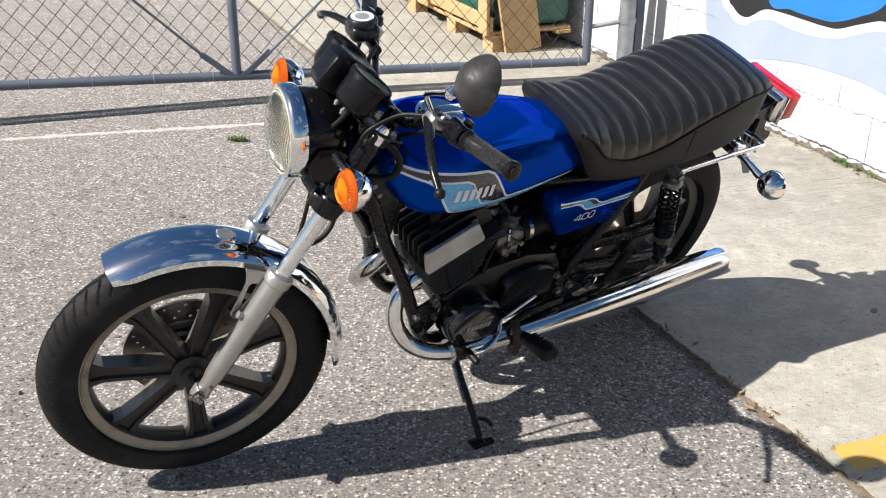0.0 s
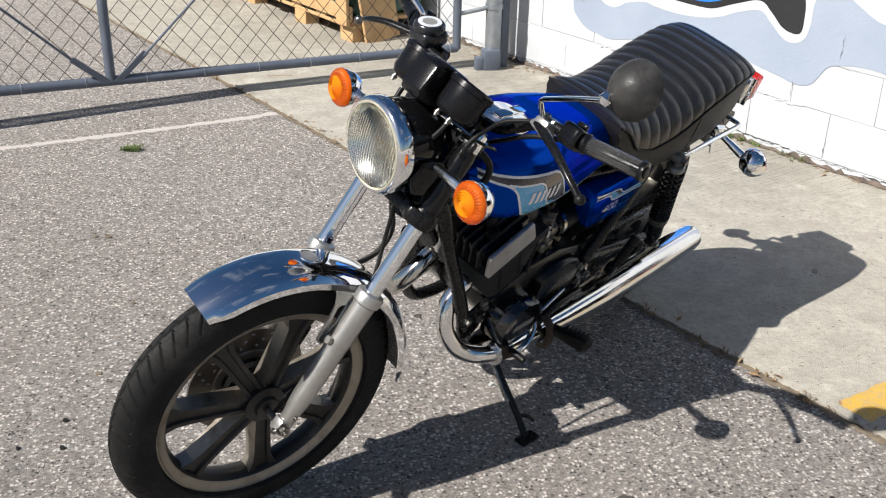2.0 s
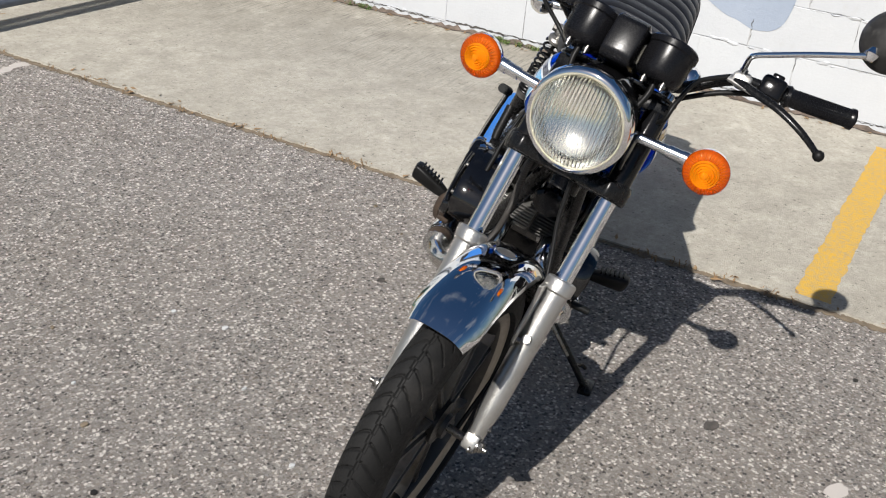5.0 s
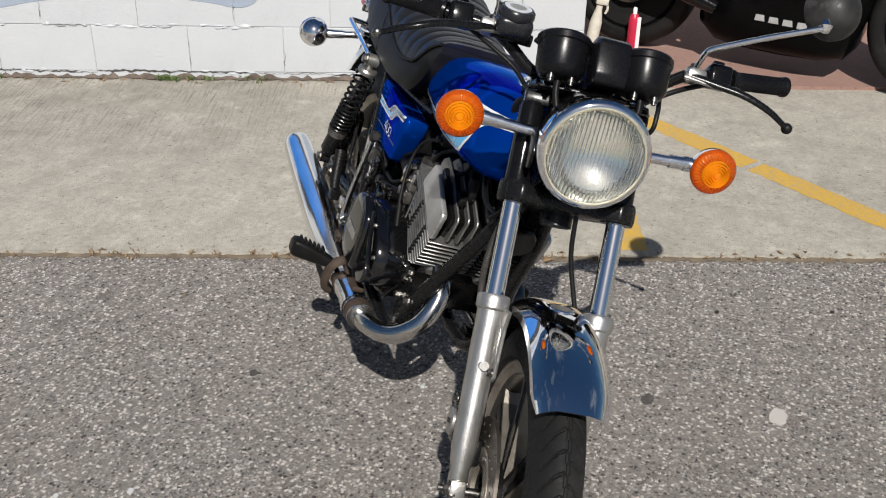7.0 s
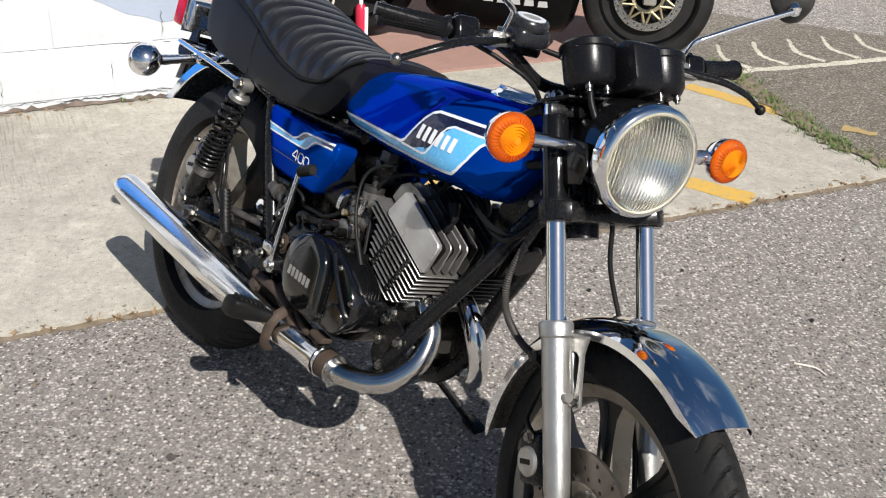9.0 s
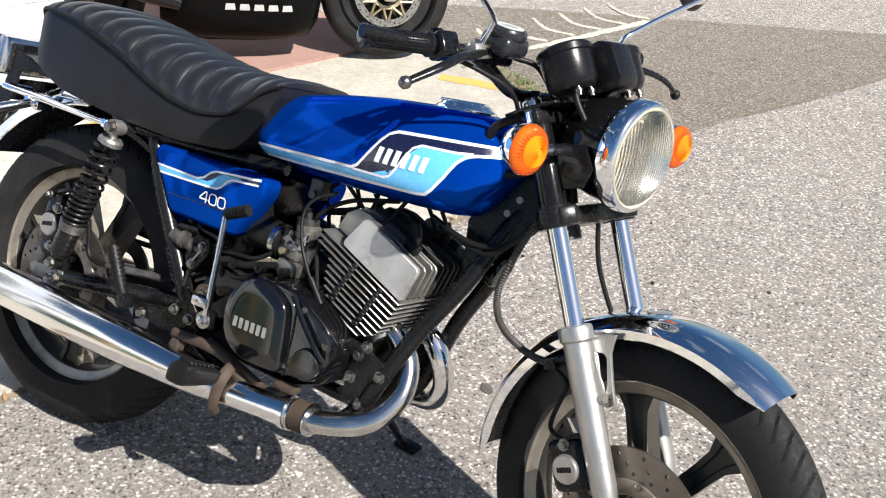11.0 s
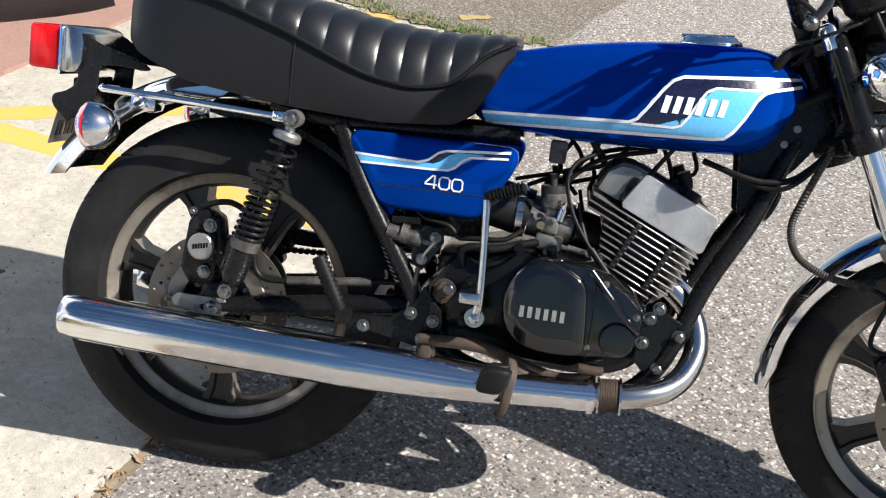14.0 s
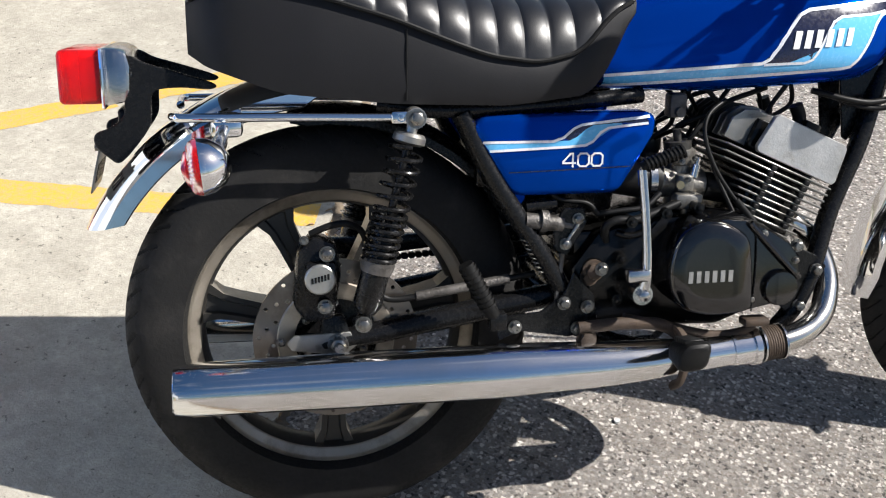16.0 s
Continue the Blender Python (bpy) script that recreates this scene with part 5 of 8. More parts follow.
part("steering_head", tube([(0, 0, 0.15), (0, 0, 0.36)], 0.03, 20, smooth=False), BLACK_PAINT, bike, "", STEER)
part("front_axle", bar((0.067, -0.11, -0.336), (0.067, 0.11, -0.336), 0.008), STEEL, bike, "", STEER)

front_fender = part("front_fender", fender_bm((FW_C[0], 0, FW_C[2]), 0.352, radians(32.5), radians(157), 0.062, 0.024, ends=0.12, lip=0.014, lined=True), (CHROME, BLACK_PAINT), bike, "chrome front mudguard with maker's disc", STEER)
fb = lathe([(0.0, -0.004), (0.02, -0.004), (0.02, -0.0002), (0.016, 0.0006), (0.0, 0.0008)], 28, "Z")


def on_fender(a, r, y):
    """Pose on the front mudguard: z outwards, x along it."""
    a = radians(a)
    return STEER @ Matrix.Translation((FW_C[0] + r * math.cos(a), y, FW_C[2] + r * math.sin(a))) @ pose(0, 0, 0, 0, 90 - math.degrees(a), 0)


part("fender_badge", fb, ALLOY, bike, "round silver badge", on_fender(74, 0.353, 0.0))
part("badge_ring", lathe([(0.0185, -0.003), (0.022, -0.003), (0.022, 0.0), (0.0205, 0.0012), (0.0185, 0.0004)], 32, "Z", closed=True), CHROME, bike, "", on_fender(74, 0.353, 0.0))

# headlamp: shell, bezel, glass and a bright reflector bowl behind it
HEAD_M = STEER @ Matrix.Translation((0.170, 0, 0.2645)) @ pose(0, 0, 0, 0, 28, 0)
headlamp = part("headlamp", lathe([(0.0, -0.14), (0.03, -0.138), (0.062, -0.122), (0.08, -0.094), (0.0875, -0.05), (0.0885, -0.014), (0.084, -0.014), (0.082, -0.05), (0.0, -0.1)], 44, "X"), GLOSS_BLACK, bike, "round headlamp, gloss black shell", HEAD_M)
part("bezel", lathe([(0.089, -0.02), (0.0945, -0.016), (0.0965, -0.008), (0.0955, 0.008), (0.0935, 0.013), (0.089, 0.0165), (0.0845, 0.0165), (0.083, 0.011), (0.086, 0.0), (0.087, -0.018)], 64, "X", closed=True), CHROME, headlamp, "chrome headlamp rim")
bowl = []
for i in range(17):
    r = 0.0815 * (1 - i / 16.0)
    bowl.append((max(r, 0.0), -0.05 + 0.048 * (r / 0.0815) ** 2))
bowl_bm = lathe(bowl, 48, "X")
bmesh.ops.delete(bowl_bm, geom=[f for f in bowl_bm.faces if len(f.verts) > 8], context="FACES_ONLY")
part("reflector", bowl_bm, SILVERED, headlamp, "silvered reflector bowl")
part("bulb", merge(lathe([(0.0, -0.058), (0.011, -0.058), (0.011, -0.034), (0.008, -0.026), (0.0, -0.025)], 16, "X")), ALLOY, headlamp)
dome = [(0.0845 * math.sin(math.radians(k)), 0.010 + 0.031 * math.cos(math.radians(k)) ** 1.1) for k in range(90, -1, -9)]
gl = lathe([(r, x) for r, x in dome] + [(r * 0.965, x - 0.0032) for r, x in reversed(dome)], 64, "X")
bmesh.ops.recalc_face_normals(gl, faces=gl.faces[:])
for f in gl.faces:
    f.material_index = 0 if f.normal.x > 0 else 1
g = part("lens", gl, (CLEAR, CLEAR_BACK), headlamp, "fluted clear headlamp glass")
g.visible_shadow = False
part("gasket", lathe([(0.0815, 0.01), (0.0825, 0.0175), (0.0848, 0.018), (0.086, 0.0165), (0.085, 0.008)], 56, "X", closed=True), CREAM, headlamp)


LENS_CORE = [(0.0255, 0.006), (0.0255, 0.0145), (0.023, 0.017), (0.0212, 0.0142), (0.0185, 0.0176), (0.0165, 0.0148), (0.014, 0.0182), (0.012, 0.0152), (0.0095, 0.0186), (0.0075, 0.0158), (0.005, 0.019), (0.0, 0.0195)]


def indicator(name, C, facing, arm_to, lens_mat, label, m, glow):
    """Chrome cup with a ribbed lens, on a chrome stalk."""
    q = Matrix.Translation(C) @ Vector(facing).to_track_quat("X", "Z").to_matrix().to_4x4()
    cup = moved(lathe([(0.0, -0.04), (0.014, -0.038), (0.028, -0.028), (0.038, -0.012), (0.0405, 0.0), (0.041, 0.004), (0.0385, 0.004), (0.036, -0.008), (0.0, -0.03)], 36, "X"), q)
    o = part(name, cup, CHROME, bike, label, m)
    # outer ring with knurled prisms, and a ringed middle
    ring = lathe([(0.0375, 0.0), (0.0405, 0.003), (0.0405, 0.009), (0.038, 0.012), (0.035, 0.0128), (0.031, 0.0135), (0.028, 0.013), (0.0255, 0.0125), (0.0235, 0.009), (0.022, 0.006)], 144, "X")
    for v in ring.verts:
        rr = math.hypot(v.co.y, v.co.z)
        if 0.026 < rr < 0.0365 and v.co.x > 0.011:
            v.co.x += 0.0011 * (1 if round(math.atan2(v.co.z, v.co.y) / (2 * math.pi) * 144) % 4 < 2 else -1)
    core = lathe(LENS_CORE, 36, "X")
    for v in ring.verts[:] + core.verts[:]:
        if v.co.x > 0.0085:
            v.co.x += 0.011 * (1 - (math.hypot(v.co.y, v.co.z) / 0.0405) ** 2)
    ln = part("lens", moved(ring, q), AMBER_DEEP if lens_mat is AMBER else lens_mat, o, "knurled orange lens" if lens_mat is AMBER else "knurled red lens")
    ln.visible_shadow = False
    lc_ = part("lens_centre", moved(core, q), lens_mat, o)
    lc_.visible_shadow = False
    part("inner_lens", moved(lathe([(0.0, -0.002), (0.034, -0.002), (0.02, 0.004), (0.006, 0.0055), (0.0, 0.0055)], 28, "X"), q), glow, o)
    A, B = Vector(arm_to), Vector(C) + q.to_3x3() @ Vector((-0.012, 0, 0))
    d = (B - A).normalized()
    B = B - d * 0.034
    part("stalk", merge(bar(A, B, 0.0098, 20), bar(A + (B - A) * 0.62, B, 0.0118, 20), bar(A + (B - A) * 0.86, B, 0.0132, 20)), BRIGHT_STALK, o)
    return o


RED_IN = surface("red_inner", (0.4, 0.01, 0.01), (0.34, 0.01, 0.01), (0.3, 0.4), scale=30)
for sgn in (1, -1):
    indicator("front_indicator", (0.118, sgn * 0.227, 0.292), (0.88, sgn * 0.06, -0.45), (0.104, sgn * 0.085, 0.291), AMBER, "round amber front indicator in chrome cup", STEER, AMBER_IN)

# instruments: two pods and a lamp panel between them
for sgn in (1, -1):
    pod = part("gauge_pod", lathe([(0.0, -0.036), (0.024, -0.036), (0.036, -0.031), (0.0425, -0.02), (0.0445, 0.024), (0.0475, 0.026), (0.0475, 0.036), (0.044, 0.04), (0.041, 0.036), (0.0, 0.035)], 40, "Z"), POD_BLACK, bike, "black plastic instrument pod", STEER @ Matrix.Translation((0.12, sgn * 0.074, 0.419)) @ pose(0, 0, 0, 0, -6, 0))
    part("dial_glass", lathe([(0.0, 0.0355), (0.04, 0.0355), (0.04, 0.037), (0.0, 0.0375)], 32, "Z"), GLOSS_BLACK, pod)
    part("pod_stud", merge(*[merge(bar((px, py, -0.048), (px, py, -0.03), 0.004, 10), bar((px, py, -0.043), (px, py, -0.038), 0.0065, 12)) for px, py in ((0.02, 0.018), (0.02, -0.018))]), STEEL, pod)
    part("drive_cable", tube([(0.0, 0.0, -0.03), (0.0, 0.0, -0.06), (0.0, -sgn * 0.01, -0.1), (-0.01, -sgn * 0.03, -0.16)], 0.0055, 10), SOFT_BLACK, pod)
panel = part("lamp_panel", prism([(-0.045, -0.04), (0.045, -0.046), (0.055, -0.03), (0.052, 0.03), (0.03, 0.043), (-0.045, 0.04)], -0.029, 0.029, 0.006, 2), POD_BLACK, bike, "black warning-lamp block between the pods", STEER @ Matrix.Translation((0.13, 0, 0.421)) @ pose(0, 0, 0, 0, -4, 0))
part("pod_bracket", prism([(0.0, -0.11), (0.0, 0.11), (0.05, 0.12), (0.1, 0.1), (0.12, 0.0), (0.1, -0.1), (0.05, -0.12)], 0.3715, 0.3775, 0.002, axis="Z"), BLACK_PAINT, bike, "", STEER)

# handlebar with grips, switch pods, levers and mirrors
part("handlebar", tube([(-0.02, -0.395, 0.508), (0.0, -0.28, 0.488), (0.012, -0.2, 0.478), (0.016, -0.155, 0.455), (0.012, -0.1, 0.415), (0.012, -0.04, 0.405), (0.012, 0.04, 0.405), (0.012, 0.1, 0.415), (0.016, 0.155, 0.455), (0.012, 0.2, 0.478), (0.0, 0.28, 0.488), (-0.02, 0.395, 0.508)], 0.0111, 14, 6), BLACK_PAINT, bike, "black tubular handlebar", STEER)
for sgn in (1, -1):
    part("bar_clamp", box(0.012, sgn * 0.045, 0.392, 0.034, 0.026, 0.045, 0.005), BLACK_PAINT, bike, "", STEER)
    A, B = Vector((0.002, sgn * 0.272, 0.487)), Vector((-0.028, sgn * 0.396, 0.508))
    if sgn < 0:
        A, B = Vector((0.004, -0.272, 0.487)), Vector((-0.034, -0.384, 0.506))
    d = (B - A).normalized()
    q = Matrix.Translation(A) @ d.to_track_quat("Z", "Y").to_matrix().to_4x4()
    L = (B - A).length
    core = moved(lathe([(0.0, 0.0), (0.02, 0.0), (0.021, 0.006), (0.0165, 0.012), (0.0155, L * 0.5), (0.0165, L - 0.012), (0.0195, L - 0.008), (0.0195, L - 0.001), (0.016, L), (0.0, L)], 24, "Z"), q)
    gp = part("grip", core, POD_BLACK, bike, "ribbed black rubber grip", STEER)
    s1 = d.orthogonal().normalized()
    s2 = d.cross(s1)
    for k in range(22):
        a = 2 * math.pi * k / 22
        o = (s1 * math.cos(a) + s2 * math.sin(a)) * 0.0155
        part("grip_rib", bar(A + o + d * 0.012, B + o * 1.02 - d * 0.008, 0.0015, 6), POD_BLACK, gp)
    part("bar_end", moved(lathe([(0.0, L), (0.012, L), (0.011, L + 0.003), (0.0, L + 0.004)], 18, "Z"), q), STEEL if sgn < 0 else SOFT_BLACK, gp)
    swp = box(0.008, sgn * 0.247, 0.485, 0.04, 0.046, 0.044, 0.009, 3)
    part("switch_pod", merge(swp, box(0.0, sgn * 0.247, 0.511, 0.012, 0.022, 0.012, 0.003), box(-0.016, sgn * 0.247, 0.488, 0.012, 0.016, 0.014, 0.003)), GLOSS_BLACK, bike, "black switch cluster", STEER)
    perch = merge(box(0.03, sgn * 0.195, 0.472, 0.034, 0.036, 0.022, 0.006), box(0.012, sgn * 0.195, 0.476, 0.03, 0.024, 0.03, 0.006))
    part("lever_perch", perch, ALLOY, bike, "", STEER)
    tip = (0.06, 0.374, 0.409) if sgn > 0 else (0.042, -0.387, 0.411)
    lev = tube([(0.04, sgn * 0.185, 0.468), (0.052, sgn * 0.23, 0.459), (0.066, sgn * 0.28, 0.448), (0.07, sgn * 0.33, 0.43), tip], [0.009, 0.0095, 0.0085, 0.0075, 0.0065], 12, 8, flat=0.75)
    lv = part("lever", lev, BLACK_PAINT, bike, "black lever with ball end", STEER)
    part("lever_ball", moved(lathe([(0.0, -0.0105), (0.0055, -0.009), (0.0095, -0.0045), (0.0105, 0.0), (0.0095, 0.0045), (0.0055, 0.009), (0.0, 0.0105)], 18, "Z"), Matrix.Translation(tip)), SOFT_BLACK if sgn > 0 else STEEL, lv)
    part("lever_base", tube([(0.036, sgn * 0.175, 0.468), (0.046, sgn * 0.215, 0.462), (0.056, sgn * 0.25, 0.455)], [0.011, 0.011, 0.0085], 10, 4, flat=0.6), ALLOY, lv)
    # mirror
    ms = part("mirror", tube([(0.03, sgn * 0.19, 0.475), (0.05, sgn * 0.19, 0.488), (0.074, sgn * 0.192, 0.505), (0.082, sgn * 0.2, 0.512), (0.09, sgn * 0.215, 0.518), (0.12, sgn * 0.28, 0.543), (0.158, sgn * 0.362, 0.571)], 0.0052, 12, 8), CHROME, bike, "round mirror on a bent chrome stem", STEER)
    part("stem_nut", hexbolt((0.03, sgn * 0.19, 0.482), (0.55, 0, 0.8), 0.008, 0.012), STEEL, ms)
    part("ball_joint", moved(lathe([(0.0, -0.013), (0.007, -0.011), (0.0125, 0.0), (0.007, 0.011), (0.0, 0.013)], 18, "Z"), Matrix.Translation((0.156, sgn * 0.366, 0.576))), CHROME, ms)
    q = Matrix.Translation((0.144, sgn * 0.386, 0.612)) @ Vector((0.985, sgn * -0.02, -0.17)).to_track_quat("Z", "Y").to_matrix().to_4x4()
    part("shell", moved(lathe([(0.0, 0.03), (0.014, 0.0275), (0.031, 0.018), (0.045, 0.003), (0.0525, -0.011), (0.0525, -0.016), (0.047, -0.013), (0.0, -0.012)], 40, "Z"), q), MIRROR_BACK, ms, "scuffed black mirror shell")
    part("glass", moved(lathe([(0.0, -0.0145), (0.0495, -0.0145), (0.0495, -0.0165), (0.0, -0.0165)], 40, "Z"), q), MIRROR, ms)

# brake reservoir
RES = STEER @ Matrix.Translation((0.062, -0.158, 0.478)) @ pose(0, 0, 0, 0, 34, 0)
resv = part("brake_reservoir", box(0, 0, 0, 0.064, 0.066, 0.036, 0.014, 3), RESERVOIR_GREY, bike, "hazy dark grey brake fluid reservoir", RES)
part("reservoir_cap", lathe([(0.0, 0.012), (0.032, 0.012), (0.0335, 0.015), (0.0325, 0.025), (0.029, 0.029), (0.0, 0.029)], 36, "Z"), RESERVOIR_GREY, resv)
part("cap_ring", lathe([(0.0155, 0.0292), (0.0245, 0.0292), (0.0245, 0.0304), (0.0155, 0.0304)], 36, "Z", closed=True), PLATE_PALE, resv, "pale printed ring")
part("cap_disc", lathe([(0.0, 0.0292), (0.0152, 0.0292), (0.0152, 0.03), (0.0, 0.03)], 28, "Z"), PLATE_GREY, resv, "dull grey printed disc")
part("master_cylinder", bar((0.03, -0.19, 0.465), (0.03, -0.115, 0.462), 0.011, 14), BLACK_PAINT, bike, "", STEER)

# cables and hoses about the steering head
for pts, rr, mt, nm in (
    ([(0.04, -0.11, 0.465), (0.06, -0.07, 0.44), (0.055, -0.03, 0.37), (0.05, -0.01, 0.3), (0.045, -0.015, 0.21)], 0.005, SOFT_BLACK, "brake_hose"),
    ([(0.035, 0.17, 0.466), (0.06, 0.13, 0.43), (0.09, 0.12, 0.375), (0.085, 0.115, 0.34), (0.05, 0.09, 0.33)], 0.0045, SOFT_BLACK, "clutch_cable"),
    ([(0.0, -0.24, 0.475), (0.03, -0.19, 0.44), (0.04, -0.13, 0.4), (0.0, -0.08, 0.35), (-0.06, -0.05, 0.33)], 0.0042, SOFT_BLACK, "throttle_cable"),
    ([(-0.005, 0.235, 0.472), (0.01, 0.17, 0.44), (0.0, 0.11, 0.40), (-0.01, 0.07, 0.37), (-0.05, 0.04, 0.33)], 0.005, SOFT_BLACK, "wiring_loom"),
    ([(0.03, -0.085, 0.37), (-0.03, -0.105, 0.36), (-0.06, -0.1, 0.32), (-0.03, -0.09, 0.28), (0.03, -0.07, 0.28)], 0.0085, SOFT_BLACK, "ribbed_conduit"),
    ([(0.03, 0.085, 0.36), (-0.02, 0.1, 0.34), (-0.03, 0.1, 0.3), (0.01, 0.08, 0.27), (0.04, 0.06, 0.27)], 0.0075, SOFT_BLACK, "ribbed_conduit"),
    ([(0.06, 0.02, 0.17), (0.04, 0.03, 0.1), (0.03, 0.055, 0.02), (0.035, 0.075, -0.06), (0.05, 0.072, -0.2), (0.06, 0.06, -0.33)], 0.0045, SOFT_BLACK, "speedometer_cable"),
):
    part(nm, tube(pts, rr, 10, 8), mt, bike, "", STEER)

# front caliper on the right fork leg, with its hose
cal = part("front_caliper", merge(box(0.0, -0.088, -0.225, 0.075, 0.05, 0.09, 0.014, 3), box(0.02, -0.082, -0.2, 0.06, 0.03, 0.05, 0.01), box(0.022, -0.072, -0.27, 0.07, 0.02, 0.05, 0.008)), BLACK_PAINT, bike, "black brake caliper with round silver cap", STEER)
part("caliper_cap", merge(lathe([(0.0, -0.008), (0.0255, -0.008), (0.0255, 0.001), (0.023, 0.0035), (0.0, 0.0035)], 32, "Y")), ALLOY, cal, "brushed silver cap", pose(0.0, -0.117, -0.228, 0, 0, 180))
for k in range(6):
    part("cap_block", box(-0.0125 + k * 0.005, -0.1212, -0.228, 0.0034, 0.001, 0.009), BLACK_PAINT, cal, smooth=False)
for c in ((0.004, -0.113, -0.187), (0.03, -0.085, -0.272)):
    part("caliper_bolt", hexbolt(c, (0, -1, 0), 0.008, 0.01), STEEL, cal)
part("caliper_hose", tube([(-0.005, -0.1, -0.185), (-0.031, -0.095, -0.165), (-0.027, -0.092, -0.145), (-0.006, -0.09, -0.118), (0.014, -0.09, -0.094), (0.008, -0.09, -0.075), (-0.012, -0.091, -0.055)], 0.0042, 10), SOFT_BLACK, cal)
part("brake_line", tube([(0.03, -0.05, 0.22), (0.0, -0.075, 0.186), (-0.03, -0.085, 0.157), (-0.068, -0.09, 0.118), (-0.096, -0.091, 0.085), (-0.106, -0.092, 0.05), (-0.1, -0.092, 0.018), (-0.077, -0.092, -0.012), (-0.047, -0.092, -0.036), (-0.016, -0.092, -0.051)], [0.0072 if k % 2 else 0.0058 for k in range(145)], 12, 16), CONDUIT, bike, "spring-wound black brake hose", STEER)
part("hose_joint", merge(box(-0.008, -0.092, -0.053, 0.026, 0.018, 0.018, 0.003), bar((-0.012, -0.092, -0.05), (0.035, -0.092, -0.045), 0.006)), BLACK_PAINT, bike, "", STEER)

# ---- engine, exhaust, frame and rear end ----
HEAD_UP = Vector((0.402, 0, 0.9155))       # along the cylinder
HEAD_FW = Vector((0.9155, 0, -0.402))
CYL = Matrix(((HEAD_FW.x, 0, HEAD_UP.x, 0.082), (0, 1, 0, 0), (HEAD_FW.z, 0, HEAD_UP.z, 0.527), (0, 0, 0, 1)))

part("crankcase", merge(
    prism([(-0.235, 0.36), (-0.2, 0.335), (0.02, 0.328), (0.09, 0.355), (0.128, 0.4), (0.145, 0.46), (0.09, 0.495), (0.02, 0.52), (-0.1, 0.525), (-0.2, 0.5), (-0.245, 0.44)], -0.125, 0.125, 0.012),
    box(-0.19, 0, 0.47, 0.09, 0.2, 0.06, 0.015)), ENGINE_BLACK, bike, "greasy black engine cases")


def oval(cx, cz, rx, rz, n=36, p=2.4, tilt=0.0):
    out = []
    for i in range(n):
        a = 2 * math.pi * i / n
        c, s = math.cos(a), math.sin(a)
        x = rx * math.copysign(abs(c) ** (2 / p), c)
        z = rz * math.copysign(abs(s) ** (2 / p), s)
        out.append((cx + x * math.cos(tilt) - z * math.sin(tilt), cz + x * math.sin(tilt) + z * math.cos(tilt)))
    return out


def domed(outline, y0, y1, centre, inset=(1.0, 0.985, 0.955, 0.9, 0.6), rise=(0.0, 0.55, 0.85, 0.97, 1.0)):
    """A cover with a soft rounded shoulder, rising from y0 to y1."""
    bm = bmesh.new()
    rings = []
    for k, h in zip((1.0,) + tuple(inset), (0.0,) + tuple(rise)):
        y = y0 + (y1 - y0) * h
        rings.append([bm.verts.new((centre[0] + (x - centre[0]) * k, y, centre[1] + (z - centre[1]) * k)) for x, z in outline])
    skin(bm, rings[1:])
    bmesh.ops.delete(bm, geom=[v for v in rings[0]], context="VERTS")
    return bm


# right side: clutch cover with its raised rear round and pump bulge
RC = [(-0.104, 0.44), (-0.1, 0.475), (-0.082, 0.505), (-0.05, 0.527), (-0.01, 0.535), (0.03, 0.531), (0.075, 0.512), (0.115, 0.487), (0.137, 0.46), (0.138, 0.43), (0.125, 0.4), (0.1, 0.378), (0.05, 0.368), (-0.02, 0.366), (-0.06, 0.372), (-0.088, 0.394), (-0.1, 0.415)]
rc = part("clutch_cover", domed(RC, -0.12, -0.188, (0.015, 0.45), (1.0, 0.99, 0.965, 0.92, 0.7)), COVER_BLACK, bike, "black clutch cover with maker's name as plain blocks")
PLATEAU = [(v.x, v.z) for v in smooth_path([(x, 0, z) for x, z in ((-0.1, 0.415), (-0.106, 0.448), (-0.1, 0.484), (-0.08, 0.514), (-0.05, 0.53), (-0.018, 0.529), (0.012, 0.516), (0.033, 0.496), (0.041, 0.45), (0.045, 0.4), (0.042, 0.378), (0.02, 0.371), (-0.03, 0.37), (-0.068, 0.38), (-0.09, 0.398))], 3)]
part("cover_round", domed(PLATEAU, -0.18, -0.204, (-0.03, 0.45), (1.0, 0.985, 0.95, 0.9, 0.6)), COVER_BLACK, rc)
part("cover_bulge", domed(oval(0.095, 0.411, 0.031, 0.031, p=2.0), -0.18, -0.199, (0.095, 0.411)), COVER_BLACK, rc)
part("cover_rib", tube([(0.035, -0.19, 0.522), (0.075, -0.195, 0.48), (0.115, -0.194, 0.44), (0.128, -0.19, 0.428)], 0.0055, 8, 6), COVER_BLACK, rc)
part("cover_split", tube([(0.045, -0.189, 0.52), (0.05, -0.19, 0.45), (0.048, -0.189, 0.372)], 0.0013, 6, 4), BLACK_PAINT, rc)
for k in range(6):
    x0 = -0.073 + k * 0.0137
    part("name_block", prism([(x0, 0.43), (x0 + 0.0075, 0.43), (x0 + 0.0075, 0.449), (x0, 0.449)], -0.2062, -0.2035), PLATE_SILVER, rc, smooth=False)
for bx, bz in ((0.063, 0.503), (0.122, 0.455), (0.048, 0.392), (0.112, 0.392), (-0.06, 0.392)):
    part("cover_screw", merge(hexbolt((bx, -0.186, bz), (0, -1, 0), 0.0048, 0.006)), STEEL, rc)
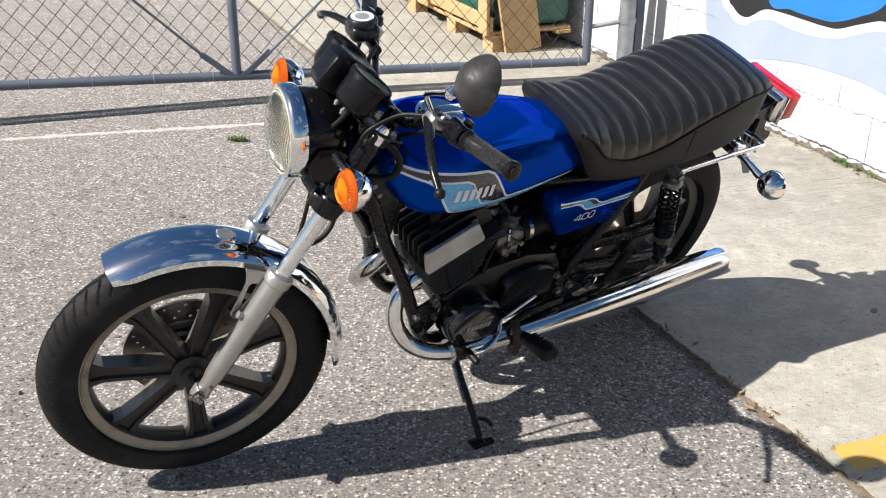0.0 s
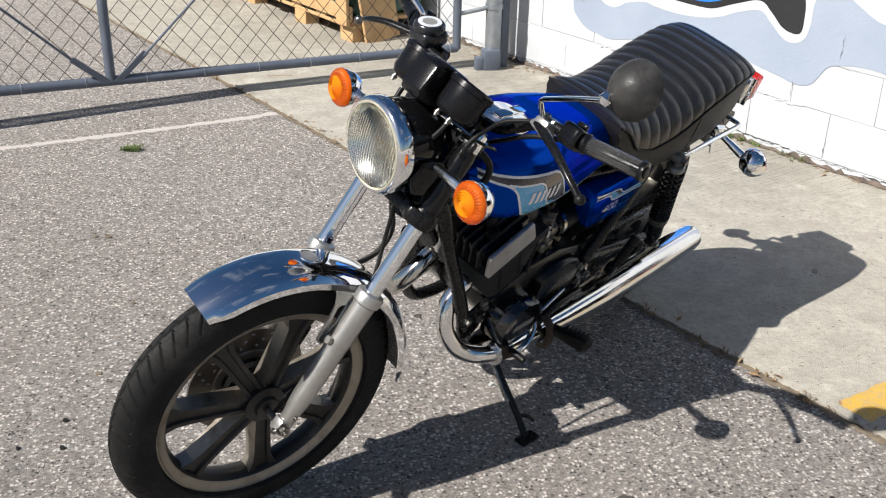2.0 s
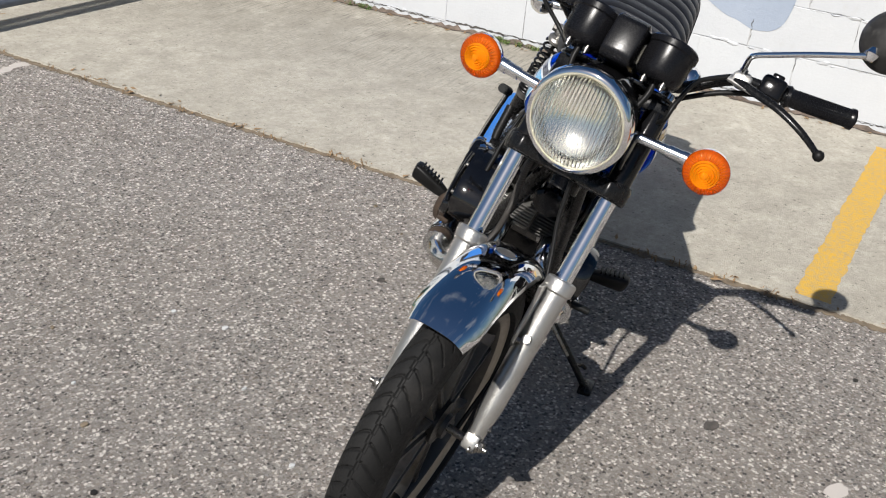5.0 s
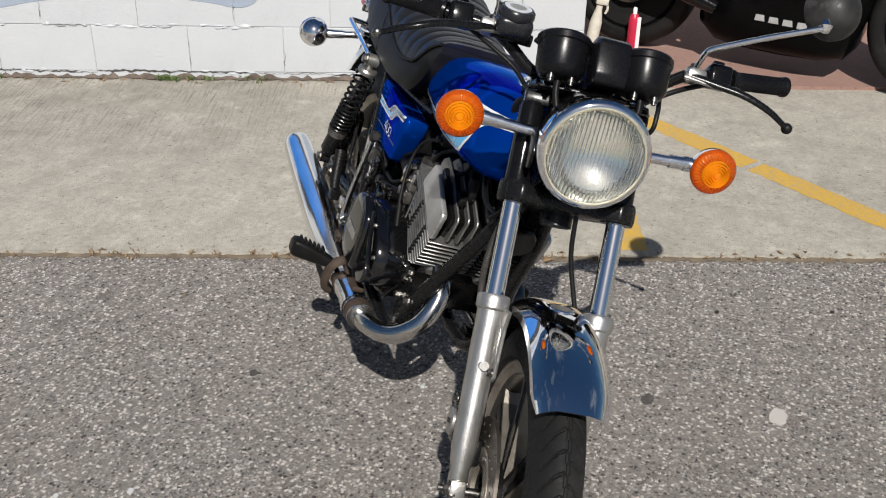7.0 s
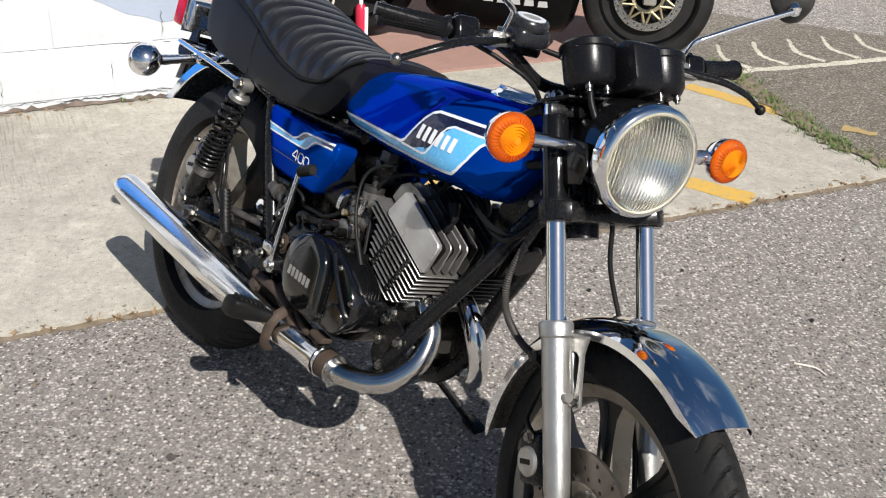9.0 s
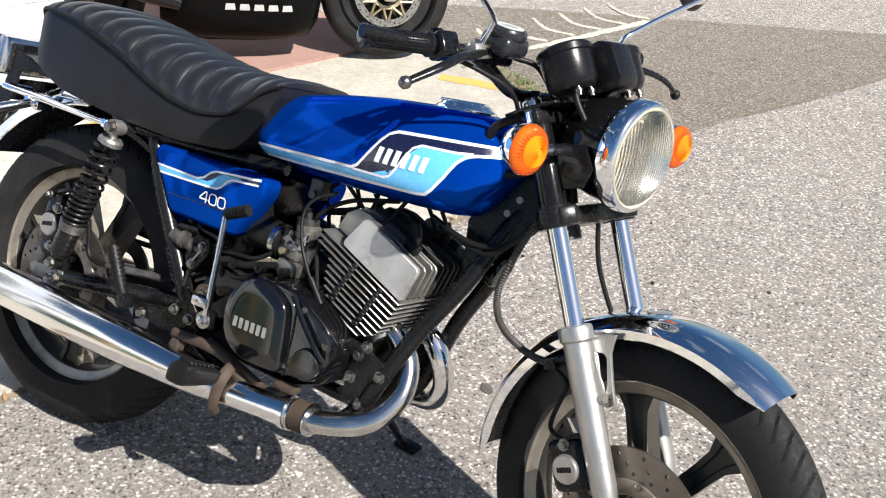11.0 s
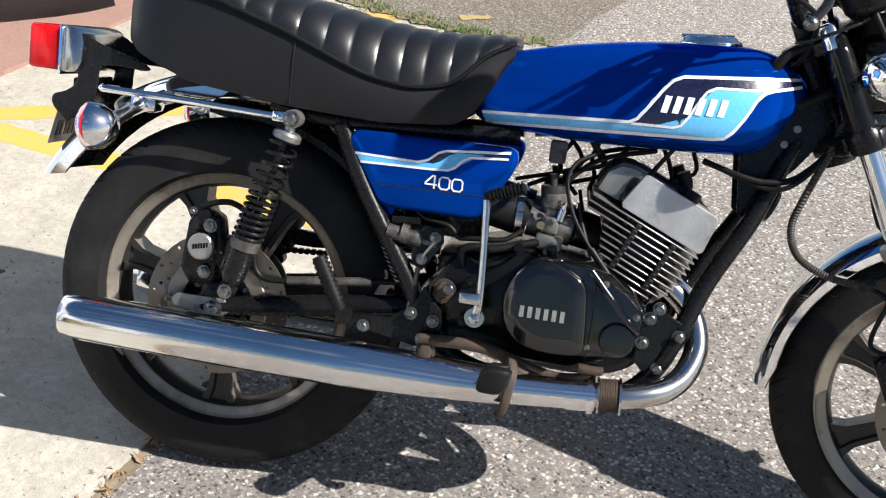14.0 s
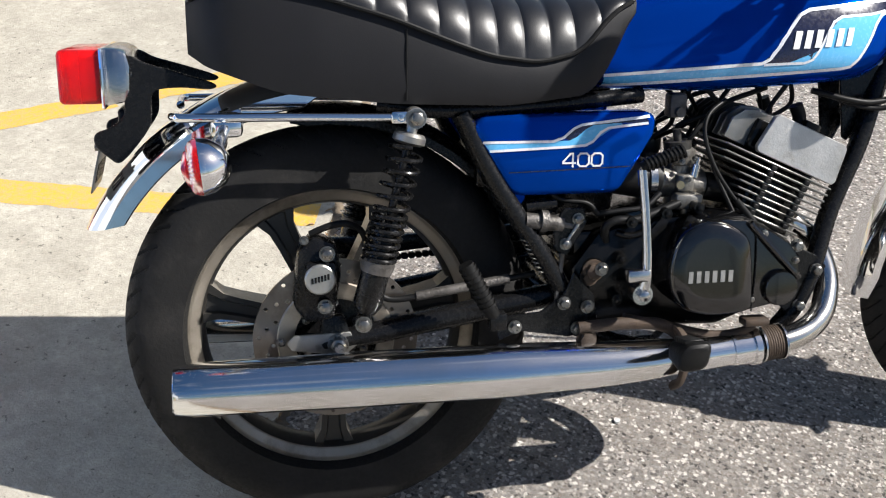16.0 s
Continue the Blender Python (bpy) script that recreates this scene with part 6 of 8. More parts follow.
# left side: generator cover
lc = part("generator_cover", domed(oval(0.065, 0.395, 0.082, 0.07, p=2.2, tilt=0.15), 0.12, 0.187, (0.065, 0.395)), COVER_BLACK, bike, "black round generator cover with plain name blocks")
for k in range(6):
    x0 = 0.103 - k * 0.013
    part("name_block", prism([(x0, 0.388), (x0 - 0.0092, 0.388), (x0 - 0.0122, 0.405), (x0 - 0.003, 0.405)], 0.1868, 0.1885), PLATE_SILVER, lc, smooth=False)
part("sprocket_cover", domed(oval(-0.115, 0.42, 0.09, 0.075, p=2.6), 0.11, 0.15, (-0.115, 0.42)), ENGINE_BLACK, bike)

# barrels: stacked cooling fins, then the head with upright fins and a plain outer plate
barrel = part("cylinder_barrel", box(0.03, 0, 0.02, 0.11, 0.2, 0.14, 0.01), ENGINE_BLACK, bike, "finned twin cylinder barrels", CYL)
REAR = (-0.104, -0.104, -0.1, -0.062, -0.056, -0.052, -0.046, -0.038, -0.024, -0.012)
FRONT = (0.107, 0.107, 0.107, 0.107, 0.107, 0.106, 0.105, 0.1, 0.09, 0.076)
for k in range(10):
    x0, x1 = REAR[k], FRONT[k]
    w = 0.1215 - 0.0004 * k
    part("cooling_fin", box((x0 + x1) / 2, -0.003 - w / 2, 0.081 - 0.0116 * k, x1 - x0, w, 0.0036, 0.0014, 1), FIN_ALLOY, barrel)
    # same fin on the left, its shade painted in with the darker metal
    part("cooling_fin", box((x0 + x1) / 2, 0.003 + w / 2, 0.081 - 0.0116 * k, x1 - x0, w, 0.0036, 0.0014, 1), DARK_FIN, barrel)
for sgn in (1, -1):
    for dx in (-0.008, 0.06):
        for k in range(8):
            part("fin_damper", box(dx - 0.0012 * (k % 2), sgn * 0.12, 0.0745 - 0.0116 * k, 0.011, 0.0105, 0.0082, 0.0015, 1), SOFT_BLACK, barrel)
HEADP = [(-0.05, 0.088), (0.102, 0.088), (0.107, 0.095), (0.1, 0.152), (0.094, 0.158), (-0.04, 0.158), (-0.047, 0.152), (-0.055, 0.096)]
HEADR = [(-0.1, 0.09), (0.102, 0.088), (0.107, 0.095), (0.098, 0.152), (0.09, 0.158), (-0.06, 0.158), (-0.085, 0.15), (-0.1, 0.125)]
head = part("cylinder_head", box(0.015, 0, 0.115, 0.15, 0.2, 0.055, 0.008), ENGINE_BLACK, bike, "alloy cylinder head with upright fins", CYL)
for k in range(11):
    y = -0.108 + 0.0216 * k
    outer = k in (0, 10)
    y += 0.0 if not outer else (-0.012 if k == 0 else 0.012)
    hh = 0.0 if outer else -0.004 * (k % 2)
    P = [(x, z + (hh if z > 0.13 else 0)) for x, z in (HEADP if outer else HEADR)]
    th = 0.0055 if outer else 0.0022
    # inner fins from the middle leftwards get the shade-darkened colour
    part("head_fin" if not outer else "head_side_plate", prism(P, y - th, y + th, 0.0014, 1), PLATE_ALLOY if outer else (FIN_ALLOY if k < 4 else DARK_FIN), head, "brushed alloy side plate" if outer else "")
for sy in (-0.06, 0.06):
    part("spark_cap", tube([(0.03, sy, 0.15), (0.03, sy, 0.172), (0.012, sy, 0.19)], 0.012, 12, 5), SOFT_BLACK, head)
    part("head_damper", box(0.045, sy * 1.35, 0.163, 0.03, 0.016, 0.02, 0.003), SOFT_BLACK, head)
    part("exhaust_flange", moved(lathe([(0.0, 0), (0.032, 0), (0.033, 0.008), (0.026, 0.026), (0.0, 0.026)], 20, "X"), pose(0.075, sy * 0.95, -0.006, 0, 25, 0)), ALLOY, barrel)

# carburettors, inlet rubbers and air box
for sgn in (1, -1):
    y = 0.075 * sgn
    cb = part("carburettor", merge(bar((-0.085, y, 0.575), (-0.005, y, 0.565), 0.027, 18), moved(lathe([(0.0, -0.045), (0.02, -0.045), (0.024, -0.035), (0.022, 0.03), (0.025, 0.034), (0.025, 0.055), (0.014, 0.062), (0.0, 0.062)], 20, "Z"), Matrix.Translation((-0.043, y, 0.572))), box(-0.045, y - 0.022 * 1, 0.575, 0.03, 0.03, 0.03, 0.005), box(-0.043, y + 0.022, 0.56, 0.02, 0.02, 0.04, 0.004)), CARB_ALLOY, bike, "grimy alloy carburettor")
    for dx, dz in ((-0.012, 0.04), (0.01, 0.045), (0.0, 0.01), (0.008, -0.015), (-0.014, -0.03)):
        part("carb_screw", hexbolt((-0.043 + dx, y + sgn * 0.037, 0.572 + dz), (0, sgn, 0), 0.0038, 0.006), STEEL, cb)
    yo = y + sgn * 0.03
    part("float_bowl", merge(prism([(-0.068, 0.535), (-0.02, 0.532), (-0.018, 0.558), (-0.066, 0.561)], yo - 0.02, yo + 0.006, 0.005), bar((-0.044, yo - 0.004, 0.522), (-0.044, yo - 0.004, 0.536), 0.008, 12)), CARB_ALLOY, cb)
    part("slide_top", merge(bar((-0.046, y, 0.618), (-0.049, y, 0.642), 0.0225, 20), bar((-0.049, y, 0.64), (-0.052, y, 0.662), 0.007, 10)), DARK_FIN, cb)
    part("choke_plunger", merge(bar((-0.03, yo, 0.585), (-0.026, yo, 0.606), 0.008, 12), bar((-0.026, yo, 0.604), (-0.024, yo, 0.618), 0.0045, 8)), POLISHED, cb)
    part("idle_screw", merge(bar((-0.055, yo, 0.572), (-0.06, yo + sgn * 0.018, 0.575), 0.0045, 8), bar((-0.06, yo + sgn * 0.014, 0.575), (-0.061, yo + sgn * 0.02, 0.5755), 0.007, 10)), GOLD_ALLOY, cb)
    part("overflow_pipe", tube([(-0.035, yo, 0.535), (-0.02, yo + sgn * 0.005, 0.515), (-0.01, yo, 0.49)], 0.0035, 8, 4), SOFT_BLACK, cb)
    part("inlet_rubber", bar((-0.16, y, 0.59), (-0.085, y, 0.576), 0.034, 20), SOFT_BLACK, cb)
    part("clip", lathe([(0.034, -0.006), (0.0368, -0.006), (0.0368, 0.006), (0.034, 0.006)], 24, "X", closed=True), POLISHED, cb, "", pose(-0.1, y, 0.579))
    part("manifold", bar((-0.005, y, 0.565), (0.045, y * 0.9, 0.555), 0.024, 16), SOFT_BLACK, cb)
    part("choke_cable", tube([(-0.04, y, 0.62), (-0.02, y * 1.1, 0.66), (0.03, y * 0.9, 0.7), (0.12, y * 0.6, 0.725)], 0.0045, 8), SOFT_BLACK, bike)
    part("oil_line", tube([(0.0, y * 1.3, 0.62), (0.012, y * 1.45, 0.58), (0.035, y * 1.6, 0.53), (0.04, y * 1.7, 0.512)], 0.0038, 8), SOFT_BLACK, bike)
part("air_box", box(-0.235, 0, 0.6, 0.16, 0.16, 0.16, 0.02), BLACK_PAINT, bike)
part("oil_tank_neck", bar((-0.3, 0.0, 0.55), (-0.3, 0.0, 0.69), 0.05, 16), BLACK_PAINT, bike)
part("regulator", merge(box(-0.29, -0.095, 0.52, 0.05, 0.03, 0.05, 0.006), bar((-0.32, -0.11, 0.545), (-0.27, -0.112, 0.55), 0.011, 12)), BLACK_PAINT, bike)

# exhausts
for sgn in (1, -1):
    y = 0.172 * sgn
    mf = part("muffler", tube([(-0.884, y, 0.291), (-0.86, y, 0.291), (-0.6, y, 0.29), (-0.36, y, 0.289), (-0.17, y, 0.29), (-0.06, y * 0.985, 0.294), (0.02, y * 0.97, 0.299), (0.075, y * 0.965, 0.303)], [0.031, 0.0412, 0.0445, 0.0442, 0.036, 0.029, 0.0275, 0.0275], 32, 6, cap=False), PIPE_CHROME, bike, "long chrome muffler with mottled patina")
    part("end_cap", moved(lathe([(0.0, 0.03), (0.011, 0.03), (0.011, 0.0), (0.022, -0.004), (0.029, -0.002), (0.032, 0.004), (0.033, 0.012)], 32, "X"), Matrix.Translation((-0.885, y, 0.291))), PIPE_CHROME, mf)
    part("seam", tube([(-0.86, y, 0.291 - 0.0435), (-0.6, y, 0.29 - 0.0447), (-0.3, y, 0.29 - 0.0425), (-0.1, y, 0.292 - 0.032)], 0.002, 6, 4), PIPE_CHROME, mf)
    pipe = part("exhaust_pipe", tube([(0.07, y * 0.965, 0.303), (0.12, y * 0.955, 0.307), (0.165, y * 0.885, 0.315), (0.2, y * 0.77, 0.326), (0.227, y * 0.645, 0.349), (0.243, y * 0.48, 0.392), (0.229, y * 0.355, 0.443), (0.19, y * 0.33, 0.483), (0.15, y * 0.33, 0.5)], 0.0215, 24, 8), PIPE_CHROME if sgn > 0 else HOT_CHROME, bike, "chrome exhaust down pipe")
    part("joint_sleeve", merge(bar((0.025, y * 0.97, 0.299), (0.07, y * 0.965, 0.303), 0.0295, 24), bar((0.062, y * 0.967, 0.302), (0.072, y * 0.966, 0.303), 0.0335, 24)), PIPE_CHROME, pipe)
    clamp = part("ribbed_clamp", bar((0.08, y * 0.964, 0.3035), (0.118, y * 0.957, 0.307), 0.0285, 24), RUST, pipe, "rusty ribbed exhaust joint")
    for k in range(7):
        part("clamp_ring", bar((0.085 + 0.0042 * k, y * 0.963, 0.304 + 0.0004 * k), (0.0878 + 0.0042 * k, y * 0.963, 0.3043 + 0.0004 * k), 0.0298, 24), RUST, clamp)
    for cx_ in (0.079, 0.1165):
        part("end_ring", bar((cx_, y * 0.962, 0.3034 + (cx_ - 0.079) * 0.09), (cx_ + 0.0035, y * 0.962, 0.3037 + (cx_ - 0.079) * 0.09), 0.0318, 24), POLISHED, clamp)
    # hanger and pillion peg plates
    part("hanger_plate", prism([(-0.37, 0.33), (-0.335, 0.345), (-0.25, 0.33), (-0.2, 0.345), (-0.21, 0.4), (-0.245, 0.44), (-0.26, 0.405), (-0.3, 0.375), (-0.375, 0.37)], y * 0.82 - 0.003, y * 0.82 + 0.003, 0.001, 1), BLACK_PAINT, bike, "black pressed bracket")
    for bx, bz in ((-0.344, 0.354), (-0.238, 0.346), (-0.262, 0.39), (-0.222, 0.382), (-0.2, 0.445)):
        part("bracket_bolt", hexbolt((bx, sgn * 0.147, bz), (0, sgn, 0), 0.0085, 0.012), STEEL, bike)
    # pillion peg, folded up
    pp = part("pillion_peg", tube([(-0.384, sgn * 0.168, 0.382), (-0.395, sgn * 0.17, 0.4), (-0.432, sgn * 0.172, 0.47)], [0.011, 0.0125, 0.0125], 14, 4), SOFT_BLACK, bike, "folded ribbed rubber passenger peg")
    for k in range(9):
        part("peg_rib", moved(lathe([(0.011, -0.0018), (0.0148, -0.0018), (0.0148, 0.0018), (0.011, 0.0018)], 16, "Z", closed=True), Matrix.Translation((-0.395 - 0.0042 * k, sgn * 0.17, 0.4 + 0.0079 * k)) @ pose(0, 0, 0, 0, -28, 0)), SOFT_BLACK, pp)
    part("peg_clevis", box(-0.378, sgn * 0.165, 0.372, 0.028, 0.026, 0.03, 0.004), BLACK_PAINT, pp)
    # rider peg with its rusty hanger
    peg = bmesh.new()
    rings = []
    for y, x, z, rx, rz in ((0.196, -0.084, 0.32, 0.011, 0.011), (0.206, -0.085, 0.322, 0.014, 0.013), (0.226, -0.088, 0.326, 0.019, 0.017), (0.262, -0.092, 0.333, 0.0225, 0.021), (0.294, -0.096, 0.339, 0.025, 0.0235), (0.302, -0.097, 0.34, 0.023, 0.0215), (0.306, -0.097, 0.341, 0.017, 0.016)):
        rings.append([peg.verts.new((x + rx * math.copysign(abs(math.cos(a)) ** 0.6, math.cos(a)) + 0.3 * rz * math.sin(a), sgn * y, z + rz * math.copysign(abs(math.sin(a)) ** 0.6, math.sin(a)))) for a in (2 * math.pi * j / 24 for j in range(24))])
    skin(peg, rings)
    rp = part("rider_peg", peg, SOFT_BLACK, bike, "black rubber rider footpeg on a rusty hanger")
    for k in range(6):
        part("peg_tooth", box(-0.088 - 0.0013 * k, sgn * (0.232 + 0.011 * k), 0.3475 + 0.0026 * k, 0.03, 0.005, 0.008, 0.001, 1), SOFT_BLACK, rp)
    part("peg_hanger", tube([(-0.075, sgn * 0.17, 0.345), (-0.07, sgn * 0.2, 0.33), (-0.072, sgn * 0.21, 0.3), (-0.076, sgn * 0.206, 0.265), (-0.082, sgn * 0.19, 0.25)], [0.011, 0.012, 0.011, 0.01, 0.011], 10, 6, flat=0.7), RUST, rp)
    part("peg_rod", tube([(-0.24, sgn * 0.16, 0.35), (-0.16, sgn * 0.165, 0.355), (-0.1, sgn * 0.168, 0.35), (-0.06, sgn * 0.165, 0.325), (-0.02, sgn * 0.15, 0.305)], 0.0105, 12, 6), RUST if sgn < 0 else BLACK_PAINT, bike, "rust-stained footrest bar")

# rear brake master cylinder, its bracket and linkage, behind the kick lever
mc = part("master_cylinder", merge(bar((-0.325, -0.125, 0.526), (-0.262, -0.125, 0.518), 0.0135, 16), bar((-0.3, -0.125, 0.525), (-0.288, -0.125, 0.5235), 0.018, 16), bar((-0.262, -0.125, 0.518), (-0.235, -0.125, 0.512), 0.0085, 12)), GREASY, bike, "grimy rear brake master cylinder")
part("bracket", prism([(-0.275, 0.475), (-0.255, 0.465), (-0.222, 0.52), (-0.228, 0.545), (-0.262, 0.545), (-0.28, 0.515)], -0.132, -0.126, 0.0015, 1), BLACK_PAINT, mc)
part("bracket_bolt", hexbolt((-0.238, -0.132, 0.527), (0, -1, 0), 0.0075, 0.01), STEEL, mc)
part("bracket_bolt", hexbolt((-0.258, -0.132, 0.486), (0, -1, 0), 0.0075, 0.01), STEEL, mc)
part("link_plate", bar((-0.238, -0.136, 0.52), (-0.256, -0.136, 0.492), 0.0028, 8), ALLOY, mc)
part("push_rod", bar((-0.262, -0.13, 0.47), (-0.27, -0.132, 0.39), 0.0045, 8), GREASY, mc)
part("return_spring", tube([(-0.33 + 0.0006 * i + 0.005 * math.cos(i * 0.9), -0.128 + 0.005 * math.sin(i * 0.9), 0.5 - 0.0011 * i) for i in range(60)], 0.0013, 6, smooth=False), STEEL, mc)
part("pivot_nut", hexbolt((-0.215, -0.13, 0.428), (0, -1, 0), 0.012, 0.012), RUST, bike)
part("pivot_nut", hexbolt((-0.226, -0.16, 0.331), (0, -1, 0), 0.013, 0.014), RUST, bike)
# ribs, clamps and hoses over the rear of the cases
for pts, rr, mt in (
    ([(-0.185, -0.12, 0.485), (-0.19, -0.13, 0.51), (-0.172, -0.134, 0.522), (-0.14, -0.134, 0.522), (-0.11, -0.13, 0.53), (-0.06, -0.12, 0.545)], 0.0075, SOFT_BLACK),
    ([(-0.2, -0.115, 0.53), (-0.16, -0.12, 0.535), (-0.12, -0.12, 0.54), (-0.09, -0.11, 0.56)], 0.0048, SOFT_BLACK),
    ([(-0.17, -0.128, 0.50), (-0.15, -0.133, 0.495), (-0.125, -0.133, 0.5), (-0.105, -0.128, 0.515)], 0.0055, ENGINE_BLACK),
    ([(-0.3, -0.1, 0.6), (-0.27, -0.115, 0.56), (-0.22, -0.12, 0.55), (-0.2, -0.118, 0.53)], 0.0042, SOFT_BLACK),
):
    part("case_hose", tube(pts, rr, 10, 6), mt, bike)
for bx, bz in ((-0.15, 0.52), (-0.09, 0.532), (-0.035, 0.54), (0.045, 0.519), (-0.165, 0.46), (-0.17, 0.39)):
    part("case_screw", merge(bar((bx, -0.11, bz), (bx, -0.146, bz), 0.0095, 12), hexbolt((bx, -0.146, bz), (0, -1, 0), 0.0045, 0.005)), ENGINE_BLACK, bike)
# kick starter on the right
ks = part("kick_starter", tube([(-0.147, -0.195, 0.413), (-0.143, -0.2, 0.45), (-0.147, -0.197, 0.53), (-0.155, -0.19, 0.615)], [0.011, 0.0085, 0.0075, 0.0078], 12, 6, flat=0.75), POLISHED, bike, "polished kick-start lever with rubber pedal")
part("kick_boss", merge(moved(lathe([(0.0, -0.012), (0.017, -0.012), (0.018, 0.012), (0.0, 0.012)], 20, "Y"), Matrix.Translation((-0.147, -0.188, 0.413))), box(-0.158, -0.2, 0.447, 0.038, 0.022, 0.02, 0.004), hexbolt((-0.147, -0.2, 0.413), (0, -1, 0), 0.009, 0.01)), POLISHED, ks)
kr = part("kick_rubber", tube([(-0.155, -0.188, 0.618), (-0.13, -0.196, 0.632), (-0.093, -0.205, 0.645)], 0.0088, 12, 4), SOFT_BLACK, ks)
for k in range(10):
    part("rubber_rib", moved(lathe([(0.0085, -0.0016), (0.0115, -0.0016), (0.0115, 0.0016), (0.0085, 0.0016)], 14, "X", closed=True), Matrix.Translation((-0.148 + 0.0058 * k, -0.191 - 0.0015 * k, 0.6225 + 0.0025 * k)) @ pose(0, 0, 0, 0, -24, 0)), SOFT_BLACK, kr)
part("brake_pedal", tube([(-0.16, -0.15, 0.36), (-0.09, -0.155, 0.345), (-0.01, -0.16, 0.325), (0.04, -0.17, 0.33), (0.06, -0.18, 0.345)], 0.0075, 10, 6), RUST, bike, "rusty brake pedal")
part("pedal_pad", box(0.06, -0.18, 0.352, 0.045, 0.03, 0.014, 0.005), RUST, bike, "")
# gear lever and side stand on the left
gl_ = part("gear_lever", tube([(-0.035, 0.16, 0.355), (-0.02, 0.185, 0.33), (0.03, 0.2, 0.31), (0.08, 0.205, 0.32)], 0.006, 10, 6), CHROME, bike, "chrome gear lever with black rubber")
part("lever_rubber", bar((0.08, 0.19, 0.32), (0.08, 0.235, 0.322), 0.0095, 12), SOFT_BLACK, gl_)
part("gear_link", bar((-0.04, 0.165, 0.36), (-0.13, 0.165, 0.41), 0.004, 8), CHROME, gl_)

# side stand: from its lug to the ground
stand_foot = Vector((0.083, 0.337, 0.121))
lug = Vector((0.075, 0.14, 0.275))
d = (stand_foot - lug)
st = part("side_stand", tube([lug, lug + d * 0.2 + Vector((0.004, 0, 0)), lug + d * 0.7 + Vector((-0.002, 0, 0)), stand_foot + Vector((0, -0.004, 0.003))], [0.012, 0.009, 0.0085, 0.0085], 12, 6), BLACK_PAINT, bike, "black steel side stand resting on the asphalt")
BINV = BIKE.inverted()
foot = box(0, 0, 0.006, 0.06, 0.034, 0.012, 0.004)
part("stand_pad", foot, BLACK_PAINT, st, "", BINV @ pose(0.081, 2.202, 0.0, 0, 0, 30))
part("stand_tang", tube([lug + d * 0.72, lug + d * 0.76 + Vector((-0.03, 0.008, 0.0)), lug + d * 0.82 + Vector((-0.042, 0.012, 0.0))], 0.0055, 8, 4), BLACK_PAINT, st)
part("stand_spring", tube([lug + Vector((0.012, 0.004, -0.004)), lug + d * 0.3 + Vector((0.014, 0, 0)), lug + d * 0.55 + Vector((0.012, 0, 0))], 0.0055, 8, 4), STEEL, st)
part("stand_lug", box(0.07, 0.125, 0.285, 0.05, 0.04, 0.045, 0.006), BLACK_PAINT, st)

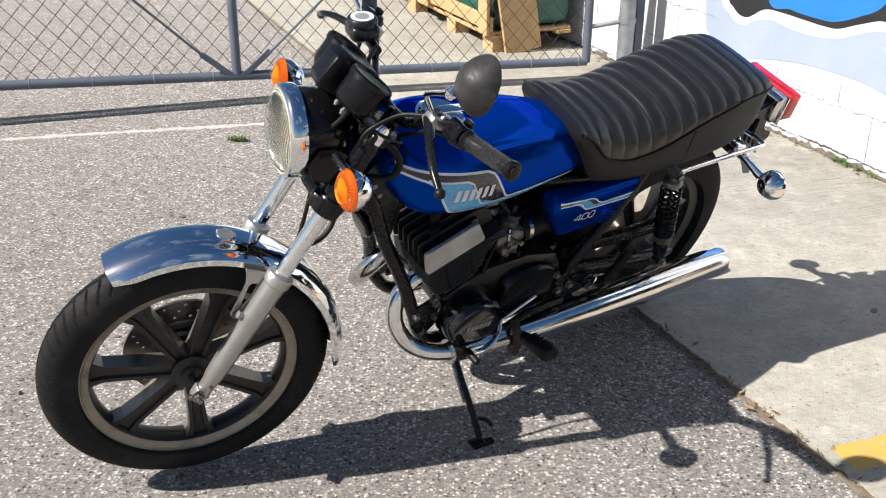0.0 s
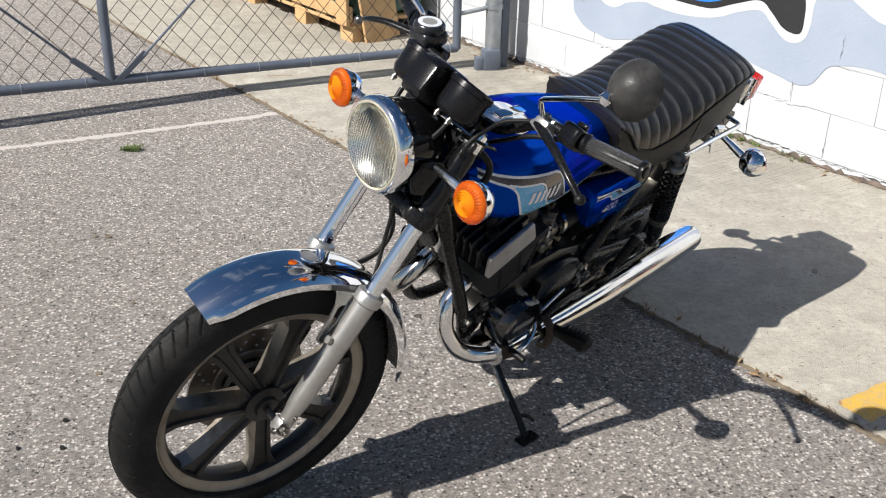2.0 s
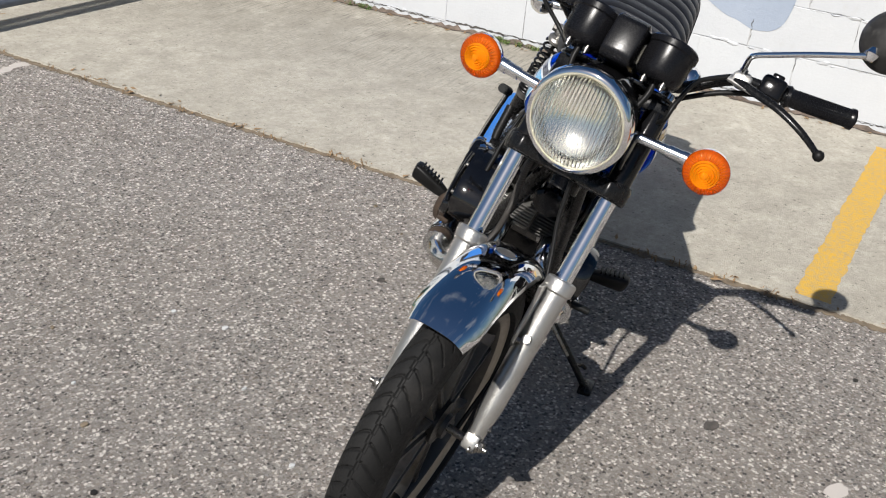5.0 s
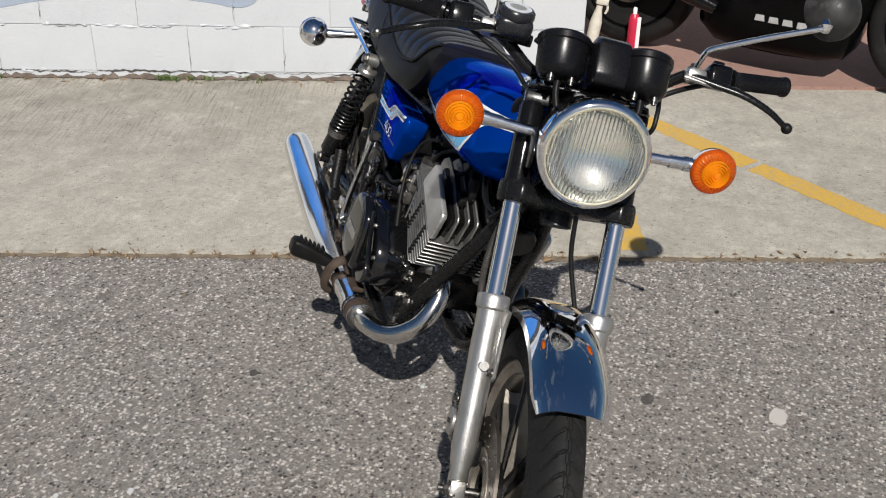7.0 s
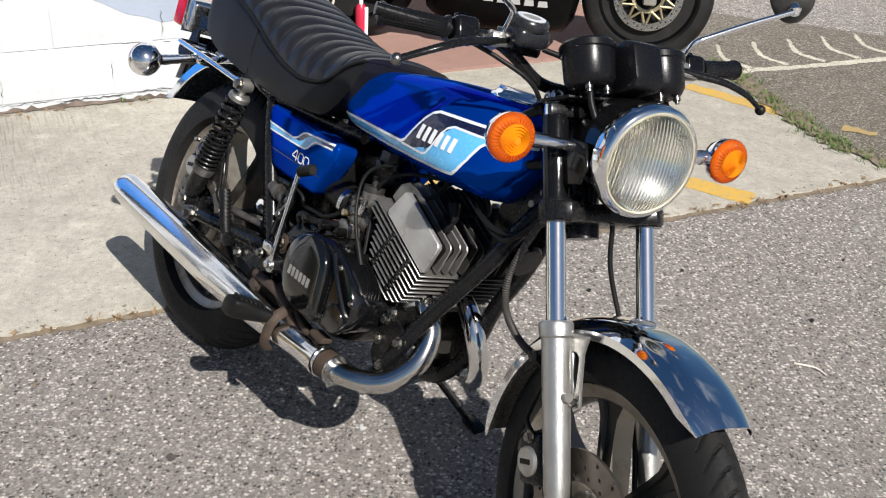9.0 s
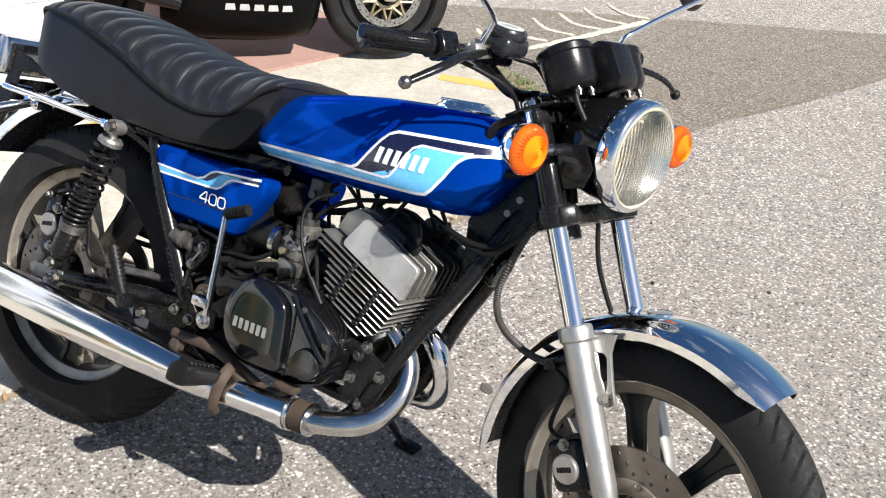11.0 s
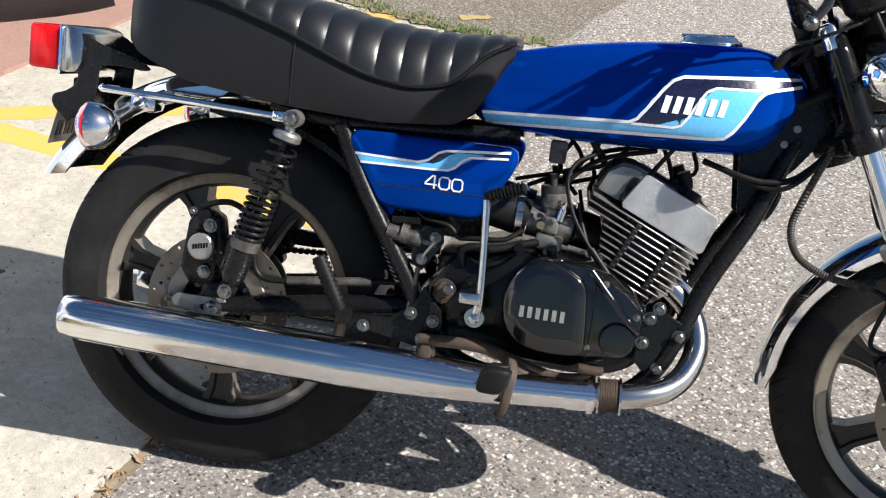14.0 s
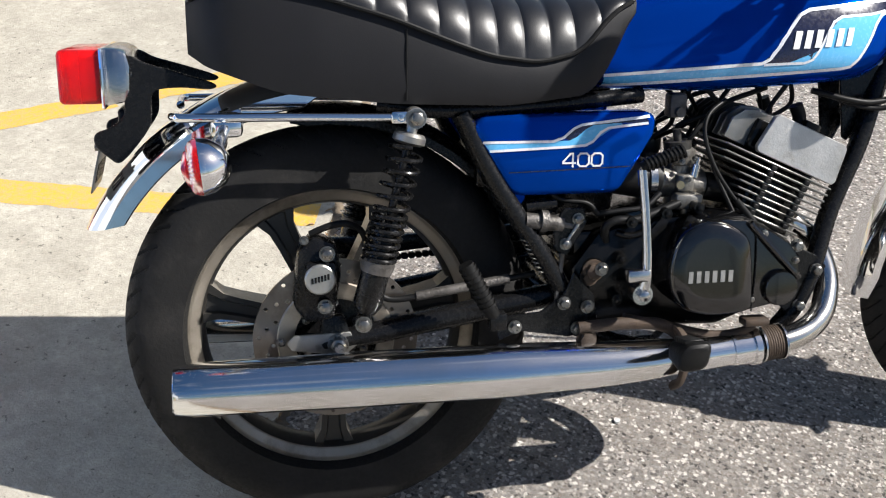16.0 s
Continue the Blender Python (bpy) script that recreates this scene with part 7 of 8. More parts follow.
# frame tubes
for sgn in (1, -1):
    y = 0.06 * sgn
    part("down_tube", tube([(0.375, sgn * 0.016, 0.8), (0.345, sgn * 0.03, 0.75), (0.3, sgn * 0.055, 0.63), (0.243, sgn * 0.075, 0.515), (0.205, sgn * 0.099, 0.415), (0.172, sgn * 0.1, 0.34), (0.115, sgn * 0.096, 0.288), (0.0, sgn * 0.092, 0.276), (-0.14, sgn * 0.1, 0.295), (-0.235, sgn * 0.112, 0.34)], 0.0165, 16, 6), BLACK_PAINT, bike, "black steel frame tube")
    part("rear_tube", tube([(-0.43, sgn * 0.115, 0.7), (-0.38, sgn * 0.118, 0.6), (-0.29, sgn * 0.122, 0.46), (-0.255, sgn * 0.122, 0.4)], 0.0165, 16, 6), BLACK_PAINT, bike, "")
    part("seat_rail", tube([(-0.12, sgn * 0.08, 0.72), (-0.3, sgn * 0.1, 0.708), (-0.46, sgn * 0.112, 0.705), (-0.56, sgn * 0.1, 0.715)], 0.0135, 14, 5), BLACK_PAINT, bike, "")
    part("engine_mount", prism([(0.205, 0.44), (0.225, 0.42), (0.19, 0.345), (0.16, 0.335), (0.135, 0.36), (0.135, 0.44), (0.16, 0.46)], sgn * 0.108 - 0.003, sgn * 0.108 + 0.003, 0.001, 1), BLACK_PAINT, bike, "")
    for bx, bz in ((0.205, 0.415), (0.178, 0.352), (0.152, 0.44), (0.145, 0.395), (0.165, 0.46)):
        part("mount_bolt", hexbolt((bx, sgn * 0.111, bz), (0, sgn, 0), 0.0088, 0.012), STEEL, bike)
    sa = part("swingarm", tube([(-0.245, sgn * 0.1, 0.395), (-0.4, sgn * 0.1, 0.37), (-0.62, sgn * 0.105, 0.335), (-0.665, sgn * 0.105, 0.332)], [0.02, 0.02, 0.018, 0.014], 14, 5), BLACK_PAINT, bike, "black tubular swingarm")
    part("chain_adjuster", merge(prism([(-0.705, 0.325), (-0.62, 0.313), (-0.598, 0.33), (-0.61, 0.352), (-0.7, 0.35), (-0.712, 0.338)], sgn * 0.118 - 0.0025, sgn * 0.118 + 0.0025, 0.001, 1)), FIN_ALLOY, sa)
    part("axle_nut", merge(hexbolt((-0.63, sgn * 0.12, 0.332), (0, sgn, 0), 0.013, 0.014), bar((-0.63, sgn * 0.1, 0.332), (-0.63, sgn * 0.145, 0.332), 0.0075)), STEEL, sa)
    # shock absorber
    T, B = Vector((-0.508, sgn * 0.148, 0.699)), Vector((-0.594, sgn * 0.16, 0.381))
    ax = (B - T).normalized()
    qq = Matrix.Translation(T) @ ax.to_track_quat("Z", "Y").to_matrix().to_4x4()
    L = (B - T).length
    sh = part("shock_absorber", moved(lathe([(0.0, 0.02), (0.006, 0.02), (0.006, 0.18), (0.019, 0.182), (0.02, L - 0.1), (0.022, L - 0.1), (0.023, L - 0.03), (0.015, L - 0.015), (0.0, L - 0.01)], 20, "Z"), qq), BLACK_PAINT, bike, "twin-rate spring shock absorber with chrome top")
    coil = []
    N = 280
    for i in range(N + 1):
        t = i / N
        turns = 5.2 * t / 0.55 if t < 0.55 else 5.2 + 7.2 * (t - 0.55) / 0.45
        a = 2 * math.pi * turns
        coil.append(qq @ Vector((0.0255 * math.cos(a), 0.0255 * math.sin(a), 0.045 + (L - 0.145) * t)))
    part("spring", tube(coil, 0.0037, 8, smooth=False), BLACK_PAINT, sh, "black coil spring")
    part("spring_cap", moved(lathe([(0.008, 0.024), (0.021, 0.024), (0.0255, 0.029), (0.0255, 0.038), (0.02, 0.042), (0.008, 0.042)], 28, "Z", closed=True), qq), FIN_ALLOY, sh)
    part("lower_collar", moved(lathe([(0.015, L - 0.104), (0.026, L - 0.104), (0.0275, L - 0.096), (0.025, L - 0.082), (0.015, L - 0.08)], 28, "Z", closed=True), qq), GREASY, sh)
    part("top_eye", merge(moved(lathe([(0.0, -0.014), (0.016, -0.014), (0.016, 0.014), (0.0, 0.014)], 20, "Y"), Matrix.Translation(T)), bar(T, T + ax * 0.03, 0.009, 12)), ALLOY, sh)
    part("eye_nut", hexbolt(T + Vector((0, sgn * 0.014, 0)), (0, sgn, 0), 0.011, 0.014), STEEL, sh)
    part("eye_nut", hexbolt(B + Vector((0, sgn * 0.012, 0)), (0, sgn, 0), 0.01, 0.012), STEEL, sh)
    part("lower_eye", moved(lathe([(0.0, -0.014), (0.015, -0.014), (0.015, 0.012), (0.0, 0.012)], 20, "Y"), Matrix.Translation(B)), BLACK_PAINT, sh)
    # grab rail
    part("grab_rail", tube([(-0.52, sgn * 0.15, 0.7), (-0.56, sgn * 0.15, 0.7), (-0.7, sgn * 0.148, 0.703), (-0.84, sgn * 0.146, 0.704), (-0.862, sgn * 0.14, 0.7045), (-0.868, sgn * 0.115, 0.703), (-0.866, sgn * 0.07, 0.7)], 0.0068, 14, 6), CHROME, bike, "chrome rear grab rail")
    part("rail_lug", merge(box(-0.528, sgn * 0.152, 0.7, 0.036, 0.012, 0.02, 0.005), hexbolt((-0.53, sgn * 0.157, 0.7), (0, sgn, 0), 0.005, 0.005)), CHROME, bike, "")
    indicator("rear_indicator", (-0.822, sgn * 0.243, 0.648), (-1.0, sgn * 0.05, -0.1), (-0.79, sgn * 0.1, 0.69), RED_LENS, "round rear indicator in chrome cup with red lens", Matrix(), RED_IN)
    part("indicator_bracket", box(-0.79, sgn * 0.105, 0.688, 0.05, 0.05, 0.035, 0.01), CHROME, bike, "")
part("top_tube", tube([(0.38, 0, 0.83), (0.2, 0, 0.79), (-0.1, 0, 0.74)], 0.025, 14, 5), BLACK_PAINT, bike)
for sgn in (1, -1):
    gus = part("head_gusset", prism([(0.262, 0.735), (0.276, 0.635), (0.285, 0.628), (0.33, 0.69), (0.362, 0.73), (0.4, 0.785), (0.405, 0.815), (0.36, 0.86), (0.33, 0.82)], sgn * 0.036 - 0.003, sgn * 0.036 + 0.003, 0.0015, 1), BLACK_PAINT, bike, "black pressed steering-head gusset")
    for hx_, hz_ in ((0.35, 0.795), (0.333, 0.766)):
        part("gusset_hole", lathe([(0.0, sgn * 0.0392), (0.0065, sgn * 0.0392), (0.0065, sgn * 0.0398), (0.0, sgn * 0.0398)], 14, "Y"), FIN_ALLOY, gus, "", Matrix.Translation((hx_, 0, hz_)))
horn = part("horn", moved(lathe([(0.0, -0.018), (0.02, -0.018), (0.034, -0.01), (0.036, 0.0), (0.032, 0.006), (0.0, 0.008)], 24, "X"), pose(0.335, 0.0, 0.655, 0, 20, 0)), GLOSS_BLACK, bike, "round black horn behind the down tubes")
part("horn_bracket", bar((0.325, 0, 0.66), (0.29, 0, 0.69), 0.006, 8), BLACK_PAINT, horn)
for pts, rr, nm in (
    ([(0.42, -0.06, 0.78), (0.36, -0.068, 0.715), (0.31, -0.072, 0.7), (0.26, -0.07, 0.705), (0.2, -0.055, 0.72)], 0.0055, "ribbed_conduit"),
    ([(0.44, -0.055, 0.83), (0.4, -0.075, 0.76), (0.35, -0.08, 0.7), (0.3, -0.07, 0.69), (0.22, -0.06, 0.715)], 0.0045, "throttle_cable"),
    ([(0.02, -0.1, 0.712), (-0.016, -0.118, 0.69), (-0.026, -0.13, 0.657), (-0.01, -0.138, 0.608), (0.018, -0.142, 0.565), (0.045, -0.143, 0.534)], 0.0036, "oil_pump_cable"),
    ([(0.03, -0.142, 0.551), (0.065, -0.143, 0.512)], 0.0062, "cable_sleeve"),
):
    part(nm, tube(pts, rr, 10, 8), SOFT_BLACK, bike)
part("cross_tube", bar((-0.25, -0.12, 0.39), (-0.25, 0.12, 0.39), 0.022, 16), BLACK_PAINT, bike)
part("swingarm_pivot", hexbolt((-0.21, -0.135, 0.44), (0, -1, 0), 0.014, 0.014), RUST, bike)
part("inner_fender", fender_bm((RW_C[0], 0, RW_C[2]), 0.375, radians(28), radians(100), 0.055, 0.018), BLACK_PAINT, bike)
part("battery_box", box(-0.345, 0, 0.62, 0.1, 0.14, 0.1, 0.01), BLACK_PAINT, bike)
part("chain_guard", prism([(-0.66, 0.46), (-0.5, 0.46), (-0.25, 0.475), (-0.25, 0.455), (-0.5, 0.43), (-0.66, 0.43)], 0.078, 0.1, 0.003), BLACK_PAINT, bike)
tagged(part("chain", merge(*[box(-0.63 + 0.0127 * k, 0.085, 0.412 + 0.0008 * k, 0.0126, 0.016, 0.011, 0.003, 1) for k in range(30)], *[box(-0.63 + 0.0127 * k, 0.085, 0.255 + 0.0042 * k, 0.0126, 0.016, 0.011, 0.003, 1) for k in range(30)]), SOFT_BLACK, bike, "greasy black drive chain"), kind="stuff")
part("rear_sprocket", lathe([(0.05, 0.08), (0.085, 0.08), (0.085, 0.087), (0.05, 0.087)], 40, "Y", closed=True), GREASY, rear_wheel)

# rear caliper, torque arm and hose
rcal = part("rear_caliper", merge(prism([(-0.70, 0.4), (-0.69, 0.49), (-0.665, 0.515), (-0.63, 0.5), (-0.622, 0.45), (-0.635, 0.375), (-0.68, 0.37)], -0.125, -0.075, 0.009, 2), box(-0.655, -0.128, 0.447, 0.05, 0.02, 0.055, 0.009), prism([(-0.655, 0.38), (-0.62, 0.38), (-0.605, 0.335), (-0.63, 0.315), (-0.66, 0.33)], -0.118, -0.1, 0.004)), BLACK_PAINT, bike, "black rear brake caliper with round silver cap")
part("caliper_cap", moved(lathe([(0.0, -0.008), (0.0245, -0.008), (0.0245, 0.001), (0.022, 0.0035), (0.0, 0.0035)], 32, "Y"), pose(-0.657, -0.139, 0.447, 0, 0, 180)), ALLOY, rcal, "brushed silver cap")
for k in range(6):
    part("cap_block", box(-0.6695 + k * 0.005, -0.1432, 0.446 + 0.0012 * k, 0.0034, 0.001, 0.009), BLACK_PAINT, rcal, smooth=False)
for c, r, h in (((-0.645, -0.13, 0.486), 0.0095, 0.011), ((-0.65, -0.13, 0.4), 0.009, 0.01), ((-0.68, -0.125, 0.508), 0.0055, 0.012)):
    part("caliper_bolt", hexbolt(c, (0, -1, 0), r, h), STEEL, rcal)
part("caliper_hose", tube([(-0.67, -0.115, 0.515), (-0.64, -0.12, 0.528), (-0.61, -0.118, 0.53), (-0.585, -0.11, 0.51), (-0.57, -0.105, 0.45), (-0.56, -0.105, 0.41), (-0.53, -0.105, 0.398), (-0.45, -0.105, 0.41), (-0.34, -0.105, 0.425), (-0.3, -0.1, 0.43)], 0.0055, 10, 6), SOFT_BLACK, bike, "black rear brake hose")
part("spring_sleeve", tube([(-0.5, -0.105, 0.402), (-0.42, -0.105, 0.413), (-0.345, -0.105, 0.424)], 0.0082, 12, 6), GREASY, bike)

# rear mudguard, lamp and bracket
guard = fender_bm((RW_C[0], 0, RW_C[2]), 0.428, radians(92), radians(162), 0.078, 0.028, n=56, lip=0.022, lined=True)
bmesh.ops.bisect_plane(guard, geom=guard.verts[:] + guard.edges[:] + guard.faces[:], plane_co=(-1.0, 0, 0.522), plane_no=(0.2, 0, -1), clear_outer=True)
part("rear_fender", guard, (CHROME, BLACK_PAINT), bike, "chrome rear mudguard with black underside")
TAIL = [(-0.941, 0.79), (-0.925, 0.79), (-0.904, 0.779), (-0.867, 0.768), (-0.806, 0.748), (-0.812, 0.739), (-0.856, 0.742), (-0.893, 0.738), (-0.9, 0.72), (-0.902, 0.69), (-0.918, 0.664), (-0.95, 0.63), (-0.968, 0.638), (-0.986, 0.658), (-0.984, 0.675), (-0.962, 0.684), (-0.943, 0.7), (-0.939, 0.725), (-0.945, 0.745), (-0.949, 0.772)]
TAIL = wavy(TAIL + TAIL[:1], 4)[:-1]
part("tail_bracket", merge(prism(TAIL, -0.079, -0.0725, 0.002, 1), prism(TAIL, 0.0725, 0.079, 0.002, 1), box(-0.945, 0, 0.685, 0.012, 0.145, 0.05, 0.004)), BLACK_PAINT, bike, "black tail-lamp bracket")
tl = part("tail_lamp", prism([(-0.968, 0.803), (-0.945, 0.802), (-0.93, 0.795), (-0.926, 0.775), (-0.928, 0.74), (-0.936, 0.722), (-0.968, 0.717)], -0.09, 0.09, 0.006, 2), POLISHED, bike, "wide tail lamp with red lens")
ln = part("lens", box(-0.999, 0, 0.76, 0.064, 0.184, 0.08, 0.008, 3), RED_LENS, tl, "red plastic tail-lamp lens")
ln.visible_shadow = False
part("lens_core", box(-0.985, 0, 0.758, 0.03, 0.17, 0.066, 0.004), RED_IN, tl)
part("chrome_edge", box(-0.967, 0, 0.758, 0.006, 0.194, 0.09, 0.003), CHROME, tl)
for sgn in (1, -1):
    part("lamp_bolt", hexbolt((-0.935, 0.079 * sgn, 0.764), (0, sgn, 0), 0.007, 0.01), STEEL, tl)
np_ = part("number_plate", box(-0.0, 0, 0.0, 0.003, 0.115, 0.07, 0.0013), PLATE_GREY, bike, "small grey rear plate, unreadable", pose(-0.992, 0, 0.613, 0, 14, 0))
for k in range(6):
    part("plate_bar", box(0.0, -0.04 + 0.016 * k, -0.004, 0.0056, 0.009, 0.03), SPOKE_BLACK, np_, smooth=False)
for sgn in (1, -1):
    part("plate_bolt", hexbolt((-0.985, 0.035 * sgn, 0.648), (-1, 0, 0), 0.006, 0.008), STEEL, bike)
# ignition wires and loose cables under the tank
rnd = random.Random(5)
for k in range(9):
    y = rnd.uniform(-0.1, 0.1)
    x = rnd.uniform(-0.06, 0.2)
    part("loose_wire", tube([(x, y, 0.735), (x + rnd.uniform(-0.04, 0.04), y + rnd.uniform(-0.02, 0.02), 0.69), (x + rnd.uniform(-0.06, 0.05), y + rnd.uniform(-0.03, 0.03), 0.66), (x + rnd.uniform(-0.08, 0.06), y, 0.63)], 0.0042, 8, 5), SOFT_BLACK, bike)
part("fuel_cock", merge(box(-0.05, -0.06, 0.7, 0.03, 0.03, 0.04, 0.005), bar((-0.05, -0.06, 0.69), (-0.05, -0.085, 0.69), 0.008)), GREASY, bike)


# ---- gate, posts and crate beyond it ----
GA, GB = Vector((-1.085, 5.11, 0)), Vector((0.915, 5.81, 0))
GD = (GB - GA).normalized()
GN = Vector((-GD.y, GD.x, 0))


def gpt(u, z, off=0.0):
    """u metres along the gate from its middle upright; the gate hangs a little low at the wall."""
    return GA + GD * u + GN * off + Vector((0, 0, z + 0.028 - 0.036 * u))


gate = thing("chain_link_gate", "grey steel-framed chain-link gate, closed", "gate")
U0, U1, GT = -2.6, 1.93, 1.15
part("bottom_rail", bar(gpt(U0, 0.125), gpt(U1, 0.125), 0.024, 16), GATE_GREY, gate)
part("top_rail", bar(gpt(U0, GT), gpt(U1, GT), 0.024, 16), GATE_GREY, gate)
for u in (U0, 0.0, U1):
    part("upright", bar(gpt(u, 0.12), gpt(u, GT), 0.0235, 16), GATE_GREY, gate)
for d in (-1, 1):
    part("brace_rod", bar(gpt(0.16 * d, 0.235, -0.02), gpt(1.05 * d, 1.06, -0.02), 0.0065, 8), GATE_GREY, gate)
    part("brace_tab", box(0, 0, 0, 0.2, 0.006, 0.03, 0.002, 1, m=Matrix.Translation(gpt(0.095 * d, 0.185, -0.02)) @ Matrix(((GD.x * d, GN.x, 0, 0), (GD.y * d, GN.y, 0, 0), (0, 0, 1, 0), (0, 0, 0, 1))) @ pose(0, 0, 0, 0, -40, 0)), GATE_GREY, gate)
mesh = bmesh.new()
PITCH, RISE = 0.094, 1.12
for fam in (1, -1):
    for k in range(-24, 80):
        c = U0 + k * PITCH
        # clip the slanting wire to the frame
        ends = []
        for z in (0.13, GT):
            ends.append((c + fam * (z - 0.13) / RISE, z))
        (ua, za), (ub, zb) = ends
        for lim, keep in ((U0, 1), (U1, -1)):
            if keep * (ua - lim) < 0 and keep * (ub - lim) < 0:
                ua = None
                break
            if keep * (ua - lim) < 0:
                za, ua = za + (zb - za) * (lim - ua) / (ub - ua), lim
            elif keep * (ub - lim) < 0:
                zb, ub = za + (zb - za) * (lim - ua) / (ub - ua), lim
        if ua is None or zb - za < 0.02:
            continue
        A, B = gpt(ua, za, 0.003 * fam), gpt(ub, zb, 0.003 * fam)
        side = (B - A).normalized().cross(GN) * 0.0016
        rings = [[mesh.verts.new(q + o) for o in (GN * 0.0016, side, GN * -0.0016, -side)] for q in (A, B)]
        skin(mesh, rings, cap=False)
net = part("chain_link_mesh", mesh, WIRE, gate, "galvanised diamond wire mesh")
tagged(net, kind="stuff")
for k in range(16):
    u = U0 + 0.2 + k * 0.285
    part("tie_wire", moved(lathe([(0.0245, -0.002), (0.0275, -0.002), (0.0275, 0.002), (0.0245, 0.002)], 14, "X", closed=True), Matrix.Translation(gpt(u, 0.125)) @ Matrix(((GD.x, GN.x, 0, 0), (GD.y, GN.y, 0, 0), (0, 0, 1, 0), (0, 0, 0, 1)))), GALV, gate)

gp_ = thing("gate_post", "round galvanised gate post beside the wall", "post")
part("pole", bar((0.95, 5.755, -0.05), (0.95, 5.755, 2.4), 0.045, 24), GALV, gp_)
part("base_collar", merge(box(0.93, 5.72, 0.02, 0.1, 0.09, 0.12, 0.012), box(0.86, 5.71, 0.0, 0.05, 0.06, 0.08, 0.012)), GATE_GREY, gp_)
part("hinge_band", merge(bar((0.95, 5.755, 0.3), (0.95, 5.755, 0.33), 0.05, 20), bar((0.95, 5.74, 0.315), gpt(U1, 0.315), 0.012, 10)), GALV, gp_)
ch = thing("wall_channel", "dark steel channel standing against the wall", "post")
part("channel_web", box(1.035, 5.79, 1.175, 0.012, 0.07, 2.45), GATE_GREY, ch)
part("channel_flange", merge(box(1.02, 5.758, 1.175, 0.04, 0.008, 2.45), box(1.02, 5.822, 1.175, 0.04, 0.008, 2.45)), GATE_GREY, ch)
crate = thing("pallet_crate", "pale pine pallet crate holding a dark green plastic tank", "crate", m=EWB)
S0, S1, W0, W1 = -7.6, -5.62, 2.67, 3.2
for w in (W0 + 0.05, (W0 + W1) / 2, W1 - 0.05):
    for s in (S1 - 0.08, (S0 + S1) / 2 + 0.35, (S0 + S1) / 2 - 0.35, S0 + 0.08):
        if w > W0 + 0.1 and s > S1 - 0.1:
            continue
        part("foot_block", box(s, w, 0.045 + 0.008, 0.14, 0.1, 0.09, 0.004, 1), PINE, crate, smooth=False)
    part("skid", box((S0 + S1) / 2, w, 0.11, S1 - S0, 0.1, 0.022, 0.003, 1), PINE, crate, smooth=False)
for k in range(7):
    part("deck_board", box(S0 + 0.07 + (S1 - S0 - 0.14) * k / 6, (W0 + W1) / 2, 0.132, 0.12, W1 - W0, 0.02, 0.003, 1), PINE, crate, smooth=False)
part("side_rail", box((S0 + S1) / 2, W0 - 0.012, 0.19, S1 - S0, 0.022, 0.085, 0.003, 1), PINE, crate, smooth=False)
part("side_rail", box((S0 + S1) / 2, W0 - 0.012, 1.0, S1 - S0, 0.022, 0.085, 0.003, 1), PINE, crate, smooth=False)
for s in (S1 - 0.06, (S0 + S1) / 2, S0 + 0.06):
    part("corner_board", box(s, W0 - 0.036, 0.6, 0.12, 0.022, 0.95, 0.003, 1), PINE, crate, smooth=False)
part("end_board", box(0, 0, 0, 0.024, 0.24, 1.1, 0.003, 1, m=pose(S1 + 0.02, W0 + 0.1, 0.56, 10, 0, 0)), PINE, crate, smooth=False)
part("tank_body", box((S0 + S1) / 2, (W0 + W1) / 2 + 0.02, 0.66, S1 - S0 - 0.06, W1 - W0 - 0.02, 1.02, 0.05, 3), GREEN_TARP, crate, "dark green plastic tank")

# ---- black sports motorcycle in the porch ----
HF, HR = ew(-0.03, 3.06), ew(-1.22, 3.82)
hx = (HF - HR).normalized()
hl = Vector((-hx.y, hx.x, 0))
lean = Matrix.Rotation(radians(-9), 4, hx)   # rests on its own left stand
HM = SITE @ Matrix.Translation(HR + Vector((0, 0, 0.018))) @ lean @ Matrix(((hx.x, hl.x, 0, 0), (hx.y, hl.y, 0, 0), (0, 0, 1, 0), (0, 0, 0, 1)))
sport = thing("sports_motorcycle", "glossy black fully faired sports motorcycle on the red floor", "motorcycle", m=HM)
WB = (HF - HR).length - 0.045


def sport_wheel(name, x, R, half, label):
    T = Matrix.Translation((x, 0, R))
    rr = R - 0.078
    w = part(name, lathe([(rr + 0.006, half * 0.72), (rr, half * 0.8), (rr - 0.012, half * 0.76), (rr - 0.02, half * 0.5), (rr - 0.03, 0.0), (rr - 0.02, -half * 0.5), (rr - 0.012, -half * 0.76), (rr, -half * 0.8), (rr + 0.006, -half * 0.72), (rr + 0.004, 0.0)], 72, "Y", closed=True), FAIRING_BLACK, sport, label, T)
    prof = [(rr, -half * 0.74)]
    for i in range(17):
        b = math.pi * (i / 16 - 0.5)
        prof.append((rr + 0.012 + (R - rr - 0.012) * max(0.0, math.cos(b)) ** 0.62, half * math.sin(b)))
    prof.append((rr, half * 0.74))
    part("tyre", lathe(prof, 72, "Y"), SPORT_RUBBER, w, "wide black sports tyre")
    for k in range(3):
        for d in (-0.27, 0.27):
            part("spoke", moved(tube([(0.045, 0, 0), (0.12, 0, 0.0), (rr - 0.015, 0, 0)], [0.021, 0.014, 0.02], 12, 4), Matrix.Rotation(2 * math.pi * k / 3 + d + 0.4, 4, "Y")), FAIRING_BLACK, w)
    part("hub", lathe([(0.0, -0.05), (0.05, -0.05), (0.055, 0), (0.05, 0.05), (0.0, 0.05)], 28, "Y"), FAIRING_BLACK, w)
    return w


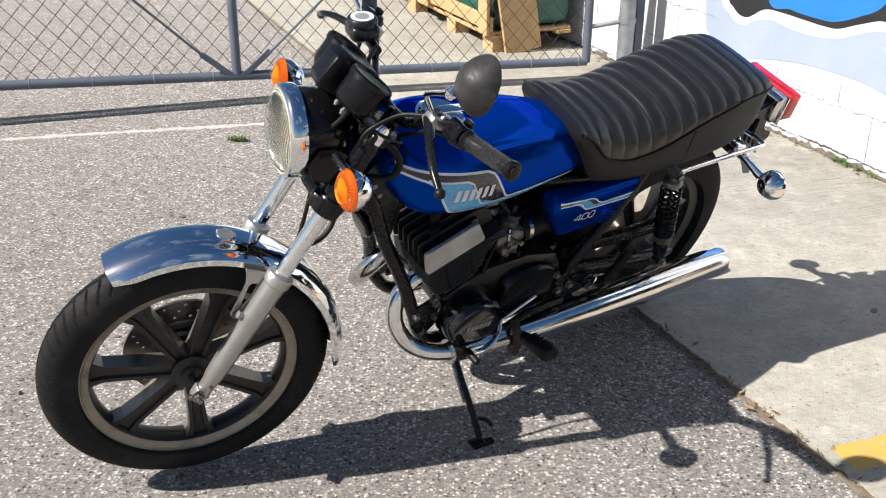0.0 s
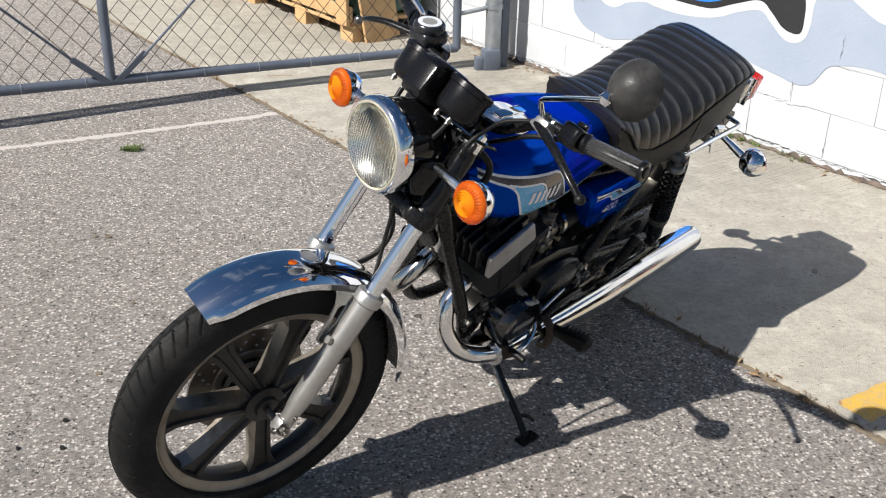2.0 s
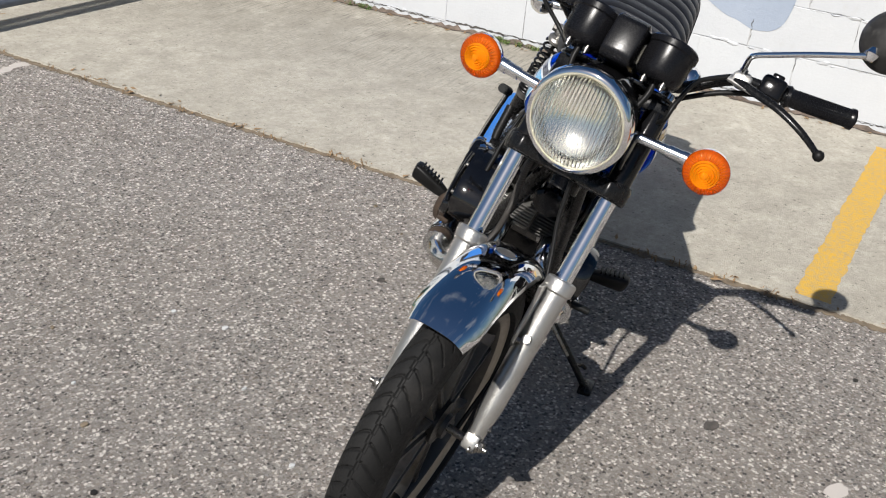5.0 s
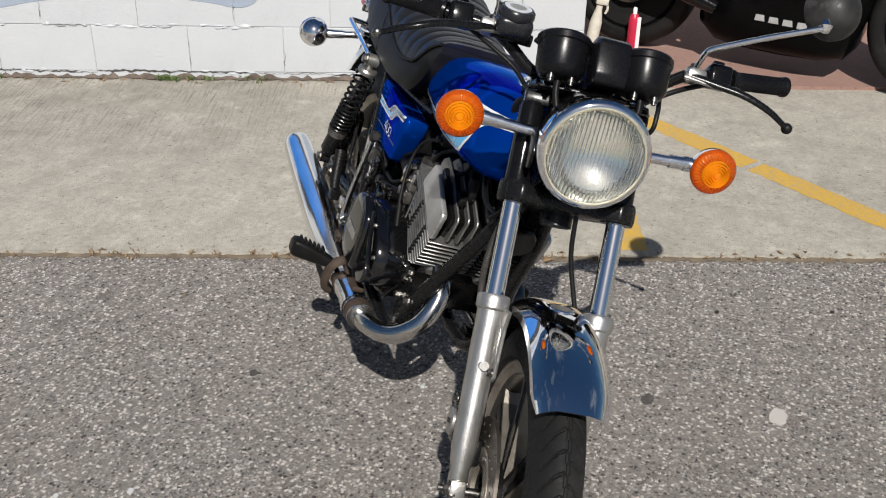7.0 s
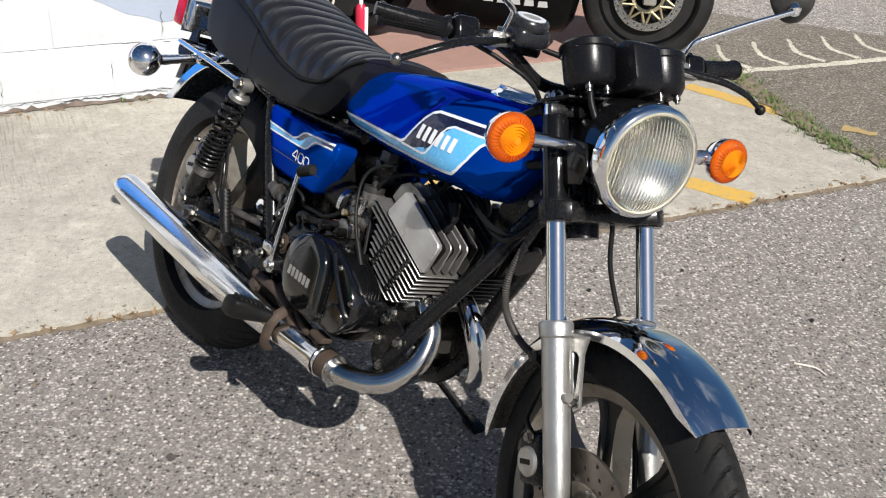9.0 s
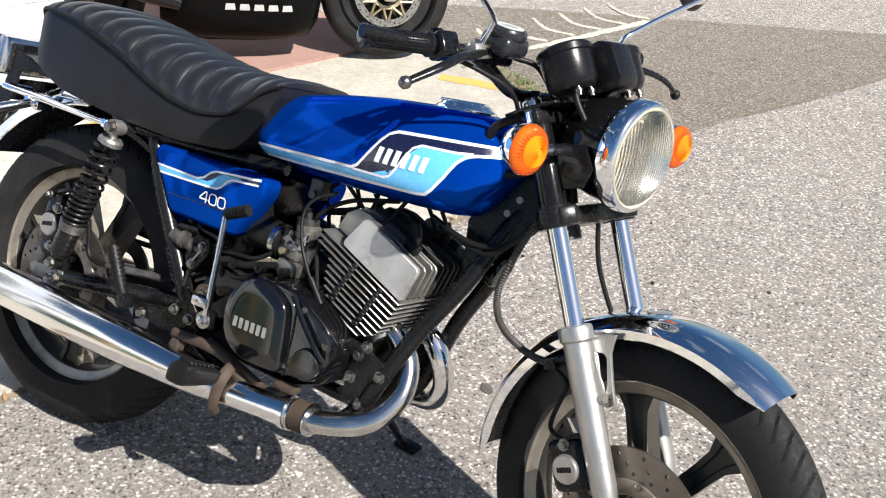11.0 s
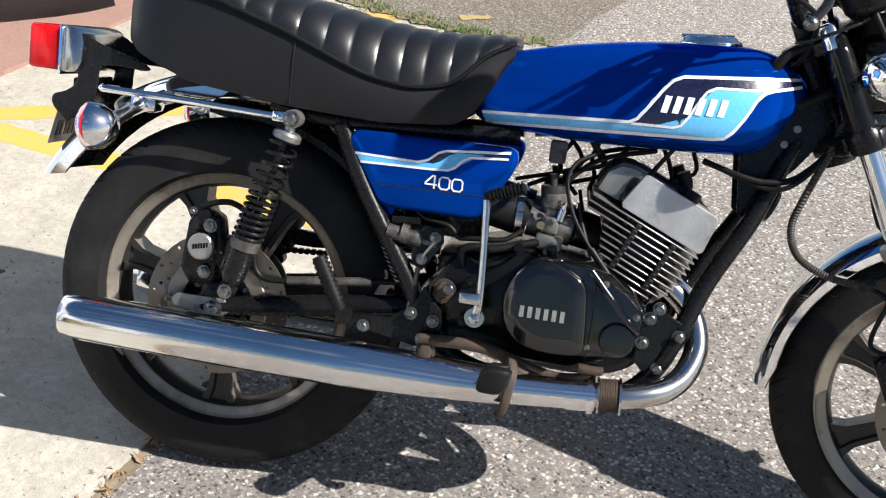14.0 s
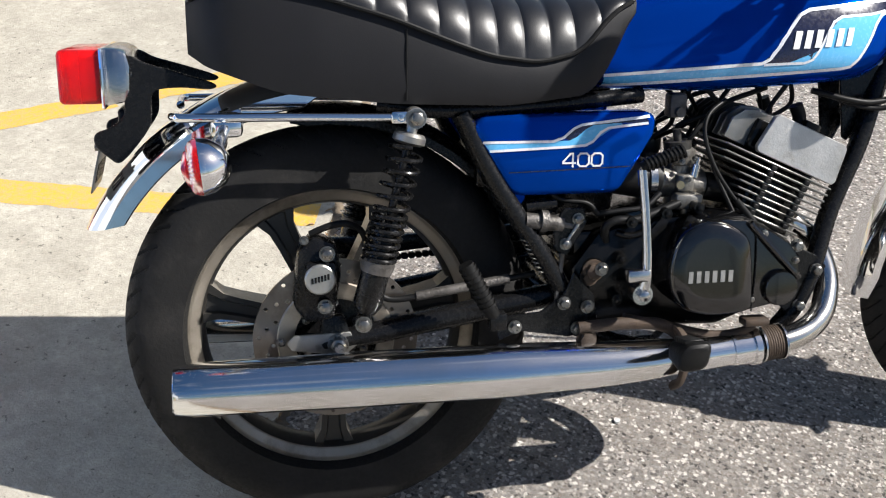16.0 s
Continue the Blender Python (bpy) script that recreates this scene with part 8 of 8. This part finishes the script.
fwh = sport_wheel("front_wheel", WB, 0.3, 0.06, "black three-spoke front wheel")
rwh = sport_wheel("rear_wheel", 0.0, 0.31, 0.085, "black three-spoke rear wheel")
part("brake_disc", drilled_ring(-0.071, 0.123, 0.156, 0.0025, 40), SPORT_DISC, fwh, "drilled floating steel disc")
part("disc_centre", lathe([(0.06, -0.075), (0.075, -0.078), (0.075, -0.068), (0.06, -0.068)], 40, "Y", closed=True), GOLD_ALLOY, fwh, "gold disc carrier")
for k in range(10):
    a = 2 * math.pi * k / 10
    part("carrier_arm", bar((0.07 * math.cos(a), -0.073, 0.07 * math.sin(a)), (0.124 * math.cos(a + 0.28), -0.073, 0.124 * math.sin(a + 0.28)), 0.0065, 8), GOLD_ALLOY, fwh)
    part("carrier_arm", bar((0.07 * math.cos(a), -0.073, 0.07 * math.sin(a)), (0.124 * math.cos(a - 0.28), -0.073, 0.124 * math.sin(a - 0.28)), 0.0055, 8), GOLD_ALLOY, fwh)
    part("disc_button", moved(lathe([(0.0, -0.005), (0.009, -0.005), (0.009, 0.005), (0.0, 0.005)], 12, "Y"), Matrix.Translation((0.122 * math.cos(a + 0.28), -0.074, 0.122 * math.sin(a + 0.28)))), STEEL, fwh)
part("axle_cap", moved(lathe([(0.0, -0.02), (0.017, -0.02), (0.02, 0.02), (0.0, 0.02)], 18, "Y"), Matrix.Translation((0, -0.1, 0))), ALLOY, fwh)
part("brake_disc", lathe([(0.07, -0.1), (0.11, -0.1), (0.11, -0.095), (0.07, -0.095)], 48, "Y", closed=True), DISC, rwh)
for sgn in (1, -1):
    part("fork_leg", tube([(WB, sgn * 0.105, 0.3), (WB - 0.06, sgn * 0.105, 0.45), (WB - 0.2, sgn * 0.1, 0.8)], [0.03, 0.028, 0.025], 16, 4), ALLOY, sport, "silver fork leg")
    part("fork_foot", box(WB + 0.005, sgn * 0.105, 0.3, 0.06, 0.04, 0.075, 0.012), ALLOY, sport)
    part("caliper", box(WB - 0.11, sgn * 0.095, 0.385, 0.075, 0.06, 0.13, 0.015), BLACK_PAINT, sport)
    part("swingarm", prism([(0.0, 0.28), (0.05, 0.27), (0.5, 0.36), (0.5, 0.46), (0.05, 0.36), (-0.03, 0.34)], sgn * 0.13 - 0.02, sgn * 0.13 + 0.02, 0.008), ALLOY, sport, "grey alloy swingarm")
part("front_mudguard", fender_bm((WB, 0, 0.3), 0.325, radians(25), radians(165), 0.07, 0.03), FAIRING_BLACK, sport)
# fairing side, built in three lofted panels
FAIR = [(0.36, 0.16, 0.34, 0.1), (0.44, 0.1, 0.5, 0.17), (0.56, 0.08, 0.72, 0.21), (0.75, 0.075, 0.9, 0.235), (0.9, 0.08, 1.0, 0.235), (1.0, 0.1, 1.06, 0.22), (1.045, 0.16, 1.08, 0.2), (1.1, 0.45, 1.08, 0.18), (1.2, 0.62, 1.02, 0.14), (1.3, 0.7, 0.92, 0.09), (1.36, 0.76, 0.85, 0.05)]
bm = bmesh.new()
rings = []
for x, z0, z1, w in FAIR:
    ring = []
    for j in range(24):
        a = 2 * math.pi * j / 24
        c, s = math.cos(a), math.sin(a)
        ring.append(bm.verts.new((x, w * math.copysign(abs(c) ** 0.7, c), (z0 + z1) / 2 + (z1 - z0) / 2 * math.copysign(abs(s) ** 0.8, s))))
    rings.append(ring)
skin(bm, rings)
fair = part("fairing", bm, FAIRING_BLACK, sport, "glossy black full fairing with plain silver name blocks")
for k in range(5):
    x0, z0 = 0.635 + 0.061 * k, 0.232 - 0.002 * k
    part("name_block", patch([(x0, z0), (x0 + 0.045, z0), (x0 + 0.041, z0 + 0.027), (x0 + 0.004, z0 + 0.027)], fair, 0.002, -1), NAME_SILVER, fair)
bm = bmesh.new()
rings = []
for x, z0, z1, w in ((-0.42, 0.86, 0.9, 0.04), (-0.3, 0.78, 0.92, 0.1), (-0.05, 0.7, 0.9, 0.14), (0.2, 0.6, 0.82, 0.15), (0.5, 0.55, 0.85, 0.14), (0.7, 0.6, 0.98, 0.15), (0.95, 0.7, 1.0, 0.14), (1.05, 0.78, 0.96, 0.08)):
    rings.append([bm.verts.new((x, w * math.cos(2 * math.pi * j / 20), (z0 + z1) / 2 + (z1 - z0) / 2 * math.sin(2 * math.pi * j / 20))) for j in range(20)])
skin(bm, rings)
part("tank_and_tail", bm, FAIRING_BLACK, sport, "black tank and seat")
part("silencer", tube([(0.45, -0.17, 0.25), (0.2, -0.19, 0.33), (-0.2, -0.2, 0.44), (-0.3, -0.2, 0.46)], [0.03, 0.05, 0.055, 0.05], 20, 5), GLOSS_BLACK, sport)
part("engine_side", merge(box(0.55, 0, 0.4, 0.35, 0.3, 0.35, 0.04), moved(lathe([(0.0, -0.19), (0.07, -0.19), (0.08, -0.17), (0.08, 0.17), (0.0, 0.17)], 28, "Y"), Matrix.Translation((0.45, 0, 0.42)))), ENGINE_BLACK, sport)
part("side_stand", bar((0.5, 0.1, 0.3), (0.45, 0.28, -0.05), 0.013, 10), BLACK_PAINT, sport)

# ---- odds and ends by the porch corner ----
can = thing("spray_can", "red and white spray can standing on the red floor", "spray can", m=EWB @ Matrix.Translation((-1.22, 3.7, 0.018)))
part("can_body", lathe([(0.0, 0.0), (0.025, 0.0), (0.0265, 0.004), (0.0265, 0.15), (0.024, 0.162), (0.016, 0.175), (0.0, 0.178)], 28, "Z"), RED_CAN, can)
part("pale_side", moved(prism([(0.0, 0.0), (0.02, 0.0), (0.02, 0.16), (0.0, 0.16)], -0.004, 0.004), pose(0.009, -0.0235, 0.004, 0, 0, 25)), LETTER, can)
part("cap", lathe([(0.0, 0.176), (0.01, 0.176), (0.01, 0.2), (0.007, 0.207), (0.0, 0.207)], 18, "Z"), LETTER, can)
bot = thing("spray_bottle", "white plastic spray bottle leaning by the corner", "bottle", m=EWB @ Matrix.Translation((-1.415, 3.72, 0.018)) @ pose(0, 0, 0, 0, 8, 0))
part("bottle_body", lathe([(0.0, 0.0), (0.026, 0.0), (0.029, 0.01), (0.029, 0.13), (0.022, 0.165), (0.016, 0.19), (0.015, 0.21), (0.0, 0.21)], 28, "Z"), PALE_CLOTH, bot)
part("trigger_head", merge(box(0.008, 0, 0.235, 0.06, 0.028, 0.04, 0.008), tube([(0.03, 0, 0.225), (0.04, 0, 0.2), (0.034, 0, 0.175)], 0.006, 8, 4)), PALE_CLOTH, bot)
rnd = random.Random(12)
bm = bmesh.new()
n = 14
grid = [[bm.verts.new(((i / n - 0.5) * 0.13, (j / n - 0.5) * 0.12, 0.005 + 0.05 * max(0.0, noise.noise(Vector((i * 0.35, j * 0.35, 2.0)))) + 0.045 * math.exp(-((i - n / 2) ** 2 + (j - n / 2) ** 2) / 18))) for j in range(n + 1)] for i in range(n + 1)]
for i in range(n):
    for j in range(n):
        bm.faces.new((grid[i][j], grid[i + 1][j], grid[i + 1][j + 1], grid[i][j + 1]))
bmesh.ops.solidify(bm, geom=bm.faces[:], thickness=0.002)
tagged(part("cloth", bm, GREEN_CLOTH, None, "", EWB @ Matrix.Translation((-1.315, 3.66, 0.018))), "crumpled pale green cloth on the red floor", "cloth")

# ---- marks and bits on the ground ----
def blob(name, x, y, rx, ry, seed, mat_, label, cat, h=0.0025, rot=0.0):
    rnd = random.Random(seed)
    pts = []
    for i in range(18):
        a = 2 * math.pi * i / 18
        k = 1 + rnd.uniform(-0.16, 0.16)
        pts.append((math.cos(a) * rx * k, math.sin(a) * ry * k))
    b = prism(pts, 0.0, h, 0.0, axis="Z")
    lay = Vector((x, y, 0)).dot(W_DIR)
    tagged(part(name, b, mat_, None, "", pose(x, y, 0.0005 + ground_z(lay), 0, 0, rot)), label, cat, {"pebble": "loose stones on the asphalt", "oil_spot": "dark spots on the ground"}.get(name, ""))


blob("gum_spot", 0.297, 1.622, 0.034, 0.022, 1, FADED, "pale flattened gum spot on the asphalt", "gum")
blob("oil_spot", 0.238, 1.932, 0.022, 0.014, 2, CRACK, "small black tar spot on the asphalt", "stain")
blob("oil_spot", 1.345, 2.97, 0.019, 0.011, 4, SPOKE_BLACK, "small dark oily mark on the concrete", "stain", h=0.0086, rot=70)
blob("oil_spot", -0.062, 2.883, 0.012, 0.01, 5, CRACK, "small black tar spot on the asphalt", "stain")
tagged(part("twig", tube([(0.33, 1.27, 0.004), (0.36, 1.29, 0.006), (0.38, 1.34, 0.004)], 0.003, 8, 5), PALE_CLOTH), "short bleached twig on the asphalt", "twig")
tagged(part("twig", tube([(-0.33, 5.62, -0.003), (-0.26, 5.63, -0.005), (-0.2, 5.63, -0.007)], 0.006, 8, 3), STRAW), "short brown stick on the concrete", "twig")
rnd = random.Random(77)
for k in range(40):
    x, y = rnd.uniform(-1.2, 1.2), rnd.uniform(0.7, 4.2)
    if (Vector((x, y, 0)).dot(W_DIR)) > EDGE_W - 0.05:
        continue
    blob("pebble", x, y, rnd.uniform(0.004, 0.009), rnd.uniform(0.003, 0.007), 100 + k, rnd.choice((SPOKE_BLACK, MORTAR_DIRT, SOIL)), "small loose stone on the asphalt", "pebble", h=0.005, rot=rnd.uniform(0, 180))
